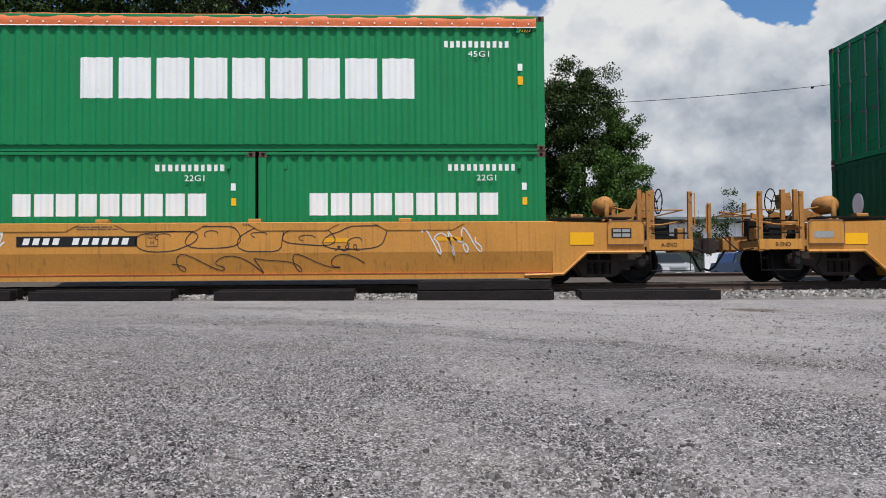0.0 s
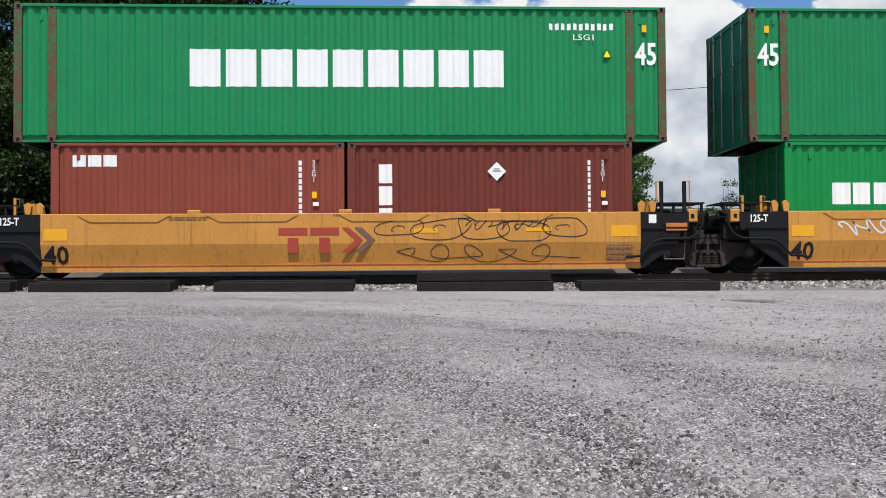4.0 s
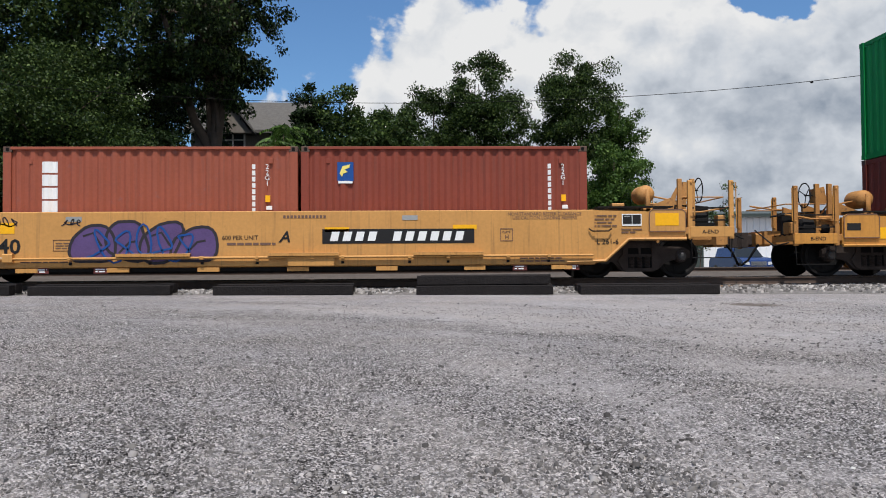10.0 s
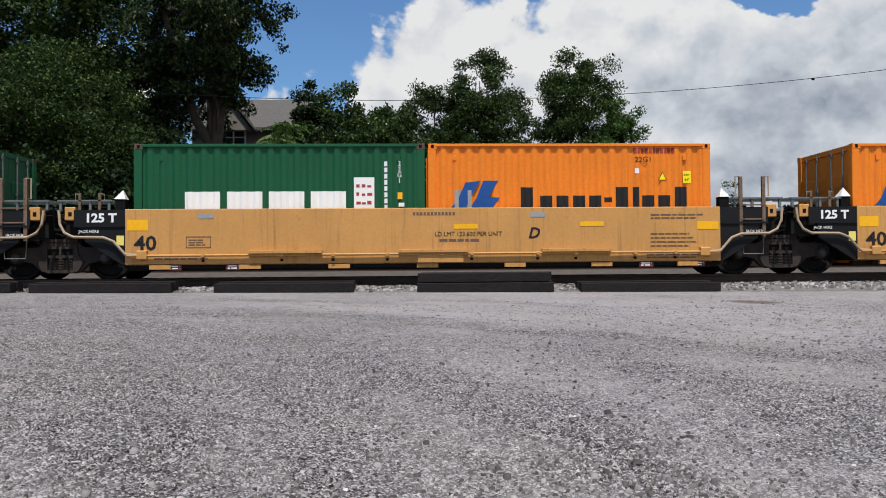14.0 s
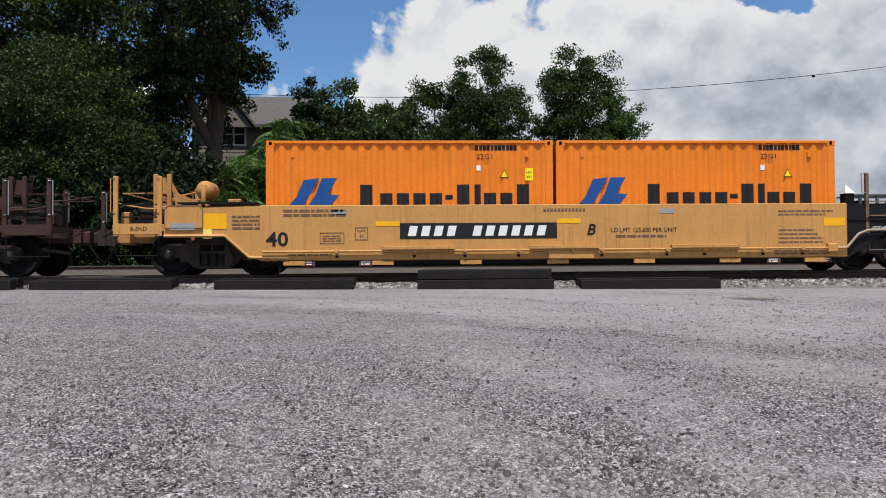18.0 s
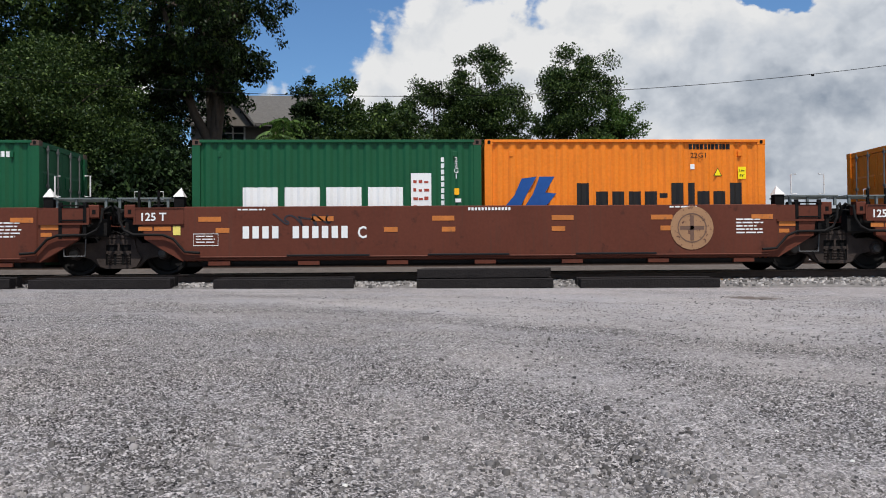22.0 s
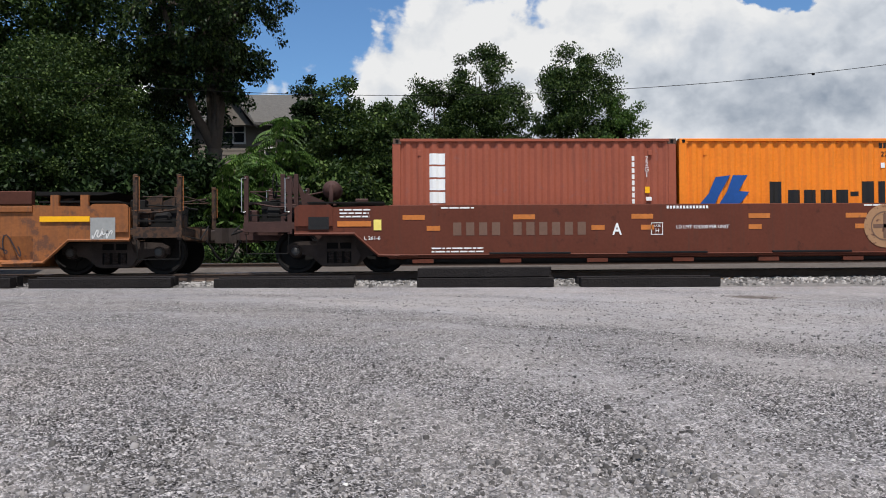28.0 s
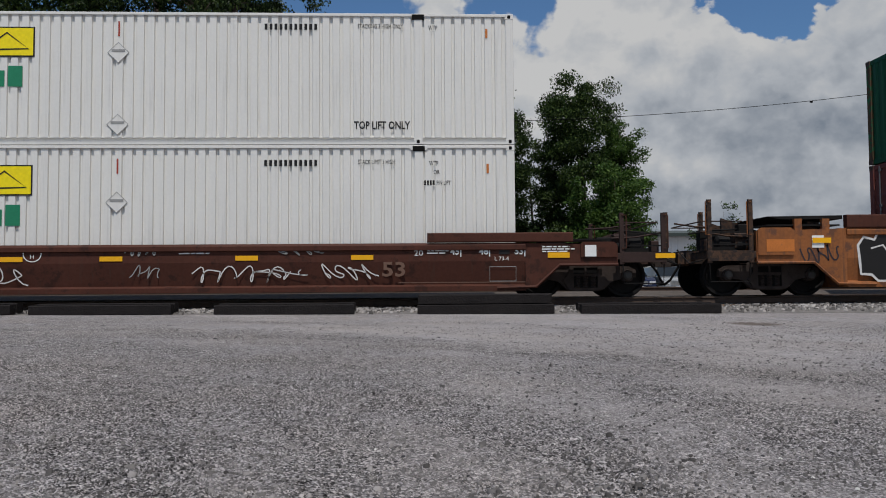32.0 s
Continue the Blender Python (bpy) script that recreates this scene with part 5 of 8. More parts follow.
def leaf_mesh(name, centres, spread, per, size, mat, rng, droop=0.0):
    """Leaves round clump centres: each leaf a bent blade of two quads."""
    n = len(centres) * per
    c = rng.normal(0, 1, (n, 3))
    c *= (rng.rand(n) ** .45 * 1.9 / np.linalg.norm(c, axis=1))[:, None]
    c = np.repeat(centres, per, 0) + c * np.repeat(spread, per, 0)[:, None] * (1, 1, .72)
    d = rng.normal(0, 1, (n, 3))
    d[:, 2] -= droop
    d /= np.linalg.norm(d, axis=1)[:, None]
    up = rng.normal(0, .7, (n, 3)) + (0, 0, 1)
    s = np.cross(d, up)
    s /= np.linalg.norm(s, axis=1)[:, None] + 1e-6
    nn = np.cross(s, d)
    k = (size * rng.uniform(.6, 1.3, n))[:, None]
    v = np.stack([c, c + d * k * .5 + s * k * .28 + nn * k * .06, c + d * k, c + d * k * .5 - s * k * .28 + nn * k * .06], 1)
    me = bpy.data.meshes.new(name)
    me.vertices.add(n * 4)
    me.vertices.foreach_set("co", v.ravel())
    me.loops.add(n * 6)
    idx = np.array([0, 1, 2, 0, 2, 3])[None] + (np.arange(n) * 4)[:, None]
    me.loops.foreach_set("vertex_index", idx.ravel())
    me.polygons.add(n * 2)
    me.polygons.foreach_set("loop_start", np.arange(n * 2) * 3)
    me.update()
    me.materials.append(mat)
    return me


def tree(name, x, y, height, radius, crown_from, leaf, label, seed, trunk=.22, clumps=90, per=150, size=.20, droop=.0, lean=0.0, category="tree", stems=1, squash=1.0, fill=.35):
    """A tapered trunk with limbs, and a crown of many leaves in uneven clumps with gaps between."""
    rng = np.random.RandomState(seed)
    z0 = ground_z(x, y) - .05
    ob = thing(name, label, category, pose(x, y, z0), "trees behind the track" if category == "tree" else "bushes behind the track")
    bm = BM()
    tips = []
    for s in range(stems):
        a0 = rng.uniform(0, 6.28)
        foot = Vector((math.cos(a0), math.sin(a0), 0)) * (.0 if stems == 1 else radius * .35 * rng.rand())
        pts = [foot + Vector((lean * t * t * height + .12 * math.sin(t * 5 + s), .12 * math.cos(t * 4 + s), t * height * .86)) for t in np.linspace(0, 1, 8)]
        tr = trunk / math.sqrt(stems)
        tube(bm, pts, [tr * (1.25 if i == 0 else 1 - .85 * i / 7) for i in range(8)], 9)
        for _ in range(max(3, 12 // stems)):
            t = rng.uniform(max(.15, crown_from * .8), .92)
            i = t * 7
            p = pts[int(i)].lerp(pts[min(7, int(i) + 1)], i % 1)
            a = rng.uniform(0, 6.28)
            reach = radius * rng.uniform(.55, .95) * (1 - max(0, t - .55))
            q = p + Vector((math.cos(a) * reach, math.sin(a) * reach, reach * rng.uniform(.25, .8)))
            q.z = min(q.z, height * .95)
            m = p.lerp(q, .5) + Vector((0, 0, -.08 * reach))
            tube(bm, [p, m, q], [tr * (1 - t) * .6 + .02, tr * (1 - t) * .35 + .015, .012], 6)
            tips.append(q)
            tips.append(m)
    part("trunk", bm, BARK, ob, "grey brown trunk with limbs", True)
    mid, half = height * (1 + crown_from) / 2, height * (1 - crown_from) / 2
    cs = []
    # clumps sit on an uneven shell, some inside, and at the limb ends
    lob = [(rng.normal(0, 1, 3), rng.uniform(.78, 1.12)) for _ in range(9)]
    lob = [(v / np.linalg.norm(v), k) for v, k in lob]
    while len(cs) < clumps:
        v = rng.normal(0, 1, 3)
        v /= np.linalg.norm(v)
        near = max(lob, key=lambda l: float(np.dot(l[0], v)))
        r = near[1] * (rng.uniform(.72, 1.0) if rng.rand() > fill else rng.uniform(.2, .75))
        cs.append((v[0] * radius * r + lean * height * .5, v[1] * radius * r * squash, mid + v[2] * half * r))
    cs = np.array(cs + [tuple(t) for t in tips])
    sp = rng.uniform(.28, .62, len(cs)) * radius * .20 + .10
    part("crown", leaf_mesh("crown", cs, sp, int(per * 1.7), size * 1.0, LEAF[leaf], rng, droop), LEAF[leaf], ob)
    return ob


def bough_tree(x, y, height, label, seed):
    """An old forked tree: long boughs that rise, arch and droop, with leaves hanging along their outer parts."""
    rng = np.random.RandomState(seed)
    ob = thing("tree", label, "tree", pose(x, y, ground_z(x, y) - .05), "trees behind the track")
    bm = BM()
    fork = Vector((.05, 0, 5.6))
    tube(bm, [Vector((0, 0, 0)), Vector((-.05, 0, 2.6)), fork], [.52, .40, .36], 10)
    stems = []
    for dx, dy, top, r in ((-3.2, -.3, 15.5, .24), (.1, .3, height * .95, .28), (1.2, -.4, 16.5, .20), (-1.0, .8, 17.0, .20), (.55, -.9, 14.0, .15)):
        pts = [fork + Vector((dx * (t ** .8), dy * t, (top - fork.z) * t)) + Vector((.10 * math.sin(9 * t + dx), .1 * math.cos(7 * t), 0)) for t in np.linspace(0, 1, 7)]
        tube(bm, pts, [r * (1 - .82 * k / 6) for k in range(7)], 8)
        stems.append(pts)
    cs, sp = [], []
    for k in range(118):
        pts = stems[rng.randint(len(stems))]
        t = rng.uniform(.22, 1.0)
        i = t * 6
        p = pts[min(5, int(i))].lerp(pts[min(6, int(i) + 1)], i % 1 if i < 6 else 1.0)
        a = rng.uniform(0, 6.283)
        out = math.cos(a)
        # the crown is wider to one side and widens upwards
        ln = (1.7 + .62 * max(0, p.z - 7.6)) * (1.35 if out < 0 else .88) * rng.uniform(.65, 1.0)
        ln = min(ln, 6.4 if out < 0 else 5.2)
        d = Vector((out, math.sin(a), 0))
        rise, sag = rng.uniform(.30, .62), rng.uniform(.34, .62)
        arc = [p + d * (ln * q) + Vector((.08 * ln * math.sin(5 * q + k), .08 * ln * math.cos(4 * q + k), ln * (rise * q - sag * q * q * q))) for q in np.linspace(0, 1, 6)]
        tube(bm, arc, [max(.012, .075 * (1 - q / 5.2) * (.5 + ln / 8)) for q in range(6)], 5)
        for _ in range(int(5 + ln * 2.4)):
            q = rng.uniform(.38, 1.04)
            j = min(4, int(q * 5))
            c = arc[j].lerp(arc[j + 1], q * 5 - j)
            side = Vector((-d.y, d.x, 0)) * rng.normal(0, .34) * (1.2 - .5 * q)
            c = c + side + Vector((0, 0, rng.uniform(-.34, .12)))
            cs.append(tuple(c))
            sp.append(rng.uniform(.15, .29))
    part("trunk", bm, BARK, ob, "dark forked trunk with long arching boughs", True)
    part("crown", leaf_mesh("crown", np.array(cs), np.array(sp), 50, .17, LEAF["bough"], rng, 1.1), LEAF["bough"], ob)
    return ob


def frond_bush(x, y, height, radius, n, seed):
    """A sumac: bent stems that carry arching fronds, each with two rows of narrow leaflets."""
    rng = np.random.RandomState(seed)
    ob = thing("sumac_bush", "fresh light green sumac bush with drooping feathered fronds", "bush", pose(x, y, ground_z(x, y) - .05), "bushes behind the track")
    bm = BM()
    heads = []
    for k in range(9):
        a = k * 2.4
        r = radius * .8 * math.sqrt((k + .5) / 9)
        top = Vector((r * math.cos(a), r * math.sin(a), height * (1 - .32 * (r / radius) ** 2) * rng.uniform(.82, .95)))
        tube(bm, [Vector((.12 * math.cos(a), .12 * math.sin(a), 0)), top * .55 + Vector((0, 0, height * .08)), top], [.05, .035, .018], 6)
        heads.append(top)
    part("trunk", bm, BARK, ob, "thin bent stems", True)
    quads = []
    for k in range(n):
        h = heads[rng.randint(9)]
        a = rng.uniform(0, 6.283)
        low = rng.rand() ** 1.6
        root = np.array(h) * (1, 1, 1 - .62 * low) + rng.normal(0, .10 + .30 * low, 3) * (1, 1, .4)
        d = np.array([math.cos(a), math.sin(a), 0])
        side = np.array([-d[1], d[0], 0])
        ln, rise, sag = rng.uniform(.55, .95), rng.uniform(.1, .55), rng.uniform(.5, .95)
        for q in np.linspace(.12, 1, 10):
            c = root + d * ln * q + np.array([0, 0, ln * (rise * q - sag * q * q)])
            w = .19 * (1 - .55 * abs(q - .45)) * (1 if q < .95 else .5)
            for sg in (-1, 1):
                tip = c + side * sg * w * .8 + d * .05 + np.array([0, 0, -.11 - .05 * rng.rand()])
                quads.append((c, (c + tip) / 2 + d * .034 + (0, 0, .02), tip, (c + tip) / 2 - d * .034 - (0, 0, .02)))
    v = np.array(quads).reshape(-1, 3)
    me = bpy.data.meshes.new("crown")
    m = len(quads)
    me.vertices.add(m * 4)
    me.vertices.foreach_set("co", v.ravel())
    me.loops.add(m * 4)
    me.loops.foreach_set("vertex_index", np.arange(m * 4))
    me.polygons.add(m)
    me.polygons.foreach_set("loop_start", np.arange(m) * 4)
    me.update()
    me.materials.append(LEAF["light"])
    part("crown", me, LEAF["light"], ob)
    return ob


PLANTS = [
    # name, bearing, distance, height, radius, crown start, leaf, clumps, per, size, extra
    ("tree", -.420, 38, 19.0, 6.0, .10, "mid", 170, 130, .22, dict(trunk=.40)),
    ("tree", -.545, 34, 16.0, 5.0, .08, "mid", 150, 140, .22, dict(trunk=.35)),
    ("tree", -.440, 30, 8.9, 3.6, .04, "mid", 190, 190, .125, dict(trunk=.16)),
    ("tree", -.545, 29, 8.0, 3.2, .04, "mid", 140, 180, .125, dict(trunk=.16)),
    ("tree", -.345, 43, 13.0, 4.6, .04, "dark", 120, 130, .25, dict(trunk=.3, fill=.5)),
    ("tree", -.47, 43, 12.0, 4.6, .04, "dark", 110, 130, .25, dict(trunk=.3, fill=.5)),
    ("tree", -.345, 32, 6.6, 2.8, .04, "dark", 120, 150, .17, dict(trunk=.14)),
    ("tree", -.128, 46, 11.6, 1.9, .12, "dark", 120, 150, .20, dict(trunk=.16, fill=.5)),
    ("tree", -.075, 36, 8.6, 2.2, .05, "mid", 110, 150, .18, dict(trunk=.15)),
    ("tree", -.022, 40, 9.0, 2.6, .05, "mid", 120, 150, .19, dict(trunk=.15)),
    ("tree", .034, 47, 12.2, 2.4, .20, "mid", 140, 150, .155, dict(trunk=.17, fill=.15)),
    ("tree", .098, 46, 13.4, 2.7, .20, "mid", 190, 165, .155, dict(trunk=.2, fill=.3, stems=2)),
    ("tree", .216, 47, 13.5, 2.8, .22, "mid", 190, 165, .155, dict(trunk=.2, fill=.3, stems=2, droop=-.7)),
    ("tree", .155, 50, 9.6, 2.2, .15, "mid", 80, 100, .165, dict(trunk=.16, fill=.12)),
    ("tree", .272, 46, 11.2, 1.7, .2, "light", 80, 100, .155, dict(trunk=.12, fill=.15)),
    ("bush", .250, 43, 7.6, 2.3, .06, "light", 80, 84, .21, dict(trunk=.12, stems=3)),
    ("bush", .205, 47, 5.6, 2.2, .04, "mid", 70, 84, .21, dict(trunk=.1, stems=3)),
    ("bush", .060, 44, 5.4, 2.3, .03, "light", 80, 84, .21, dict(trunk=.1, stems=4)),
    ("bush", .008, 43, 5.2, 2.2, .03, "mid", 80, 84, .21, dict(trunk=.1, stems=4)),
    ("bush", -.050, 36, 5.2, 2.2, .03, "mid", 90, 84, .21, dict(trunk=.1, stems=4)),
    ("bush", -.110, 33, 5.0, 2.1, .02, "mid", 90, 84, .21, dict(trunk=.1, stems=4)),
    ("bush", -.170, 31, 4.2, 1.9, .02, "mid", 90, 84, .21, dict(trunk=.1, stems=4)),
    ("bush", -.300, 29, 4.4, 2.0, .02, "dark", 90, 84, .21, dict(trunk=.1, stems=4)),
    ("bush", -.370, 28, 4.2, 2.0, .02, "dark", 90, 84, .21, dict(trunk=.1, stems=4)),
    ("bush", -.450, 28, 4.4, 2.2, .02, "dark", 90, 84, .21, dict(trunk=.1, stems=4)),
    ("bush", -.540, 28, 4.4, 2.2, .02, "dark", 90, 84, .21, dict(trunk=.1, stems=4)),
    ("bush", .120, 47, 4.6, 2.2, .03, "mid", 70, 84, .21, dict(trunk=.1, stems=4)),
    ("bush", .165, 48, 4.2, 2.0, .03, "dark", 70, 84, .21, dict(trunk=.1, stems=4)),
]
LABELS = {"dark": "dense dark green leafy", "mid": "green leafy uneven", "light": "fresh light green"}
for i, (name, bear, y, hh, rr, cf, leaf, cl, per, size, kw) in enumerate(PLANTS):
    cat = "tree" if name == "tree" else "bush"
    tree(name, bear * y, y, hh, rr, cf, leaf, LABELS[leaf] + (" tree" if cat == "tree" else " bush") + " standing behind the railway track", 20 + i, clumps=cl, per=per, size=size, category=cat, **kw)
bough_tree(-.246 * 36, 36, 19.0, "old dark green tree with arching boughs behind the railway track", 31)
for bear, y, hh, rr, n in ((-.166, 33, 6.9, 1.6, 520), (-.200, 30, 5.3, 1.3, 360), (-.232, 29, 4.2, 1.1, 260)):
    frond_bush(bear * y, y, hh, rr, n, int(1000 + bear * 900))


def undergrowth():
    """Low weeds and brambles that close the ground under the bushes."""
    rng = np.random.RandomState(77)
    n = 900
    x = rng.uniform(-19, 4.5, n)
    y = 26.2 + rng.rand(n) * 3.0 + np.maximum(0, x + 9) * .42
    z = rng.rand(n) ** 1.6 * (1.0 + .4 * np.sin(x * 1.3))
    c = np.stack([x, y, z + np.array([ground_z(a, b) for a, b in zip(x, y)]) + .08], 1)
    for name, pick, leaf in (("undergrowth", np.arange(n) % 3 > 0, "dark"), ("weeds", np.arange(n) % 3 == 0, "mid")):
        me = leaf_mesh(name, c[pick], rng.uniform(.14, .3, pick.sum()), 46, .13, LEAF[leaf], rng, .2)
        tagged(new(name, me), "low green brambles and weeds under the bushes", "undergrowth", "", "stuff")


undergrowth()

# ---- behind the track ----
SIDING = material("grey beige siding", (.17, .148, .125), .8, vary=.12, scale=2, streak=.3)
SHINGLE = material("grey roof shingles", (.095, .088, .08), .9, vary=.25, scale=4, bump=.5)
TRIMW = material("white trim paint", (.62, .61, .58), .6, vary=.08)
GLASS = material("dark window glass", (.02, .024, .028), .08, vary=.1)
SHEDW = material("white metal wall", (.72, .73, .74), .5, vary=.05, streak=.15, wear=(.5, .5, .5), wear_at=.72)
SHEDR = material("dark metal roof", (.055, .07, .065), .5, .3, vary=.12)
TYRE = material("tyre rubber", (.015, .015, .016), .85)
LAMP = material("headlamp glass", (.72, .74, .76), .12, .3)
WALLSTONE = material("pale wall stone", (.30, .29, .27), .9, vary=.25, scale=5, bump=.6, per_thing=.3)


def window(parent, x, z, w, h, y):
    bm = BM()
    for a in ((x - .1, x, z - .1, z + h + .1), (x + w, x + w + .1, z - .1, z + h + .1), (x, x + w, z - .1, z), (x, x + w, z + h, z + h + .1), (x + w / 2 - .05, x + w / 2 + .05, z, z + h), (x, x + w, z + h / 2 - .03, z + h / 2 + .03)):
        box(bm, a[0], a[1], y - .06, y + .02, a[2], a[3])
    f = part("window_frame", bm, TRIMW, parent, "white sash window frame")
    bm = BM()
    box(bm, x, x + w, y - .02, y - .012, z, z + h)
    part("pane", bm, GLASS, f)


def house():
    hs = thing("house", "grey two-storey house with a gable half hidden by trees", "house", pose(-10.2, 50, 0))
    bm = BM()
    box(bm, -3.4, 3.4, 0, 8, -.3, 9.3)
    prism(bm, [(0, 9.3), (8, 9.3), (4, 11.6)], -3.4, 3.4)
    part("wall", bm, SIDING, hs)
    bm = BM()
    for i in range(34):
        z = .2 + i * .27
        prism(bm, [(-.035, z), (-.004, z), (-.004, z + .26), (-.01, z + .26)], -3.42, 3.42)
    part("siding", bm, SIDING, hs)["kind"] = "stuff"
    bm = BM()
    prism(bm, [(-.5, 9.0), (-.5, 9.2), (4, 11.85), (8.5, 9.2), (8.5, 9.0), (4, 11.62)], -3.8, 3.8)
    part("roof", bm, SHINGLE, hs)
    bm = BM()
    prism(bm, [(-2.2, 9.0), (.4, 9.0), (-.9, 10.9)], -.6, 3.0, "y")
    part("front_gable", bm, SIDING, hs)
    bm = BM()
    prism(bm, [(-2.5, 8.9), (-2.5, 9.05), (-.9, 11.2), (.7, 9.05), (.7, 8.9), (-.9, 10.95)], -.9, 3.2, "y")
    part("gable_roof", bm, SHINGLE, hs)
    window(hs, -1.5, 8.0, 1.35, 1.25, -.02)
    window(hs, 1.2, 6.2, 1.1, 1.4, -.02)
    window(hs, -1.4, 4.6, 1.1, 1.4, -.02)


def shed():
    sh = thing("shed", "long white metal shed with a low dark roof", "building", pose(17.0, 60, 0))
    bm = BM()
    box(bm, 0, 13, 0, 8, -.2, 4.3)
    part("wall", bm, SHEDW, sh)
    for i in range(26):
        o = part("wall_panel", shared(("wall_panel",), lambda bm: prism(bm, [(0, -.03), (.05, -.05), (.42, -.05), (.47, -.03), (.47, -.005), (0, -.005)], .1, 4.2, "z"), SHEDW), SHEDW, sh)
        o.location.x = .02 + i * .5
    bm = BM()
    prism(bm, [(-.6, 4.25), (-.6, 4.5), (4, 5.0), (8.6, 4.5), (8.6, 4.25), (4, 4.75)], -.6, 13.6)
    part("roof", bm, SHEDR, sh)
    bm = BM()
    box(bm, 3.0, 5.6, -.08, -.052, 0, 3.0)
    part("shed_door", bm, SHEDR, sh)


def parked_car(x, y, paint, label):
    c = thing("parked_car", label, "car", pose(x, y, ground_z(x, y)), "cars parked in a row")
    bm = BM()
    prism(bm, [(-.05, .32), (-.12, .55), (-.02, .86), (.25, .98), (1.15, 1.06), (4.4, 1.06), (4.6, .8), (4.6, .35)], -.86, .86)
    bmesh.ops.transform(bm, matrix=Matrix.Rotation(radians(90), 4, "Z"), verts=bm.verts)
    body = part("body", bm, paint, c, "", False)
    body.rotation_euler = (0, 0, -math.pi / 2)
    bm = BM()
    prism(bm, [(-.78, 1.05), (.78, 1.05), (.62, 1.58), (.5, 1.64), (-.5, 1.64), (-.62, 1.58)], 1.55, 3.9, "y")
    part("cabin", bm, paint, c)
    bm = BM()
    v = [bm.verts.new(p) for p in ((-.74, 1.0, 1.06), (.74, 1.0, 1.06), (.58, 1.56, 1.58), (-.58, 1.56, 1.58), (-.74, 1.56, 1.06), (.74, 1.56, 1.06))]
    for f in ((0, 1, 2, 3), (0, 3, 4), (1, 5, 2)):
        bm.faces.new([v[i] for i in f])
    part("windscreen", bm, GLASS, c)
    bm = BM()
    for i in range(4):
        box(bm, -.42, .42, -.135, -.06, .60 + i * .055, .63 + i * .055)
    part("grille", bm, CHROME, c, "chrome grille bars")
    for s in (-1, 1):
        bm = BM()
        prism(bm, [(s * .48, .62), (s * .82, .66), (s * .84, .80), (s * .52, .78)], -.13, .05, "y")
        part("headlamp", bm, LAMP, c, "clear headlamp")
        for yy in (.85, 3.6):
            bm = BM()
            lathe(bm, [(s * .68, .0), (s * .68, .30), (s * .72, .33), (s * .86, .33), (s * .90, .30), (s * .90, .18), (s * .87, .0)], 18, "x", (0, yy, .33))
            part("wheel", bm, TYRE, c)
    bm = BM()
    prism(bm, [(-.86, .30), (.86, .30), (.88, .50), (-.88, .50)], -.17, .0, "y")
    part("bumper", bm, UNDER, c)
    bm = BM()
    box(bm, -.16, .16, -.185, -.17, .42, .53)
    part("plate", bm, WHITE, c, "blank white plate")


house()
shed()
for bear, m, lab in ((.087, ("black car paint", (.012, .012, .015)), "black parked car seen from the front"), (.155, ("grey car paint", (.10, .11, .12)), "grey parked car seen from the front"),
                     (.222, ("maroon car paint", (.08, .014, .016)), "maroon parked car seen from the front"), (.292, ("navy car paint", (.02, .03, .07)), "navy parked car seen from the front"),
                     (.342, ("silver car paint", (.32, .33, .34)), "silver parked car seen from the front"), (.448, ("blue car paint", (.02, .05, .16)), "blue parked car seen from the front")):
    parked_car(bear * 41, 41, material(m[0], m[1], .25, .3, vary=.05), lab)
# low stone wall behind the cars
sw = thing("stone_wall", "low pale dry stone wall behind the parked cars", "wall", pose(3.0, 45.6, ground_z(3, 45.6)))
rng = random.Random(12)
for r in range(5):
    x = 0 if r % 2 else -.25
    while x < 7:
        w = rng.choice((.45, .55, .7))
        o = part("stone", shared(("stone", w), lambda bm: (box(bm, .012, w - .012, -.2, .2, .008, .222, .03)), WALLSTONE), WALLSTONE, sw)
        o.location = (x, rng.uniform(-.03, .03), r * .23 - .02)
        x += w
# overhead cable
cable = thing("overhead_cable", "thin black overhead cable sagging across the sky", "cable", pose(0, 26, 0))
bm = BM()
pts = []
for i in range(41):
    b = -.62 + i * 1.34 / 40
    pts.append((b * 26, 0, .5 + 26 * (.2095 + .10 * (b + .02) ** 2)))
rod(bm, [(-60, 0, 10.5)] + pts + [(60, 0, 13.0)], .010, 5)
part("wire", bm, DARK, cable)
bm = BM()
lathe(bm, [(-.05, .02), (-.03, .04), (.03, .04), (.05, .02)], 8, "x", (13.6, 0, .5 + 26 * (.2095 + .10 * (13.6 / 26 + .02) ** 2) - .03))
part("splice", bm, DARK, cable)
# a plank of the crossing
pk = thing("plank", "short weathered brown plank lying by the rail", "plank", pose(6.3, 16.35, .02))
bm = BM()
box(bm, -.62, .62, -.13, .13, .0, .07, .008)
part("board", bm, material("brown plank wood", (.20, .115, .06), .8, vary=.3, scale=6, bump=.5), pk)
for bear, y, h, seed in ((.292, 56, 7.0, 301), (.372, 54, 5.6, 302), (.405, 54, 6.6, 303)):
    tree("sapling", bear * y, y, h, 1.2, .3, "mid", "thin sapling with sparse leaves against the sky", seed, trunk=.05, clumps=9, per=22, size=.18)

# ---- the train, from its front to its rear ----
S20, S20W = 6.058, 6.134
HC, STD, Z1, Z2 = 2.896, 2.591, .49, 3.10
CF = SIDE + .004


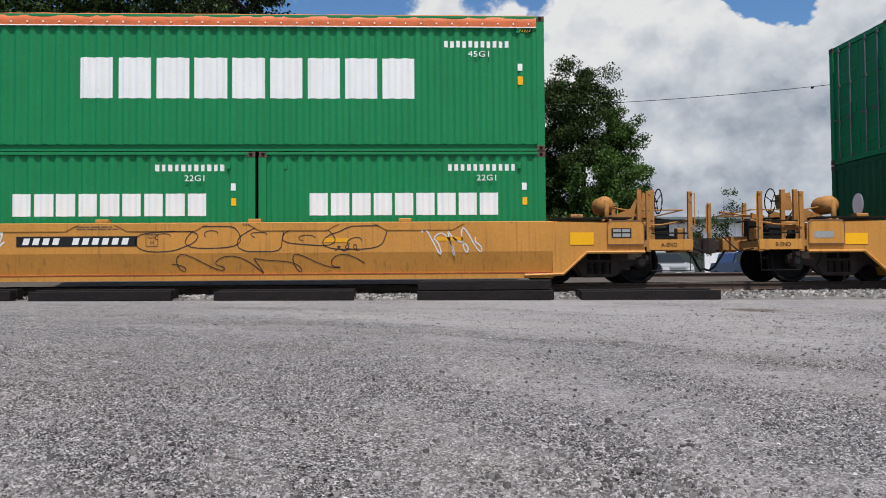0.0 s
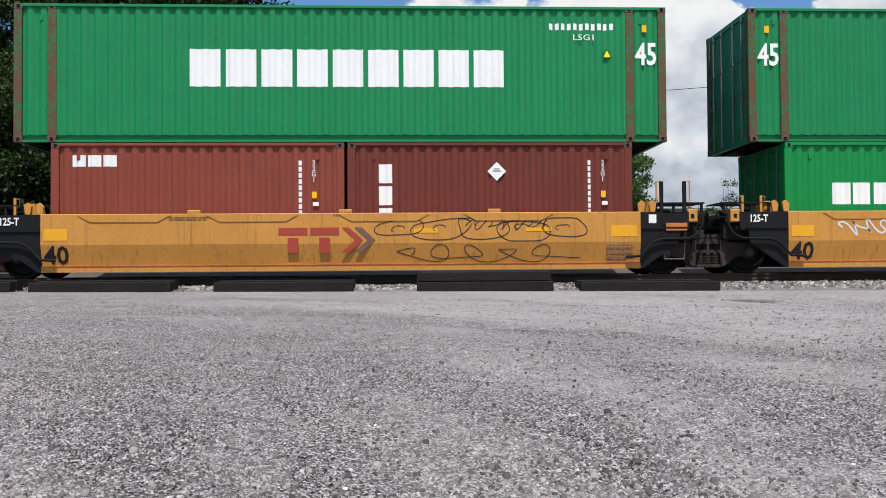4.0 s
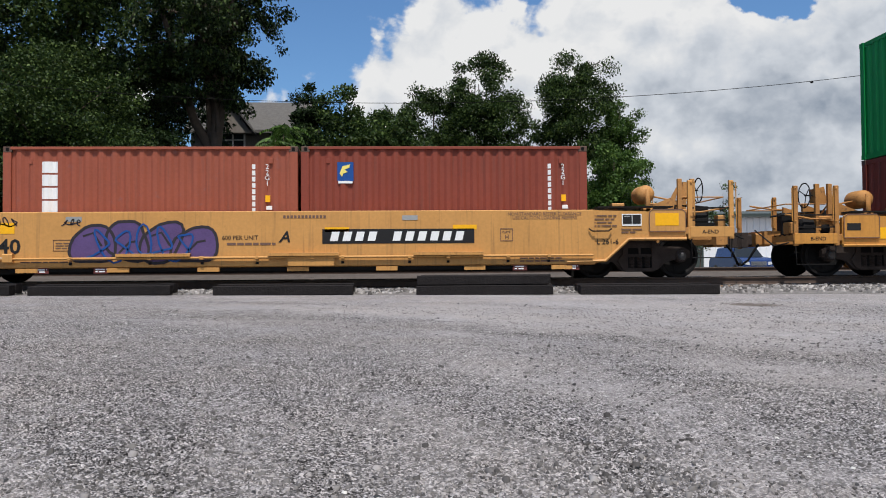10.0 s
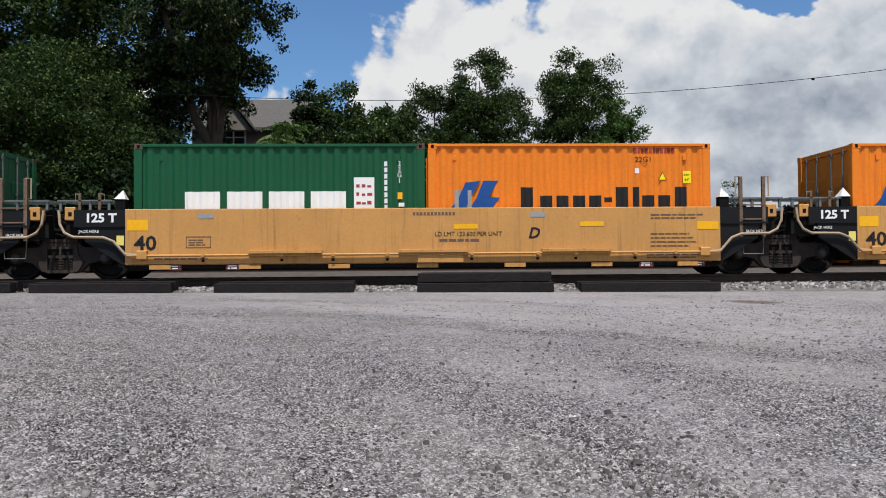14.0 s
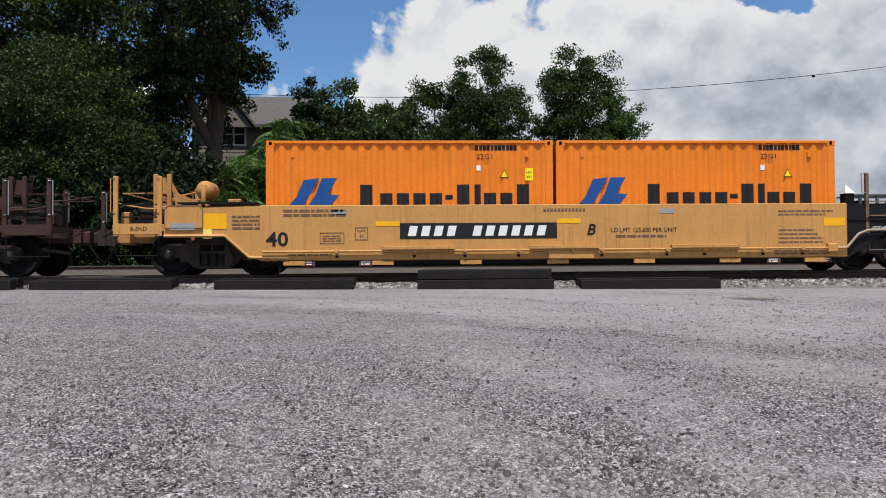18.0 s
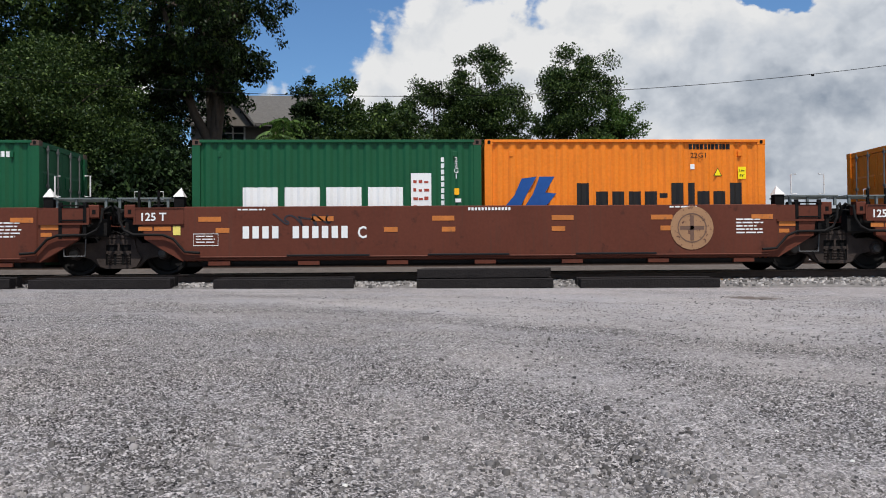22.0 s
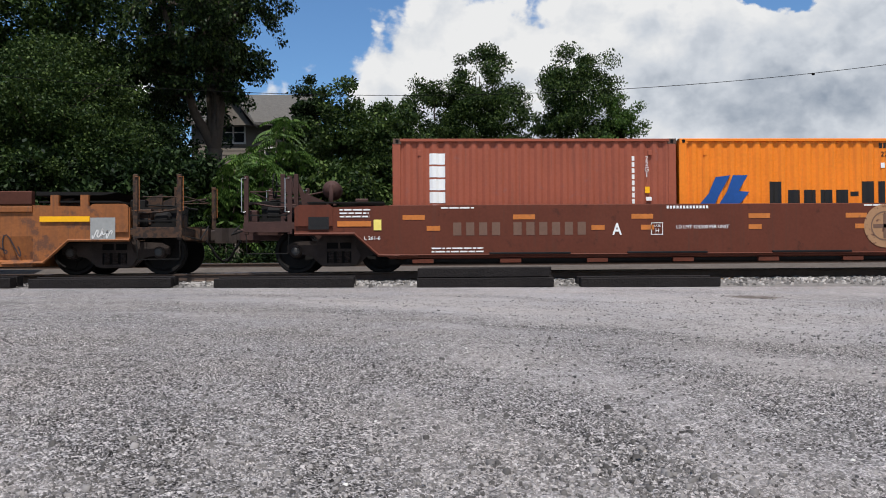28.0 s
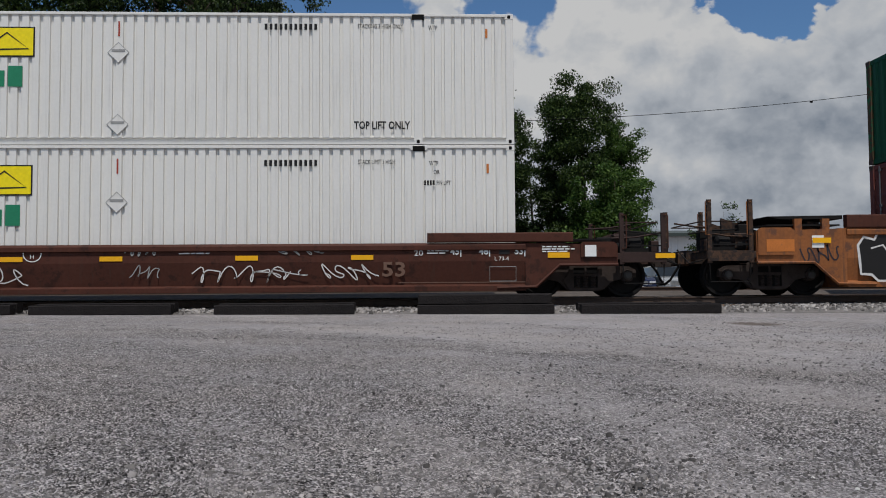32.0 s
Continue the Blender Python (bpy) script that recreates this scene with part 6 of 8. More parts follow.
def car_rects(unit, rects, mat, name="marking", label="", face=SIDE, slant=False):
    """Flat painted rectangles (x, z, w, h) on a car's near side; reflectors and plates are parts of their own."""
    single = name == "number_bar" or name in ("reflector", "notice_plate", "rust_patch", "sign_block", "emblem_cross")
    for group in ([[r] for r in rects] if single else [rects]):
        bm = BM()
        for x, z, w, h in group:
            box(bm, x, x + w, -face - .006, -face - .002, z, z + h)
        o = part(name, bm, mat, unit, label)
        if not single and len(rects) > 2:
            o["kind"] = "stuff"
    return lean_in(o) if slant else o


def lean_in(o):
    """Lays a mark on the inward leaning lower side of the yellow cars."""
    o.matrix_basis = Matrix.Translation((0, -SIDE, .95)) @ Matrix.Rotation(radians(11.2), 4, "X") @ Matrix.Translation((0, SIDE, -.95))
    return o


def small_print(unit, x, z, w, lines, mat, h=.035, gap=.07, seed=1, name="stencil_print", face=SIDE):
    """Lines of stencilling too small to read, as broken bars."""
    rng = random.Random(seed)
    r = []
    for i in range(lines):
        p = x
        end = x + w * rng.uniform(.7, 1)
        while p < end:
            q = min(end, p + rng.uniform(.05, .22))
            r.append((p, z - i * gap, q - p, h))
            p = q + .025
    return car_rects(unit, r, mat, name, face=face)


def scrawl(unit, x0, x1, z0, z1, mat, r=.014, seed=1, loops=5, face=SIDE, name="spray_scrawl"):
    """A sprayed line that loops along a car's side."""
    rng = random.Random(seed)
    a = [rng.uniform(.5, 1.2) for _ in range(4)]
    ph = [rng.uniform(0, 6.28) for _ in range(4)]
    pts = []
    n = loops * 14
    for i in range(n + 1):
        t = i / n
        w = t * loops * 6.283
        x = x0 + (x1 - x0) * (.08 + .84 * t) + (x1 - x0) / loops * .42 * math.sin(w + ph[0]) * a[0]
        z = (z0 + z1) / 2 + (z1 - z0) * .5 * (.70 * math.cos(w * 1.0 + ph[1]) + .30 * math.sin(w * 1.7 + ph[2]))
        pts.append((min(x1, max(x0, x)), min(z1, max(z0, z))))
    return outline(unit, pts, r, mat, name, face=face)


def blob(cx, cz, rx, rz, rng, n=22):
    """A fat rounded outline with a dent."""
    a1, a2, p1, p2 = rng.uniform(.05, .16), rng.uniform(.04, .10), rng.uniform(0, 6), rng.uniform(0, 6)
    out = []
    for i in range(n):
        a = i * 6.283 / n
        k = 1 + a1 * math.sin(2 * a + p1) + a2 * math.sin(3 * a + p2)
        c, s = math.cos(a), math.sin(a)
        out.append((cx + rx * k * math.copysign(abs(c) ** .8, c) + .12 * rz * s, cz + rz * k * math.copysign(abs(s) ** .8, s)))
    return out


def bubbles(unit, x0, x1, z0, z1, mat, r, n, seed, face=SIDE):
    """A row of fat looping sprayed outlines."""
    rng = random.Random(seed)
    step = (x1 - x0) / n
    for i in range(n):
        cz = (z0 + z1) / 2 + rng.uniform(-.12, .12) * (z1 - z0)
        pts = [(x, min(z1, max(z0, z))) for x, z in blob(x0 + (i + .5) * step, cz, step * rng.uniform(.5, .68), (z1 - z0) * rng.uniform(.36, .5), rng)]
        outline(unit, pts, r, mat, "sprayed_outline", True, face)
        inner = blob(x0 + (i + .45) * step, cz + rng.uniform(-.1, .12), step * .16, (z1 - z0) * .12, rng, 12)
        outline(unit, inner[:9], r * .8, mat, "sprayed_outline", False, face)


def spray_piece(unit, x0, x1, z0, z1, fill, edge, n, seed, edge_r=.03, face=SIDE, sharp=False):
    """A filled sprayed piece: a row of fat shapes with an outline, meaning nothing."""
    rng = random.Random(seed)
    step = (x1 - x0) / n
    for i in range(n):
        a, b = x0 + i * step - .08, x0 + (i + 1) * step + .10
        if sharp:
            cx, cz = (a + b) / 2, (z0 + z1) / 2
            pts = []
            for q in range(18):
                w = q * 6.283 / 18 + rng.uniform(-.08, .08)
                k = rng.uniform(.86, 1.12) if q % 3 else rng.uniform(.62, .9)
                pts.append((cx + step * .68 * k * math.cos(w), cz + (z1 - z0) * .52 * k * math.sin(w)))
        else:
            pts = blob((a + b) / 2, (z0 + z1) / 2 + rng.uniform(-.05, .05), step * .62, (z1 - z0) * rng.uniform(.40, .48), rng)
        pts = [(min(x1 + .2, max(x0 - .2, x)), min(z1, max(z0, z))) for x, z in pts]
        shape(unit, pts, fill, "sprayed_fill", face=face, off=.001 * i)
        outline(unit, pts, edge_r, edge, "sprayed_outline", True, face + .001 * i + .004)
        cx, cz = (a + b) / 2, (z0 + z1) / 2
        if i % 2:
            outline(unit, [(cx - step * .25, cz - .2), (cx + step * .05, cz + .02), (cx + step * .3, cz + .05)], edge_r * .7, edge, "sprayed_outline", False, face + .001 * i + .004)
        else:
            outline(unit, [(cx - step * .3, cz + .15), (cx, cz + .22), (cx + step * .25, cz - .05)], edge_r * .7, edge, "sprayed_outline", False, face + .001 * i + .004)


def panel_number(unit, x, z, w, h, n1=4, n2=6):
    """A dark panel with a car number as pale slanted bars."""
    car_rects(unit, [(x, z, w, h)], BLACK, "number_panel", "black number panel with pale bars")
    s = w / (n1 + n2 + 2.2)
    for i in range(n1 + n2):
        a = x + s * (.6 + i + (1.0 if i >= n1 else 0))
        bm = BM()
        prism(bm, [(a, z + h * .18), (a + s * .62, z + h * .18), (a + s * .80, z + h * .82), (a + s * .18, z + h * .82)], -SIDE - .010, -SIDE - .006, "y")
        part("number_bar", bm, WHITE, unit)


def plate_box(unit, x, z, s, mat, ink=None):
    outline(unit, [(x, z), (x + s, z), (x + s, z + s), (x, z + s)], .010, mat, "plate_outline", True, SIDE)
    words("PLATE", x + s * .13, z + s * .66, s * .18, -CF, mat, unit)
    words("H", x + s * .34, z + s * .16, s * .36, -CF, mat, unit)


def red_wordmark(unit, x, z, w, h):
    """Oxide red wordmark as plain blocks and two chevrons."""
    s = w / 3.2
    for k in (0, 1.05):
        car_rects(unit, [(x + s * k, z + h * .70, s * .96, h * .30)], MARKRED, "wordmark_block")
        car_rects(unit, [(x + s * (k + .30), z, s * .36, h * .60)], MARKRED, "wordmark_block")
    for k, m in ((0, MARKRED), (.42, TAN)):
        a = x + s * (2.1 + k)
        shape(unit, [(a, z), (a + s * .24, z), (a + s * .70, z + h / 2), (a + s * .24, z + h), (a, z + h), (a + s * .44, z + h / 2)], m, "wordmark_chevron", face=SIDE, off=.002)


def hazard_sign(ob, x, z, s=.2, th=FACE):
    shape(ob, [(x, z), (x + s, z), (x + s / 2, z + s * .95)], BLACK, "hazard_triangle", face=th)
    shape(ob, [(x + s * .12, z + s * .07), (x + s * .88, z + s * .07), (x + s / 2, z + s * .82)], CYELLOW, "hazard_triangle", "yellow warning triangle", face=th, off=.004)


def diamond(ob, x, z, s, mat=WHITE, ink=GREY):
    shape(ob, [(x, z - s), (x + s, z), (x, z + s), (x - s, z)], mat, "diamond_placard", "white diamond placard")
    car_rects(ob, [(x - s * .4, z + s * .02, s * .8, s * .10), (x - s * .28, z + s * .25, s * .56, s * .08)], ink, "placard_print", face=FACE + .008)


# contents of the container sides ---------------------------------------------------------


def marks_long_green(ob, x=3.6, z=1.17, w=6.72, h=.79, num45=None, tri=True, L=13.716):
    block_word(ob, x, z, w, h, 9, WHITE)
    e = L - 2.52 if L > 13 else 10.05
    code_bars(ob, e, 2.40 if L > 13 else 2.22, 11, WHITE, .14, .13)
    words("L5G1" if L > 13 else "45G1", e + .50, 2.18 if L > 13 else 2.02, .13, -FACE - .006, WHITE, ob, "size_code", wide=1.25)
    if tri:
        hazard_sign(ob, L - 1.38, 1.80)
    if num45 is not None:
        words("45", num45, 1.66, .48, -FACE - .006, WHITE, ob, "size_number", wide=.72)
        slab(ob, num45 + .15, 2.36, .10, .15, YELLOW, "label_plate", "small orange label")


def marks_short_green(ob, faded=False):
    block_word(ob, 1.05, 1.25, 4.05, .47, 9, WHITE)
    code_bars(ob, 3.98, 2.19, 11, WHITE, .14, .135)
    words("22G1", 4.58, 1.98, .13, -FACE - .006, WHITE, ob, "size_code", wide=1.15)
    slab(ob, 5.55, 1.78, .10, .15, WHITE, "label_plate")
    slab(ob, 5.56, 1.46, .10, .16, YELLOW, "label_plate", "small yellow label")


def marks_stacked(ob, n, w=.28, h=.40, x=.65, top=2.2, mat=None):
    tall_word(ob, x, top, w, h, n, mat or WHITE)
    side_codes(ob)


def side_codes(ob, x=5.10, top=2.12, mat=None, label=True):
    code_bars(ob, x, top, 10, mat or WHITE, .105, down=True)
    words("22G1", x + .32, top, .105, -FACE - .006, mat or WHITE, ob, "size_code", stacked=True)
    if label:
        slab(ob, x + .28, 1.42, .10, .14, YELLOW, "label_plate", "small yellow label")
        slab(ob, x + .30, 1.26, .12, .08, WHITE, "label_plate")


def marks_arab(ob, horizontal=False, x=1.03):
    block_word(ob, x, .82, 3.5, .77, 4, WHITE, gap=.16)
    slab(ob, 4.56, 1.08, .43, .80, WHITE, "script_panel", "white panel with red script lines")
    bm = BM()
    rng = random.Random(3)
    for i in range(4):
        zz = 1.72 - i * .18
        for k in range(3):
            a = 4.61 + k * .115
            box(bm, a, a + rng.uniform(.06, .105), -FACE - .012, -FACE - .008, zz - .05, zz + rng.uniform(-.01, .03))
    part("script_print", bm, MARKRED, ob)["kind"] = "stuff"
    if horizontal:
        code_bars(ob, 4.55, 2.24, 10, WHITE, .12, .092)
        words("22G1", 4.85, 2.08, .11, -FACE - .006, WHITE, ob, "size_code")
    else:
        side_codes(ob, 5.20)


def marks_orange(ob, sign=True, patch=False):
    s = .74
    x, z = .36, 1.10
    shape(ob, [(x, z), (x + .26, z + .30), (x + .42, z + .66), (x + .74, z + .70), (x + .50, z + .28), (x + .36, z)], MARKBLUE, "emblem", "blue slanted emblem block")
    shape(ob, [(x + .44, z), (x + .66, z + .34), (x + .80, z + .70), (x + 1.12, z + .70), (x + .92, z + .36), (x + 1.16, z + .34), (x + .98, z + .12), (x + .80, z)], MARKBLUE, "emblem", "blue slanted emblem block")
    # heavy dark blocks, tall and low
    rects = []
    for a, tall in ((0, 1), (.42, 0), (.77, 0), (1.12, 0), (1.47, 0), (1.80, -1), (2.05, 1), (2.42, 1), (2.62, 0), (2.97, 0), (3.32, 1)):
        x0 = 1.96 + a
        rects.append((x0, 1.34, .16, .10) if tall < 0 else (x0, 1.02, .13 if a == 2.42 else .26, (1.66 if tall else 1.48) - 1.02))
    for r in rects:
        paint_bars(ob, [r], BLACK, "brand_block")
    code_bars(ob, 4.40, 2.38, 11, BLACK if not patch else MARKRED, .115, .082)
    words("22G1", 4.42, 2.20, .11, -FACE - .006, BLACK, ob, "size_code", wide=1.1)
    hazard_sign(ob, 4.92, 1.80, .19)
    slab(ob, 4.42, 1.95, .09, .11, WHITE, "label_plate")
    if sign:
        slab(ob, 5.46, 1.74, .17, .26, CYELLOW, "height_sign", "yellow height sign")
        words("2.6m", 5.475, 1.90, .045, -FACE - .010, BLACK, ob, "height_text")
        words("8'6\"", 5.49, 1.79, .05, -FACE - .010, BLACK, ob, "height_text")
    if patch:
        paint_bars(ob, [(.55, 1.18, .36, .42)], GREY, "paint_patch", .009)


def marks_flag(ob):
    slab(ob, .75, 1.86, .34, .40, MARKBLUE, "flag_sign", "blue sign with a pale flag shape")
    shape(ob, [(.80, 2.02), (.86, 2.17), (1.02, 2.21), (1.0, 2.14), (.90, 2.10), (.97, 2.05), (.88, 2.02), (.85, 1.95)], LEMON, "flag_shape", off=.008)
    slab(ob, .77, 1.81, .30, .05, WHITE, "sign_bar")
    side_codes(ob, 5.22)


# the scene's loads -------------------------------------------------------------------------
GL = "long {} container with rusted posts riding on top"
# first unit: open top under a tarpaulin over two short boxes
marks_short_green(load(-9.30, Z1, S20, STD, "green", "green corrugated short container with white letter blocks", door="L"))
marks_short_green(load(-9.30 + S20W, Z1, S20, STD, "green", "green corrugated short container with white letter blocks", door="R"))
ot = load(-9.30, Z2, 12.192, HC, "green", "green open-top container under an orange tarpaulin", door="R", hung=True)
marks_long_green(ot, 2.42, 1.12, 7.1, .86, tri=False, L=12.192)
slab(ot, 11.62, 1.72, .10, .15, WHITE, "label_plate")
slab(ot, 11.62, 1.42, .11, .18, YELLOW, "label_plate", "small yellow label")


def tarpaulin(ob, L, H):
    bm = BM()
    rng = random.Random(5)
    rows = []
    for i in range(74):
        x = .17 + i * (L - .34) / 73
        w = .02 * noise.noise(Vector((x * 2.1, 0, 0))) + .012 * noise.noise(Vector((x * 7, 1, 0)))
        rows.append([bm.verts.new(p) for p in ((x, -1.226 + w * .3, H - .25 + w), (x, -1.236 + w * .5, H - .15), (x, -1.228 + w, H - .04), (x, -1.16 + w, H + .03 + w), (x, -.5, H + .07 + w), (x, .5, H + .07), (x, 1.16, H + .02), (x, 1.23, H - .06), (x, 1.226, H - .25))])
    for a, b in zip(rows, rows[1:]):
        for k in range(8):
            bm.faces.new((a[k], b[k], b[k + 1], a[k + 1]))
    part("tarpaulin", bm, TARP, ob, "orange tarpaulin laced over the open top", True)
    bm = BM()
    for i in range(36):
        x = .35 + i * (L - .7) / 35
        box(bm, x, x + .03, -1.246, -1.236, H - .19, H - .16)
    part("eyelet_row", bm, WHITE, ob)["kind"] = "stuff"
    bm = BM()
    rod(bm, [(.17, -1.232, H - .25), (L - .17, -1.232, H - .25)], .012)
    part("lacing_cord", bm, WHITE, ob)


tarpaulin(ot, 12.192, HC)


def hazard_tape(ob, x, z, w=.42):
    """Black and yellow slanted tape of a high box."""
    slab(ob, x, z, w, .055, CYELLOW, "hazard_tape", "black and yellow hazard tape", FACE + .002)
    bm = BM()
    for i in range(5):
        a = x + .02 + i * w / 5
        prism(bm, [(a, z), (a + .035, z), (a + .065, z + .055), (a + .03, z + .055)], -FACE - .014, -FACE - .009, "y")
    part("tape_stripes", bm, BLACK, ob)["kind"] = "stuff"


hazard_tape(ot, .2, HC - .34, .26)
hazard_tape(ot, 11.65, HC - .34, .26)
# second unit
marks_short_green(load(-24.83, Z1, S20, STD, "bright_green", "bright green short container with white letter blocks", door="L"))
side_codes(load(-24.83 + S20W, Z1, S20, STD, "brick_red", "plain brick red short container in the well"), 5.12)
b = load(-24.83 - .762, Z2, 13.716, HC, "green", GL.format("green"), posts=[.70, 12.85], post_mat=POST_RUST)
marks_long_green(b, num45=.20, tri=False)
slab(b, 12.42, 1.72, .10, .16, YELLOW, "label_plate", "small yellow label")
paint_bars(b, [(6.62, .17, .32, .40), (7.80, .17, .40, .34)], POST_RUST, "rust_patch")
paint_bars(b, [(11.2, .17, .6, .2)], BOX_PAINT["faded_green"], "paint_patch")
# third unit
ob = load(-40.36, Z1, S20, STD, "brick_red", "brick red short container with white letter blocks")
block_word(ob, .42, 2.10, .95, .24, 3, WHITE)
side_codes(ob)
ob = load(-40.36 + S20W, Z1, S20, STD, "maroon", "maroon short container with a white diamond placard")
marks_stacked(ob, 4)
diamond(ob, 3.15, 1.98, .20)
b = load(-40.36 - .762, Z2, 13.716, HC, "green", GL.format("green"), posts=[.70, 12.85], post_mat=POST_RUST)
marks_long_green(b, num45=13.05)
GREEN_LONG = [b]
# fourth unit
ob = load(-55.89, Z1, S20, STD, "maroon", "maroon short container with stacked white letter blocks")
marks_stacked(ob, 4)
slab(ob, 5.4, 1.86, .14, .17, WHITE, "label_plate")
ob = load(-55.89 + S20W, Z1, S20, STD, "deep_green", "deep green short container with white letter blocks")
marks_arab(ob)
diamond(ob, 3.15, 1.98, .19)
b = load(-55.89 - .762, Z2, 13.716, HC, "faded_green", GL.format("faded green"), posts=[.70, 12.85], post_mat=POST_RUST)
marks_long_green(b, num45=13.05)
GREEN_LONG.append(b)
paint_bars(b, [(4.02, 2.05, .07, .7), (4.55, 2.3, .05, .45), (9.2, .3, .05, .5), (8.6, .2, .06, .3)], POST_RUST, "rust_patch")
# fifth unit
marks_stacked(load(-71.42, Z1, S20, STD, "maroon", "maroon short container with stacked white letter blocks", door="R"), 4)
marks_stacked(load(-71.42 + S20W, Z1, S20, STD, "maroon", "maroon short container with stacked white letter blocks"), 4)
b = load(-71.42, Z2, 12.192, HC, "bright_green", "clean bright green long container on top", door="R")
marks_long_green(b, 2.66, 1.21, 6.55, .72, tri=False, L=12.192)
hazard_sign(b, 11.3, .78, .2)
hazard_tape(b, .2, HC - .13)
hazard_tape(b, 11.58, HC - .13)
slab(b, 11.35, 1.95, .10, .14, YELLOW, "label_plate", "small yellow label")


def short_box(L, slot, paint, label, how, door):
    ob = load(L + slot * S20W, Z1, S20, STD, paint, label, door=door)
    how(ob)
    return ob


def m_trit(ob):
    marks_stacked(ob, 6, .33, .235, .77, 2.32)


def m_touax(ob):
    block_word(ob, .45, 2.02, 1.65, .32, 5, CYELLOW, lows=(1, 2, 3, 4))
    side_codes(ob, 5.2, label=False)
    slab(ob, .30, 1.5, .06, .08, WHITE, "label_plate")


def m_cai(ob):
    block_word(ob, .70, 1.58, .92, .55, 3, WHITE, gap=.12)
    side_codes(ob, 5.3)


def m_blue(ob):
    block_word(ob, .35, 2.16, .36, .20, 2, MARKRED)
    block_word(ob, .73, 2.16, .92, .20, 5, WHITE, lows=(0, 1, 2, 3, 4))
    code_bars(ob, 5.16, 2.20, 9, WHITE, .10, .075)
    paint_bars(ob, [(5.16, 2.16, .7, .02), (5.16, 1.9, .26, .1), (5.2, 1.72, .16, .14)], WHITE, "number_print")
    slab(ob, 5.55, 1.42, .13, .15, YELLOW, "label_plate", "small yellow label")


TXT = {
    "orange": "orange short container with a blue emblem and dark blocks", "deep_green": "deep green short container with white letter blocks",
    "faded_red": "faded red short container", "maroon": "dark maroon short container with yellow letter blocks",
    "vermilion": "vermilion short container with white letter blocks", "blue": "navy blue short container with small white blocks",
    "brick_red": "brick red short container with a blue sign"}
for L, rowspec in (
    (-91.05, (("faded_red", m_trit), ("brick_red", marks_flag))),
    (-106.37, (("orange", marks_orange), ("maroon", m_touax))),
    (-121.69, (("deep_green", marks_arab), ("orange", lambda o: marks_orange(o, patch=True)))),
    (-137.01, (("faded_red", marks_flag), ("deep_green", marks_arab))),
    (-152.33, (("orange", marks_orange), ("orange", lambda o: marks_orange(o, sign=False)))),
    (-171.91, (("orange", marks_orange), ("vermilion", m_cai))),
    (-187.27, (("deep_green", marks_arab), ("orange", marks_orange))),
    (-202.60, (("blue", m_blue), ("deep_green", lambda o: marks_arab(o, True)))),
    (-217.95, (("vermilion", m_cai), ("orange", lambda o: marks_orange(o, sign=False)))),
    (-233.30, (("faded_red", m_trit), ("orange", marks_orange)))):
    for slot, (paint, how) in enumerate(rowspec):
        short_box(L, slot, paint, TXT[paint], how, "R" if slot else "L")
# single car: long boxes
ob = load(-254.97, .53, 12.192, HC, "dusty_red", "faded red long container with a blue sign in the well", door="L")
slab(ob, .72, 1.96, 1.27, .60, WHITE, "sign_board", "blue and white sign board")
slab(ob, .745, 1.985, 1.22, .55, FADED_BLUE, "sign_field", face=FACE + .006)
car_rects(ob, [(.80, 2.06, .14, .42), (1.0, 2.08, .9, .18)], WHITE, "sign_block", face=FACE + .012)
car_rects(ob, [(1.05, 2.36, .85, .03), (1.05, 2.41, .85, .03), (1.05, 2.46, .85, .03)], LEMON, "sign_ray", face=FACE + .012)
side_codes(ob, 11.42, 2.45)
paint_bars(ob, [(7.92, 2.2, .06, .16), (8.3, 2.0, .05, .2), (8.02, 1.8, .1, .16), (8.4, 2.38, .05, .1)], BOX_PAINT["maroon"], "rust_patch")
ob = load(-254.97, 3.45, 12.192, STD, "deep_green", "deep green long container with spaced white blocks on top", door="R", post_mat=POST_RUST)
for x in (2.56, 4.72, 6.92, 8.97):
    block_word(ob, x, .98, .80, .66, 1, WHITE)
code_bars(ob, 5.66, .58, 11, WHITE, .17, .10)
slab(ob, 10.18, .68, .43, 1.18, WHITE, "script_panel", "white panel with red script lines")
car_rects(ob, [(10.22 + k * .12, 1.62 - i * .27, .10, .07) for i in range(4) for k in range(3)], MARKRED, "script_print", face=FACE + .007)
side_codes(ob, 11.30, 2.10)
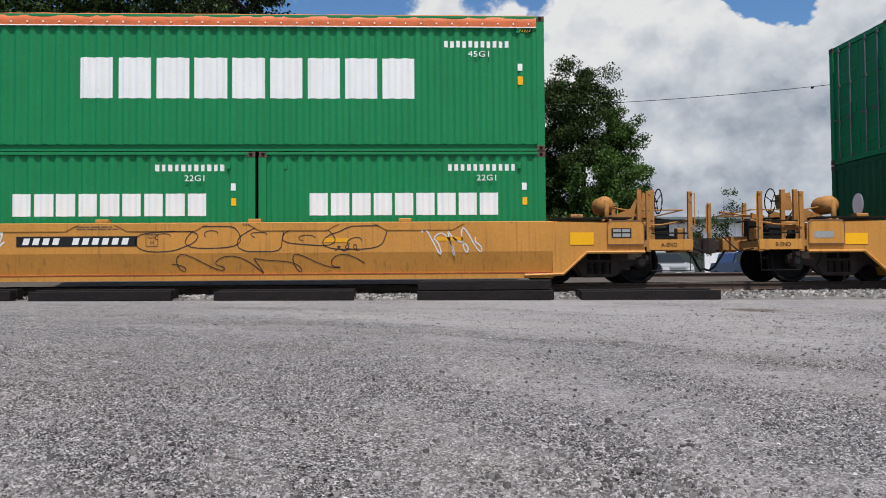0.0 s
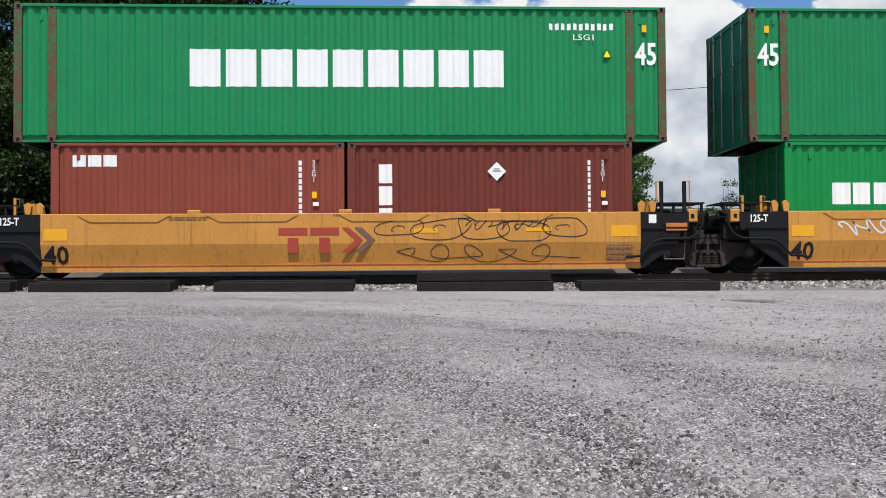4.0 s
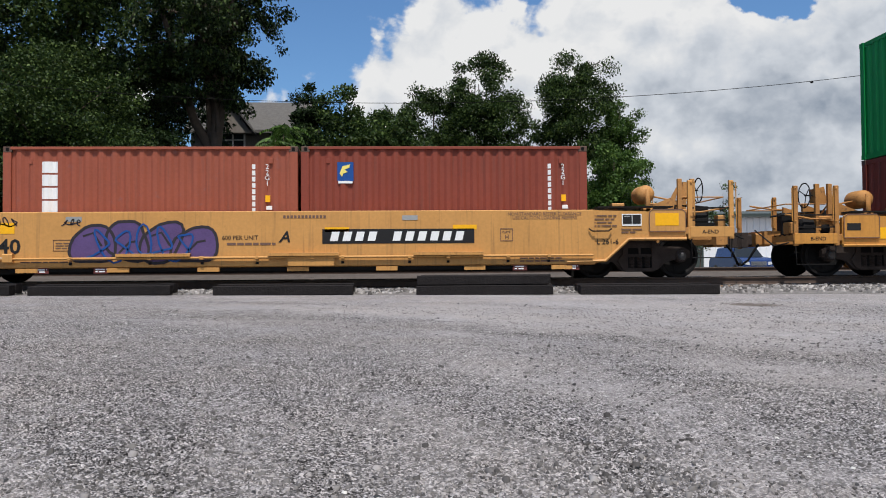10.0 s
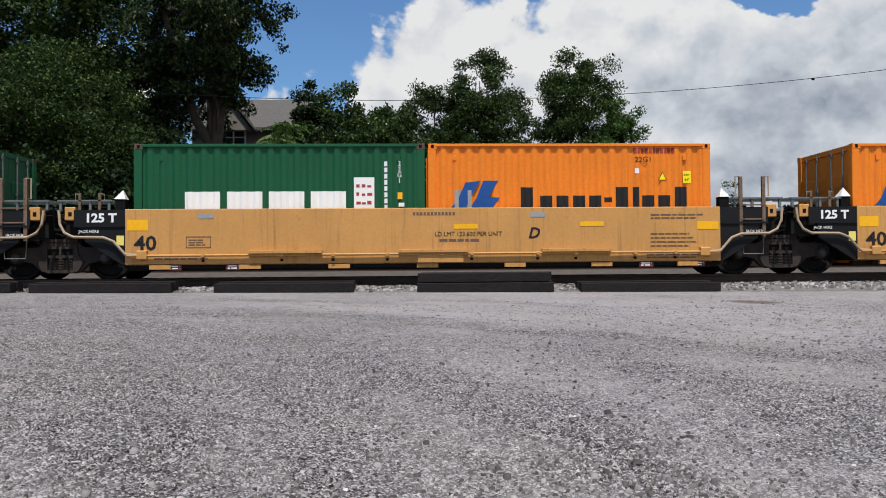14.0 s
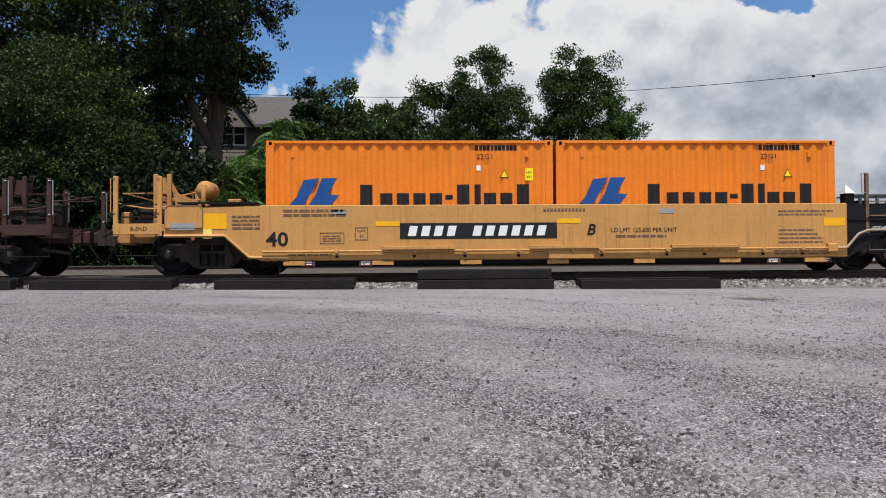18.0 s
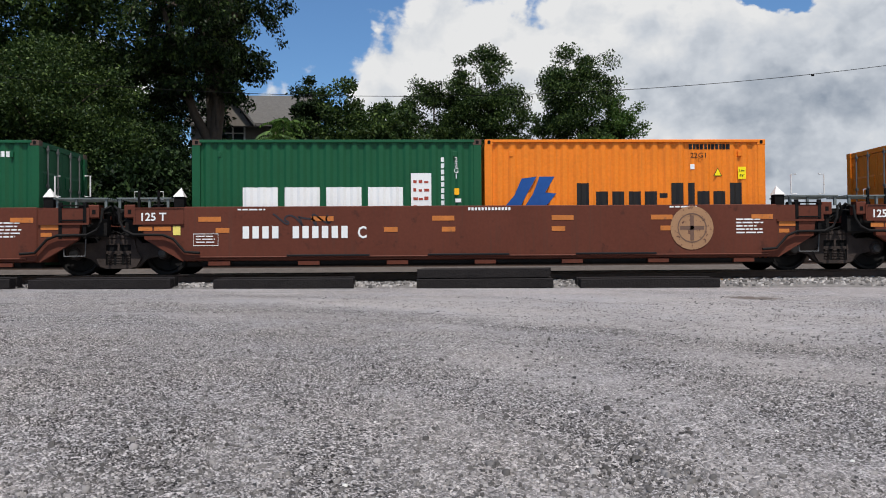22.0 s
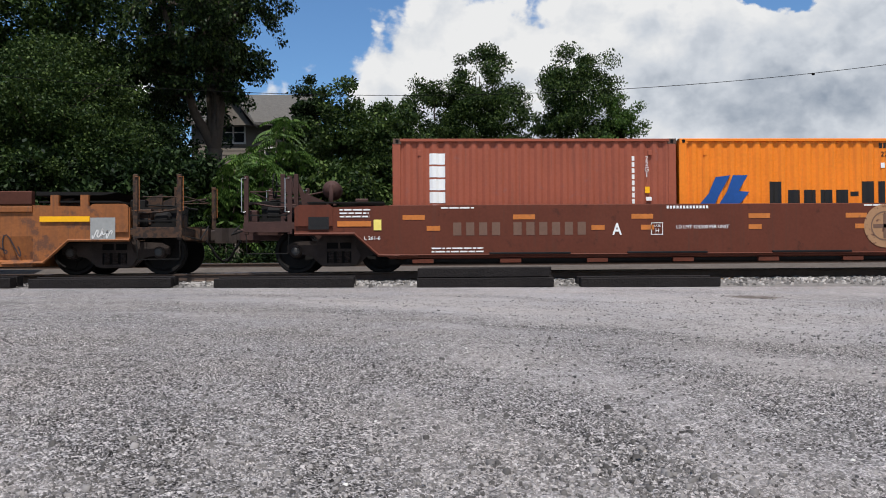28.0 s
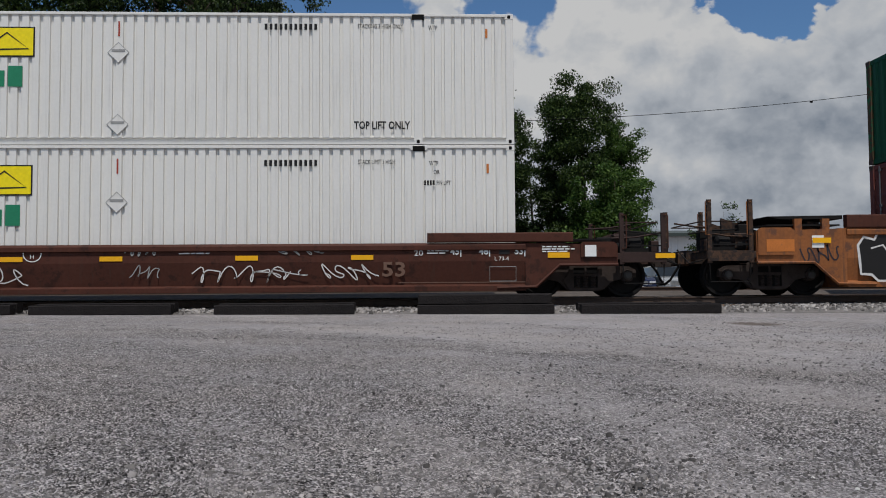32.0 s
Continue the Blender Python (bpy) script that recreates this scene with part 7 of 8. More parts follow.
# long white boxes
for z, h, top in ((.62, 2.9, 0), (3.54, 2.82, 1)):
    ob = load(-280.32, z, 16.154, h, "white", "white ribbed long container " + ("on top" if top else "in the well"), door="R", ribs=True, posts=[1.93, 14.03], door_mat=SHADED_DIRTY_DOOR)
    bm = BM()
    box(bm, 16.145, 16.160, -1.02, 1.02, 1.68, 2.10)
    part("rear_board", bm, CYELLOW, ob, "yellow board with dark lettering blocks")
    for i in range(7):
        bm = BM()
        box(bm, 16.159, 16.166, -.86 + i * .25, -.86 + i * .25 + .17, 1.77, 2.01)
        part("board_block", bm, BLACK, ob)
    paint_bars(ob, [(10.85 + i * .105, 2.46, .06, .13) for i in range(11)], BLACK, "number_print", .010, True)
    words("STACKING 3 HIGH ONLY" if top else "STACK LIMIT 3 HIGH", 12.82, 2.50, .10, -FACE - .008, BLACK, ob, "stencil", wide=.62)
    words("WTP", 14.33, 2.47, .10, -FACE - .008, BLACK, ob, "stencil", wide=.65)
    if top:
        words("TOP LIFT ONLY", 12.74, .33, .17, -FACE - .008, BLACK, ob, "stencil", wide=.72)
    else:
        words("OR", 14.42, 2.28, .10, -FACE - .008, BLACK, ob, "stencil", wide=.65)
        paint_bars(ob, [(14.10 + i * .06, 2.05, .04, .10) for i in range(6)], BLACK, "number_print", .010, True)
        words("PIN LIFT", 14.48, 2.05, .10, -FACE - .008, BLACK, ob, "stencil", wide=.6)
    slab(ob, 4.25, 1.85, 1.82, .64, BLACK, "logo_board", "yellow logo board with dark border", FACE + .004)
    slab(ob, 4.28, 1.88, 1.76, .58, CYELLOW, "logo_board", "", FACE + .010)
    outline(ob, [(5.0, 1.98), (5.5, 2.36), (5.95, 2.02), (5.2, 2.0)], .018, BLACK, "logo_line", False, FACE + .016)
    for i in range(10):
        paint_bars(ob, [(2.2 + i * .37, 1.22, .30, .44 if i == 9 else .34)], MARKGREEN, "brand_block", .012, True)
    for zz in ((1.95, .42) if top else (1.70,)):
        bm = BM()
        prism(bm, [(7.80, zz - .22), (8.02, zz), (7.80, zz + .22), (7.58, zz)], -FACE - .014, -FACE - .006, "y")
        part("placard_holder", bm, BOX_PAINT["white"], ob, "white diamond placard holder")
        outline(ob, [(7.80, zz - .22), (8.02, zz), (7.80, zz + .22), (7.58, zz)], .008, GREY, "holder_edge", True, FACE + .012)
        car_rects(ob, [(7.66, zz + .02, .28, .05)], GREY, "placard_print", face=FACE + .016)
    slab(ob, 7.79, 2.30, .035, .32, MARKRED, "red_tape", "", FACE + .004)
    slab(ob, 15.55, 2.30, .05, .2, AMBER, "label_plate", "", FACE + .004)
    for x in (1.90, 14.0):
        bm = BM()
        box(bm, x - .02, x + .24, -1.232, -1.21, h - .13, h - .01, .01)
        part("lift_bracket", bm, DARK, ob, "dark lifting bracket")
        if not top:
            bm = BM()
            prism(bm, [(x - .15, h - .02), (x + .36, h - .02), (x + .26, h - .10), (x - .05, h - .10)], -1.228, -1.212, "y")
            part("lift_plate", bm, BOX_PAINT["white"], ob)
# the car ahead, of which the rear end shows
ob = load(10.45, Z1, S20, STD, "deep_green", "green short container in the well", door="R")
ob2 = load(10.45, Z2, 12.192, HC, "green", "green long container on top", door="L")


def end_emblem(ob, y, z, ry, rz):
    bm = BM()
    pts = [(y + ry * math.cos(a), z + rz * math.sin(a)) for a in np.linspace(0, 6.283, 25)[:-1]]
    prism(bm, pts, -.004, .018)
    part("end_emblem", bm, WHITE, ob, "pale round emblem")


end_emblem(ob, .1, 1.55, .22, .26)
for o in GREEN_LONG:
    end_emblem(o, .35, 2.0, .26, .30)
end_emblem(ot, -.1, 1.70, .34, .42)

# the well cars -----------------------------------------------------------------------------
TY = "yellow steel well car with black ends{}"
for i, (L, ends, what) in enumerate((
        (-9.30, ("J", "TB"), " and black looping scrawls"), (-24.83, ("J", "J"), " and a red wordmark"), (-40.36, ("J", "J"), " and a red wordmark"),
        (-55.89, ("J", "J"), " and silver spray paint"), (-71.42, ("TB", "J"), " and a black number panel"))):
    un = well_unit("U", L + 6.096, ends, TY.format(what), "yellow five-unit well car")
    if i:
        truck(un, 7.765)
    # end reflectors, numbers and stencils
    if ends[1] == "J":
        car_rects(un, [(5.55, 1.06, .55, .24)], FADED, "reflector", "yellow reflector strip")
        small_print(un, 5.45, .86, .62, 6, TAN, .03, .055, 40 + i)
        car_rects(un, [(6.72, 1.18, .45, .16)], AMBER, "notice_plate", "orange notice plate")
        car_rects(un, [(6.36, 1.34, .16, .18)], WHITE, "notice_plate", face=SIDE - .02)
    if ends[0] == "J":
        car_rects(un, [(-6.12, 1.04, .48, .24)], YELLOW if i == 3 else FADED, "reflector", "yellow reflector strip")
        lean_in(words("40", -6.12, .56, .38, -CF, BLACK, un, "length_number", wide=.95))
        words("125-T", -7.02, 1.36, .155, -SIDE + .014, WHITE, un, "axle_text", wide=.78)
    else:
        lean_in(words("40", -6.05, .60, .37, -CF, BLACK, un, "length_number", wide=.9))
    small_print(un, -3.6, 1.49, .9, 2, TAN, .022, .045, 60 + i)
    small_print(un, 2.9, 1.49, .8, 2, TAN, .022, .045, 70 + i)
    car_rects(un, [(-.24 + k * .055, 1.515, .035, .05) for k in range(10)], TAN, "number_print")
    car_rects(un, [(1.42, 1.16, .5, .09), (3.75, 1.18, .55, .08)], FADED, "reflector")
    un_marks = un
    if i == 0:
        panel_number(un, -4.80, 1.10, 2.42, .21)
        plate_box(un, -2.20, 1.10, .24, TAN)
        bubbles(un, -2.3, 2.6, .98, 1.50, SPRAY, .009, 5, 3)
        lean_in(scrawl(un, -2.2, 2.5, .52, .93, SPRAY, .009, 8, 5))
        scrawl(un, 3.45, 4.8, .85, 1.45, SPRAYW, .014, 5, 4)
        scrawl(un, -6.0, -4.95, 1.02, 1.42, SPRAYW, .02, 6, 4)
        scrawl(un, 1.6, 2.2, .98, 1.12, SPRAY, .008, 9, 3)
        car_rects(un, [(7.42, 1.22, .42, .20)], BLACK, "data_panel", face=SIDE + .02)
        car_rects(un, [(7.45, 1.24, .17, .07), (7.64, 1.24, .17, .07), (7.45, 1.34, .17, .06), (7.64, 1.34, .17, .06)], GREY, "data_print", face=SIDE + .025)
        car_rects(un, [(6.55, 1.08, .5, .26)], YELLOW, "reflector", "yellow reflector strip", face=SIDE - .015)
    elif i == 1:
        red_wordmark(un, -.55, .76, 1.75, .52)
        words("E", -3.75, .96, .21, -CF, BLACK, un, "unit_letter", wide=.7)
        bubbles(un, -3.5, -.6, .97, 1.32, SPRAY, .018, 4, 12)
        lean_in(scrawl(un, -3.5, -.7, .50, .94, SPRAY, .018, 14, 4))
        scrawl(un, 3.75, 5.5, 1.22, 1.52, SPRAY, .013, 15, 6)
        scrawl(un, -5.2, -3.75, 1.05, 1.42, SPRAYW, .02, 16, 4)
    elif i == 2:
        red_wordmark(un, -1.37, .76, 1.98, .52)
        bubbles(un, .7, 5.0, .98, 1.46, SPRAY, .009, 5, 22)
        lean_in(scrawl(un, .7, 4.9, .52, .93, SPRAY, .009, 24, 5))
        scrawl(un, 2.4, 4.4, 1.2, 1.5, SPRAY, .008, 25, 6)
    elif i == 3:
        spray_piece(un, -5.35, -2.55, .97, 1.52, SILVER, SPRAY, 4, 31, .022)
        scrawl(un, -5.4, -2.3, .97, 1.5, SPRAY, .016, 32, 5)
        scrawl(un, -1.95, -.85, .92, 1.44, SPRAYW, .015, 33, 5)
        car_rects(un, [(-4.35, 1.16, .5, .12)], YELLOW, "reflector", "yellow reflector strip", face=SIDE + .012)
        scrawl(un, -6.05, -5.6, 1.2, 1.48, SPRAY, .010, 36, 3)
        red_wordmark(un, -.78, .74, 1.85, .53)
        scrawl(un, -7.1, -6.3, .95, 1.5, SPRAYW, .010, 35, 3, SIDE - .02)
    else:
        panel_number(un, -4.95, 1.10, 2.25, .22)
        plate_box(un, -2.58, 1.10, .25, TAN)
        words("B", -1.42, 1.10, .22, -CF, BLACK, un, "unit_letter", wide=.7)
        small_print(un, .40, 1.20, 1.15, 1, BLACK, .06, .08, 90)
        small_print(un, -4.9, 1.0, .62, 6, TAN, .022, .045, 91)
        scrawl(un, -5.55, -4.95, 1.05, 1.5, SPRAY, .012, 41, 4)
        scrawl(un, 3.9, 4.7, 1.38, 1.55, SPRAY, .008, 42, 5)
        small_print(un, 3.25, .80, .5, 2, TAN, .04, .07, 93)
        car_rects(un, [(-7.32, 1.06, .5, .24)], YELLOW, "reflector", "yellow reflector strip", face=SIDE - .015)
        car_rects(un, [(-6.84, 1.08, .16, .20)], WHITE, "notice_plate", face=SIDE - .015)
        car_rects(un, [(-8.05, 1.24, .30, .15)], BLACK, "data_panel", face=SIDE + .02)
TP = "pale yellow well car with black ends{}"
for i, (L, ends, what, letter) in enumerate((
        (-91.05, ("J", "TB"), " and purple spray paint", "A"), (-106.37, ("J", "J"), " and a red wordmark", "E"), (-121.69, ("J", "J"), " and plain stencils", "D"),
        (-137.01, ("J", "J"), " and a red wordmark", "C"), (-152.33, ("TB", "J"), " and a black number panel", "B"))):
    un = well_unit("V", L + 6.096, ends, TP.format(what), "pale yellow five-unit well car", letter == "C")
    if i:
        truck(un, 7.66)
    words("40", (-6.05, -6.0, -6.0, -5.62, -6.05)[i], 1.05 if letter == "C" else .86, .30, -CF, BLACK, un, "length_number", wide=1.1)
    if ends[0] == "J":
        words("125 T", -7.00, 1.44, .18, -SIDE + .014, WHITE, un, "axle_text", wide=1.08, bold=.05)
        words("JACK HERE", -7.12, 1.22, .06, -SIDE + .014, WHITE, un, "jack_text")
        car_rects(un, [(-6.14, 1.26, .42, .22)], YELLOW, "reflector", "yellow reflector strip")
        car_rects(un, [(-6.36, .96, .15, .20)], LEMON, "notice_plate", face=SIDE - .02)
        
    if ends[1] == "J":
        words("JACK HERE", 6.74, 1.15, .06, -SIDE + .014, WHITE, un, "jack_text")
        car_rects(un, [(5.68, 1.22, .46, .17)], YELLOW, "reflector", "yellow reflector strip")
        small_print(un, 4.7, 1.12, 1.0, 4, TAN, .028, .085, 14 + i)
        small_print(un, 4.7, 1.52, 1.3, 2, TAN, .03, .07, 15 + i)
    for x in (-5.35, -4.15, 4.45, 5.55):
        car_rects(un, [(x, .44, .30, .13)], JACK, "jack_plate", "red and white jacking plate", face=SIDE - .03)
        small_print(un, x + .04, .51, .24, 2, WHITE, .025, .045, 6, face=SIDE - .024)
    car_rects(un, [(-4.95, .90, .5, .012), (-4.95, 1.12, .5, .012), (-4.95, .9, .012, .23), (-4.46, .9, .012, .23)], TAN, "notice_outline")
    small_print(un, -4.9, 1.05, .4, 3, TAN, .02, .05, 16 + i)
    car_rects(un, [(-.3 + k * .075, 1.55, .05, .06) for k in range(12)], TAN, "number_print")
    car_rects(un, [(-4.7, 1.50, .32, .10), (2.15, 1.50, .32, .10)], GREY, "notice_plate")
    car_rects(un, [(-3.8 if i == 4 else .55, 1.26, .5, .10), (-.02 if i == 4 else 3.2, 1.30, .5, .10)], YELLOW, "reflector", "yellow reflector strip")
    small_print(un, -5.6, .66, 1.2, 1, TAN, .03, .06, 17 + i)
    small_print(un, 4.6, .68, 1.2, 2, TAN, .03, .06, 18 + i)
    lx, dx = {"A": (-.38, -1.55), "E": (2.15, .42), "D": (2.1, .15), "C": (2.2, .45), "B": (.60, 1.12)}[letter]
    words(letter, lx, 1.06, .23, -CF, BLACK, un, "unit_letter", wide=1.0, lean=.25)
    words("LD LMT 123,600 PER UNIT" if letter != "A" else "600 PER UNIT", dx, 1.11, .095, -CF, BLACK, un, "load_limit", wide=.94)
    small_print(un, dx + .1, 1.0, 1.1, 1, TAN, .05, .06, 19 + i)
    bm = BM()
    box(bm, -.2, .75, -SIDE - .06, -SIDE - .002, .56, .78, .01)
    part("repair_pad", bm, CAR_PAINT["pale_yellow"], un)
    if i == 0:
        panel_number(un, .5, 1.02, 3.15, .30)
        plate_box(un, 4.2, 1.06, .25, TAN)
        spray_piece(un, -4.5, -1.75, .60, 1.50, PURPLE, SPRAY, 4, 51, .03)
        scrawl(un, -4.4, -1.9, .65, 1.45, MARKBLUE, .02, 52, 5, SIDE + .012)
        scrawl(un, -4.8, -4.35, 1.42, 1.55, SPRAY, .012, 53, 3)
        scrawl(un, -6.2, -5.6, 1.38, 1.6, SPRAY, .012, 54, 3)
        scrawl(un, -7.0, -6.3, .7, 1.3, SPRAYW, .012, 55, 3, SIDE - .02)
        car_rects(un, [(7.46, 1.36, .5, .26)], YELLOW, "reflector", "yellow reflector strip", face=SIDE + .02)
        car_rects(un, [(6.76, 1.36, .42, .25)], WHITE, "data_border", face=SIDE - .014)
        car_rects(un, [(6.78, 1.40, .19, .19), (6.985, 1.40, .175, .19)], BLACK, "data_panel", "black data panel", face=SIDE - .008)
        small_print(un, 6.80, 1.55, .15, 1, GREY, .02, .05, 5, face=SIDE - .002)
        words("L 261-6", 6.22, .98, .11, -SIDE + .012, BLACK, un, "truck_text")
        words("NON-STANDARD REEFER CLEARANCE", 4.35, 1.585, .072, -CF, TAN, un, "stencil", wide=.9)
        words("USE CAUTION LOADING REEFERS", 4.45, 1.505, .072, -CF, TAN, un, "stencil", wide=.9)
        small_print(un, 6.05, 1.56, .62, 4, TAN, .028, .07, 22, face=SIDE - .014)
        small_print(un, 6.75, 1.27, .45, 2, TAN, .03, .06, 23, face=SIDE - .014)
        bm = BM()
        rod(bm, [(6.05, -SIDE - .03, 1.30), (6.12, -SIDE - .06, 1.25), (6.46, -SIDE - .06, 1.25), (6.53, -SIDE - .03, 1.30)], .016)
        part("grab_handle", bm, UNDER, un)
    if i in (1, 3):
        red_wordmark(un, -2.68, 1.12, 1.9, .54)
    if i == 1:
        spray_piece(un, -4.85, -3.05, .62, 1.45, SILVER, SPRAY, 4, 61, .022)
        scrawl(un, -4.7, -3.2, .8, 1.4, SPRAY, .015, 62, 3, SIDE + .012)
        scrawl(un, -2.9, -2.3, .6, .85, SPRAY, .013, 63, 3)
    if i == 4:
        panel_number(un, -3.30, .99, 3.28, .33)
        plate_box(un, -4.22, .98, .25, TAN)
        small_print(un, -5.7, 1.56, 1.4, 2, TAN, .05, .09, 24)
        car_rects(un, [(-7.36, 1.22, .5, .32)], YELLOW, "reflector", "yellow reflector strip", face=SIDE - .015)
        car_rects(un, [(-7.34, 1.02, .18, .20)], LEMON, "notice_plate", face=SIDE - .015)
        car_rects(un, [(-8.0, 1.2, .5, .14)], GREY, "notice_plate", face=SIDE + .02)
        small_print(un, -6.75, 1.46, 1.0, 4, TAN, .03, .08, 26, face=SIDE - .015)
for i, (L, ends, letter) in enumerate(((-171.91, ("J", "TB"), "B"), (-187.27, ("J", "J"), "C"), (-202.60, ("J", "J"), "D"), (-217.95, ("J", "J"), "E"), (-233.30, ("TB", "J"), "A"))):
    un = well_unit("W", L + 6.096, ends, "mineral brown well car unit with white stencils and amber reflectors", "brown five-unit well car")
    if i:
        truck(un, 7.67)
    up = [-5.9, -3.6, -1.1, 1.4, 3.5, 5.65]
    car_rects(un, [(x, 1.35, .46, .10) for x in up], AMBER, "reflector", "weathered amber reflector")
    car_rects(un, [(x, 1.12, .28, .10) for x in {"A": (-5.4, -1.95, -.9, 1.4, 3.7), "B": (-5.4, -3.5, -2.4, -.9, 1.2)}.get(letter, (-5.55, -2.1, -.9, 1.4, 3.7))], AMBER, "reflector", "weathered amber reflector")
    car_rects(un, [(-.35 + k * .07, 1.56, .045, .06) for k in range(13)], WHITE, "number_print")
    small_print(un, -5.1, 1.58, .8, 1, WHITE, .03, .05, 30 + i)
    small_print(un, 3.9, 1.60, .8, 1, WHITE, .03, .05, 31 + i)
    ex = {"B": -4.30, "A": 4.35}.get(letter, 4.37)
    bm = BM()
    ring = np.linspace(0, 6.283, 33)[:-1]
    prism(bm, [(ex + .46 * math.cos(a), 1.17 + .46 * math.sin(a)) for a in ring], -SIDE - .010, -SIDE - .008, "y")
    part("round_emblem", bm, GOLD, un, "faded gold round emblem with a cross")
    outline(un, [(ex + .30 * math.cos(a), 1.17 + .30 * math.sin(a)) for a in ring], .012, TAN, "emblem_ring", True, SIDE + .008)
    car_rects(un, [(ex - .26, 1.13, .52, .08), (ex - .04, .91, .08, .52)], TAN, "emblem_cross", face=SIDE + .009)
    if letter != "A":
        small_print(un, ex + (1.05 if letter == "B" else .95), 1.33, .6, 5, WHITE, .03, .07, 33 + i)
    if ends[0] == "J":
        words("125 T", -7.10, 1.38, .165, -SIDE + .014, WHITE, un, "axle_text", wide=1.0)
        outline(un, [(-7.18, 1.33), (-6.20, 1.33), (-6.20, 1.62), (-7.18, 1.62)], .007, DARK, "panel_seam", True, SIDE - .018)
        car_rects(un, [(-6.42, 1.08, .15, .19)], LEMON, "notice_plate", "pale yellow notice plate", face=SIDE - .02)
        car_rects(un, [(-7.12, 1.17, .28, .09), (-6.8, 1.17, .34, .09)], AMBER, "reflector", face=SIDE - .02)
        outline(un, [(-6.0, .86), (-5.5, .86), (-5.5, 1.10), (-6.0, 1.10)], .007, WHITE, "notice_outline", True, SIDE)
        small_print(un, -5.95, 1.04, .4, 3, WHITE, .022, .06, 34 + i)
    if ends[1] == "J":
        car_rects(un, [(6.25, 1.20, .40, .10), (6.25, 1.06, .22, .08)], AMBER, "reflector", face=SIDE - .02)
    if letter in "BA":
        nx = 2.65 if letter == "B" else -4.85
        car_rects(un, [(nx + k * .27 + (.18 if k > 3 else 0), 1.02, .17, .27) for k in range(10)], TAN, "number_bar", "faded number bar", SIDE - .0015)
        words(letter, 1.75 if letter == "B" else -1.5, 1.02, .25, -CF, WHITE, un, "unit_letter", wide=.8)
        plate_box(un, .68 if letter == "B" else -.68, 1.02, .24, WHITE)
        words("LD LMT 124,500 PER UNIT", -.78 if letter == "B" else -.15, 1.14, .075, -CF, WHITE, un, "load_limit", wide=.95)
        small_print(un, 3.6 if letter == "B" else -5.3, .74, 1.3, 2, WHITE, .03, .07, 36 + i)
        s = 1 if letter == "B" else -1
        car_rects(un, [(*(7.42, 1.2)[:1], 1.20, .42, .26)] if s > 0 else [(-7.84, 1.16, .42, .26)], WHITE if s > 0 else BLACK, "data_panel", "data panel", face=SIDE + .02)
        car_rects(un, [(s * 7.63 - .18, 1.24, .16, .18), (s * 7.63 + .02, 1.24, .16, .18)], BLACK, "data_print", face=SIDE + .025)
        car_rects(un, [(6.35 if s > 0 else -7.25, 1.22, .7, .11)], AMBER, "reflector", face=SIDE - .015)
        car_rects(un, [(6.15 if s > 0 else -6.50, 1.14, .16, .22)], LEMON, "notice_plate", face=SIDE - .012)
        small_print(un, 6.5 if s > 0 else -7.2, 1.55, .7, 3, WHITE, .03, .07, 37, face=SIDE - .015)
        words("L 261-6", 6.15 if s > 0 else -6.7, .94, .08, -SIDE + .014, WHITE, un, "truck_text")
    else:
        nx = {"C": -5.0, "D": -4.8, "E": -4.7}[letter]
        car_rects(un, [(nx + k * .20 + (.22 if k > 3 else 0), 1.0, .13, .25) for k in range(10)], WHITE, "number_bar", "white number bar")
        words(letter, nx + 2.35, 1.0, .25, -CF, WHITE, un, "unit_letter", wide=.8)
        if letter == "C":
            scrawl(un, -4.4, -3.05, 1.25, 1.5, SPRAY, .018, 71, 4)
# the rusting single car
ux = well_unit("X", -248.88, ("T", "T"), "rusting orange single well car with black and white scrawls", "")
for s in (-1, 1):
    bm = BM()
    box(bm, *mir(s, 6.25, 8.25), -SIDE - .03, -SIDE + .12, 1.70, 1.98, .02)
    part("raised_chord", bm, CAR_PAINT["dark_brown"], ux, "sooty raised top chord")
    bm = BM()
    prism(bm, [(s * 8.25, 1.90), (s * 9.6, 1.90), (s * 9.9, 1.96), (s * 8.25, 1.98)], -1.35, 1.35, "y")
    part("end_deck", bm, UNDER, ux)
    for x in (8.6, 9.2):
        bm = BM()
        box(bm, *mir(s, x, x + .16), -SIDE + .03, -SIDE + .12, 1.55, 1.90)
        part("deck_post", bm, CAR_PAINT["rust_orange"], ux)
spray_piece(ux, -7.9, -4.5, .56, 1.66, BLACK, SPRAYW, 4, 81, .028, SIDE - .02, True)
spray_piece(ux, -4.4, -2.4, .60, 1.5, GREY, SPRAY, 3, 82, .02, SIDE - .02, True)
panel_number(ux, -4.7, .98, 3.15, .30)
scrawl(ux, -.4, 1.15, .62, 1.35, SPRAY, .022, 83, 4, SIDE - .02)
scrawl(ux, -.3, 1.0, .7, 1.3, SPRAY, .016, 84, 3, SIDE - .02)
spray_piece(ux, 3.3, 6.3, .56, 1.66, BLACK, SPRAYW, 3, 85, .034, SIDE - .02, True)
shape(ux, [(6.45, 1.28), (6.7, 1.55), (7.1, 1.62), (7.35, 1.50), (7.3, 1.25), (6.9, 1.15)], BLACK, "sprayed_fill", face=SIDE - .02)
outline(ux, [(6.45, 1.28), (6.7, 1.55), (7.1, 1.62), (7.35, 1.50), (7.3, 1.25), (6.9, 1.15)], .026, SPRAYW, "sprayed_outline", True, SIDE - .016)
scrawl(ux, 2.5, 3.3, .62, 1.15, SPRAYW, .016, 86, 4, SIDE - .02)
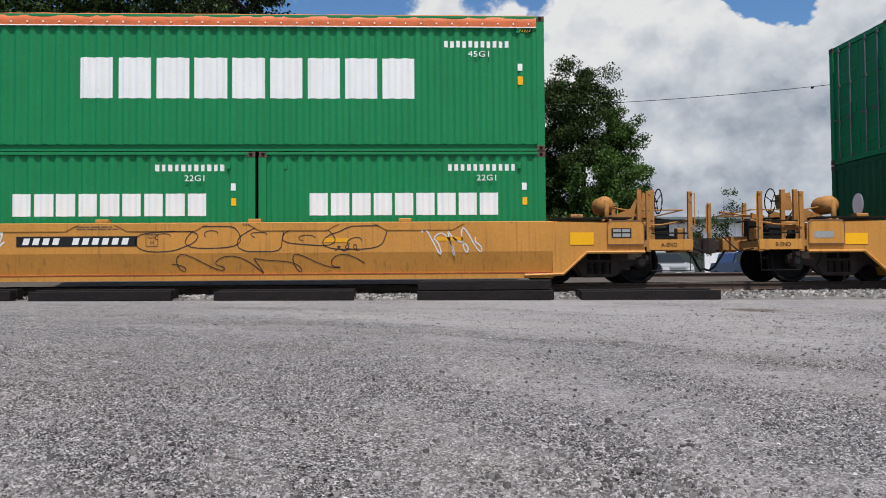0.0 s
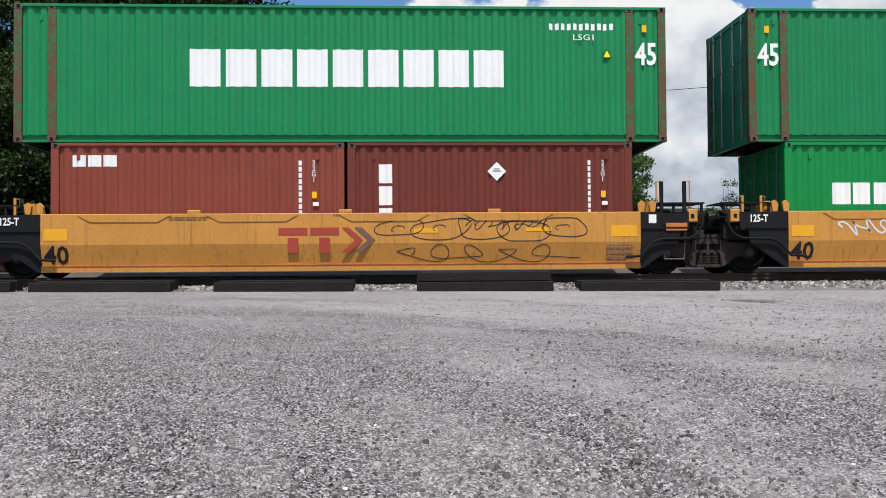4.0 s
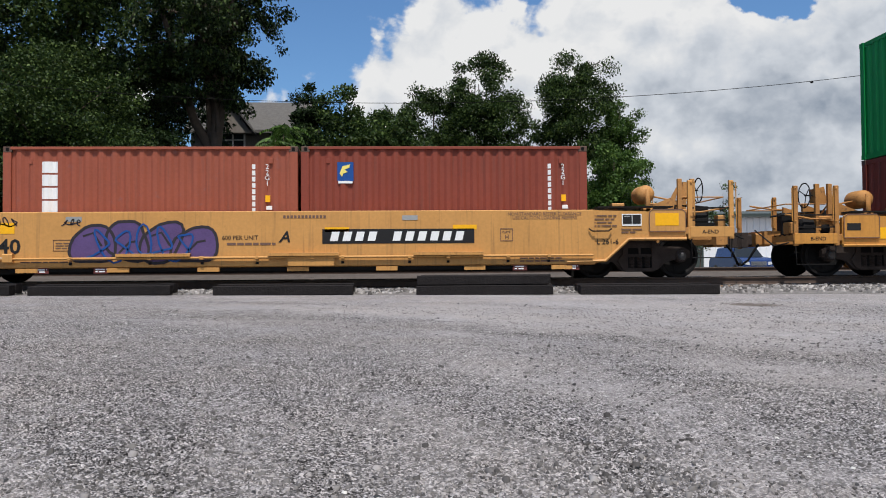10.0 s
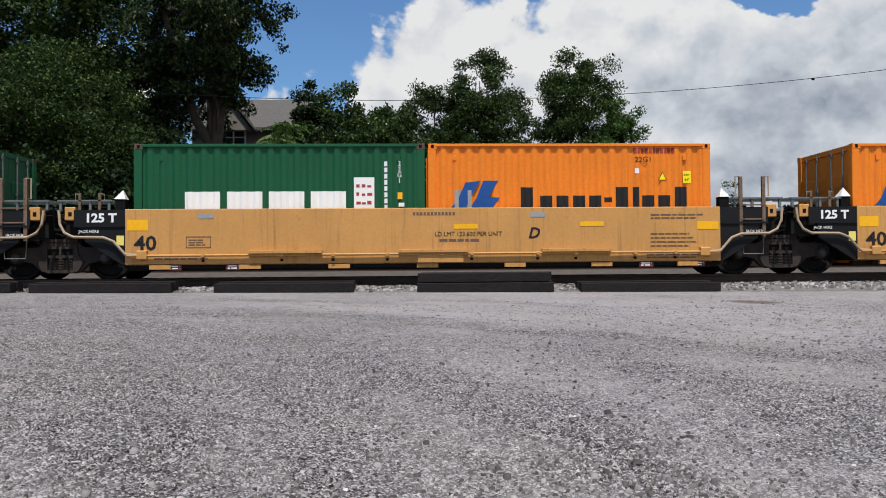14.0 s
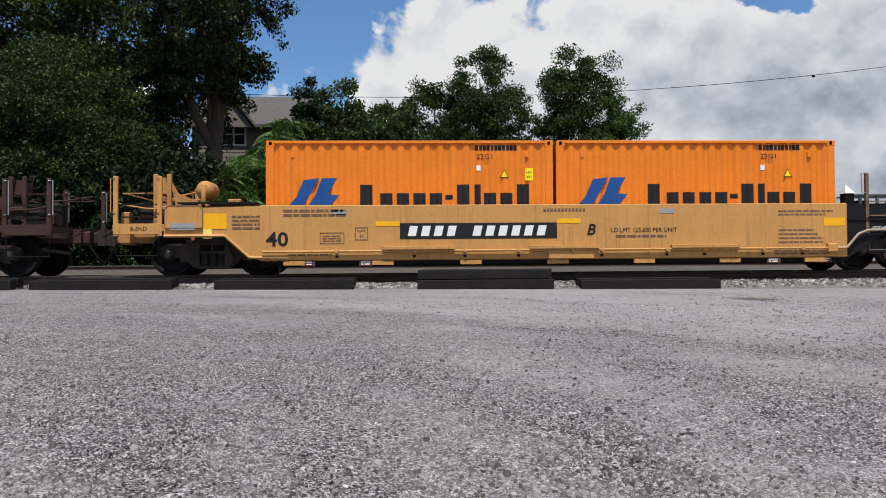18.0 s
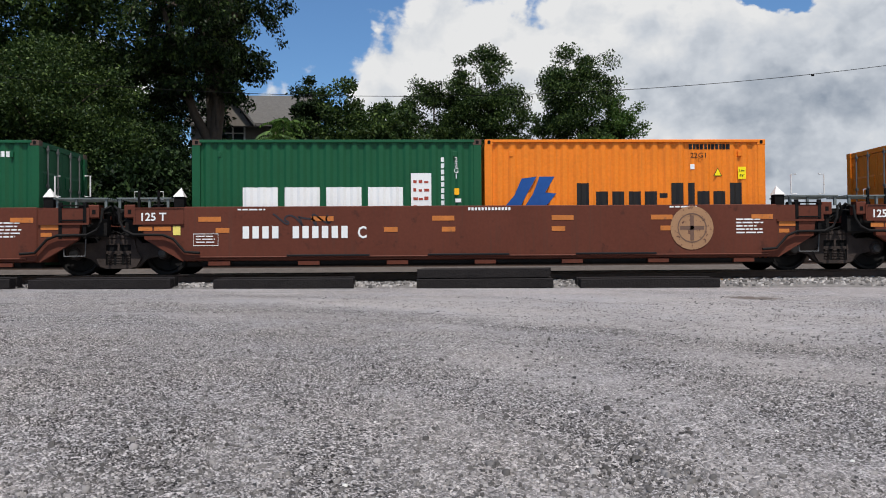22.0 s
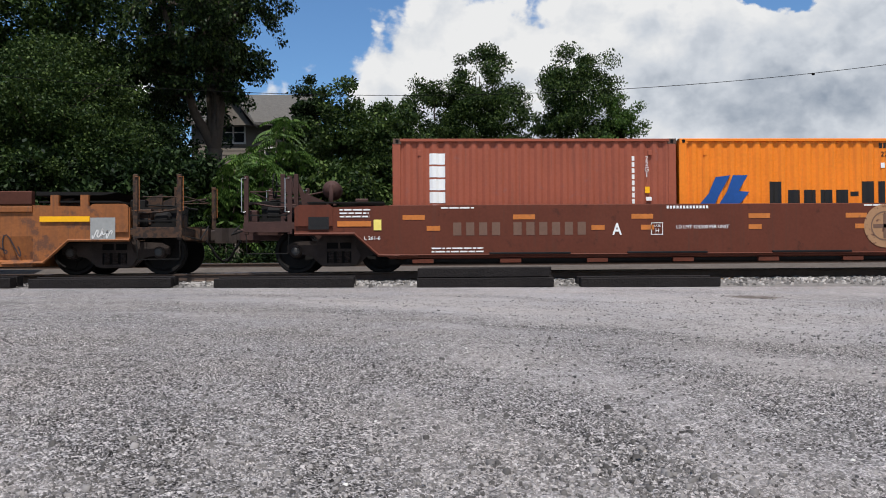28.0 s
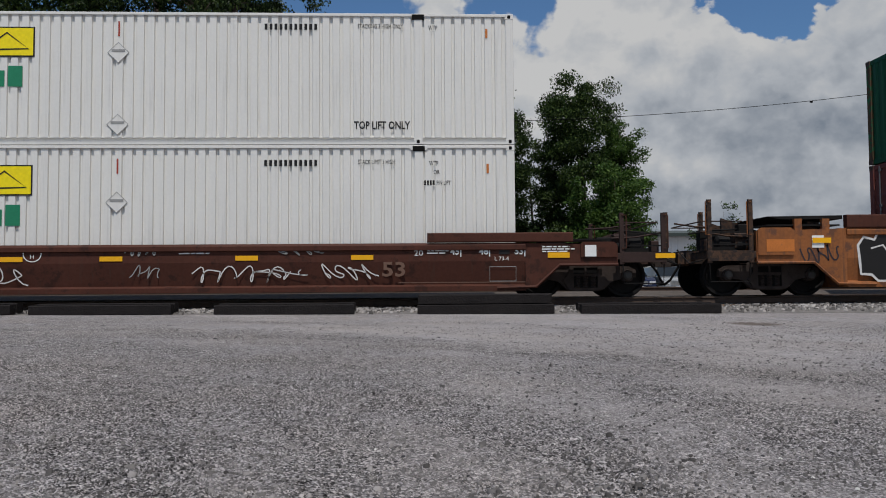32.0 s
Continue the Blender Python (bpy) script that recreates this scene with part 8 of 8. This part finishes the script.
scrawl(ux, 1.4, 2.8, 1.2, 1.62, SPRAYW, .012, 87, 6, SIDE - .02)
scrawl(ux, 6.5, 8.1, .6, 1.1, SPRAY, .012, 88, 5, SIDE - .02)
scrawl(ux, -9.3, -8.3, .95, 1.35, SPRAY, .016, 89, 4, SIDE - .02)
car_rects(ux, [(-3.1, 1.38, .5, .11), (-5.9, 1.36, .5, .11), (2.85, 1.42, .5, .11), (5.7, 1.40, .5, .11), (8.4, 1.35, 1.0, .11), (-9.0, 1.38, .4, .11)], YELLOW, "reflector", "yellow reflector strip", face=SIDE + .008)
car_rects(ux, [(2.2, .66, .5, .22)], MARKRED, "paint_patch", face=SIDE - .03)
small_print(ux, -1.2, 1.50, 2.0, 1, SPRAYW, .06, .1, 7, face=SIDE - .015)
car_rects(ux, [(9.42, .98, .5, .45)], GREY, "data_panel", "scrawled data panel", face=SIDE + .02)
scrawl(ux, 9.45, 9.9, 1.0, 1.2, SPRAYW, .012, 90, 4, SIDE + .026)
car_rects(ux, [(-10.0, 1.2, .6, .26)], AMBER, "reflector", "amber reflector", face=SIDE + .02)
car_rects(ux, [(-9.0, 1.28, .26, .26)], WHITE, "notice_plate", face=SIDE - .015)
# the sooty single car
uy = well_unit("Y", -272.25, ("T", "T"), "sooty brown single well car with pale scrawls and long white containers", "")
for s in (-1, 1):
    bm = BM()
    box(bm, *mir(s, 6.2, 9.25), -SIDE - .035, -SIDE + .10, 1.43, 1.63, .02)
    part("raised_chord", bm, CAR_PAINT["dark_brown"], uy, "sooty raised top chord")
car_rects(uy, [(x, 1.08, .46, .10) for x in (-7.2, -4.8, -2.5, -.5, 2.25, 4.62)], YELLOW, "reflector", "yellow reflector strip", face=SIDE - .012)
car_rects(uy, [(8.72, 1.10, .46, .11), (11.0, 1.08, .42, .10)], YELLOW, "reflector", "yellow reflector strip", face=SIDE - .01)
words("53", 5.25, .74, .30, -SIDE + .008, TAN, uy, "length_number", wide=1.25)
for txt, x in (("45|", 6.68), ("48|", 7.28), ("53|", 8.02)):
    words(txt, x, 1.18, .14, -SIDE + .012, WHITE, uy, "mark_text", wide=1.0)
words("20", 5.92, 1.16, .12, -SIDE + .012, WHITE, uy, "mark_text", wide=1.2)
words("L 73-4", 7.60, 1.05, .085, -SIDE + .012, WHITE, uy, "truck_text", wide=1.0)
small_print(uy, 6.2, 1.30, .5, 3, WHITE, .025, .05, 3, face=SIDE - .014)
small_print(uy, 8.6, 1.32, .75, 3, WHITE, .025, .05, 4, face=SIDE - .012)
outline(uy, [(7.5, .62), (8.05, .62), (8.05, .92), (7.5, .92)], .007, GREY, "data_outline", True, SIDE - .03)
car_rects(uy, [(9.5, 1.12, .24, .24)], WHITE, "notice_plate", face=SIDE + .02)
car_rects(uy, [(7.7, 1.18, .22, .14)], BLACK, "data_panel", face=SIDE - .012)
scrawl(uy, 1.2, 3.6, .62, .98, SPRAYW, .012, 91, 6, SIDE - .03)
scrawl(uy, 2.6, 3.9, .72, .9, SPRAYW, .010, 92, 2, SIDE - .03)
scrawl(uy, 3.9, 5.2, .66, 1.0, SPRAYW, .012, 93, 4, SIDE - .03)
scrawl(uy, -3.6, -1.8, .6, .98, SPRAYW, .012, 94, 4, SIDE - .03)
scrawl(uy, 3.0, 4.2, 1.18, 1.36, GREY, .010, 95, 4, SIDE - .01)
scrawl(uy, .0, .7, 1.18, 1.36, GREY, .012, 96, 4, SIDE - .01)
scrawl(uy, .1, .8, .72, 1.0, GREY, .010, 97, 3, SIDE - .03)
outline(uy, [(-1.85 + .18 * math.cos(a), 1.24 + .16 * math.sin(a)) for a in np.linspace(0, 6.283, 21)[:-1]], .010, WHITE, "plate_ring", True, SIDE - .015)
words("H", -1.90, 1.14, .09, -SIDE + .012, WHITE, uy, "plate_text")
car_rects(uy, [(-.75 + k * .09, 1.30, .06, .08) for k in range(8)], WHITE, "number_print", face=SIDE - .015)
small_print(uy, 1.1, 1.28, .8, 2, WHITE, .025, .06, 8, face=SIDE - .014)
outline(uy, [(5.6, .60), (8.4, .60), (8.85, .98)], .008, TAN, "seam_line", False, SIDE - .03)
# the car ahead
ur = well_unit("U", 16.55, ("TB", "J"), "yellow steel well car unit with green containers", "")
car_rects(ur, [(-7.32, 1.06, .5, .24)], YELLOW, "reflector", "yellow reflector strip", face=SIDE - .015)
car_rects(ur, [(-8.0, 1.2, .42, .14)], GREY, "notice_plate", face=SIDE + .02)


def tie_all():
    base = [(0, 0, 0, 2.59), (0.02, .26, .03, 2.56)]
    one = "two black creosoted ties lying side by side on gravel"
    for x, lays, lab in ((-8.66, base, one), (-5.74, base, one), (-2.36, base, one),
                         (1.42, base + [(-.03, .06, .19, 2.5), (.05, .3, .2, 2.5)], "black creosoted ties stacked two high on gravel"),
                         (4.58, [(0, 0, 0, 2.68), (-.06, .26, .03, 2.6)], one)):
        tie_stack(x, 15.0, lays, lab)


tie_all()


def motions():
    for ob, u, z in MOVERS:
        walk(ob, [(t, pose(u + d, TRACK_Y, z)) for t, d in RUN])
    turns = [(i / 15, float(np.interp(i / 15, [a for a, _ in RUN], [b for _, b in RUN])) / .46) for i in range(481)]
    for w in WHEELSETS:
        p = w.location.copy()
        walk(w, [(t, Matrix.Translation(p) @ Matrix.Rotation(a, 4, "Y")) for t, a in turns])


motions()
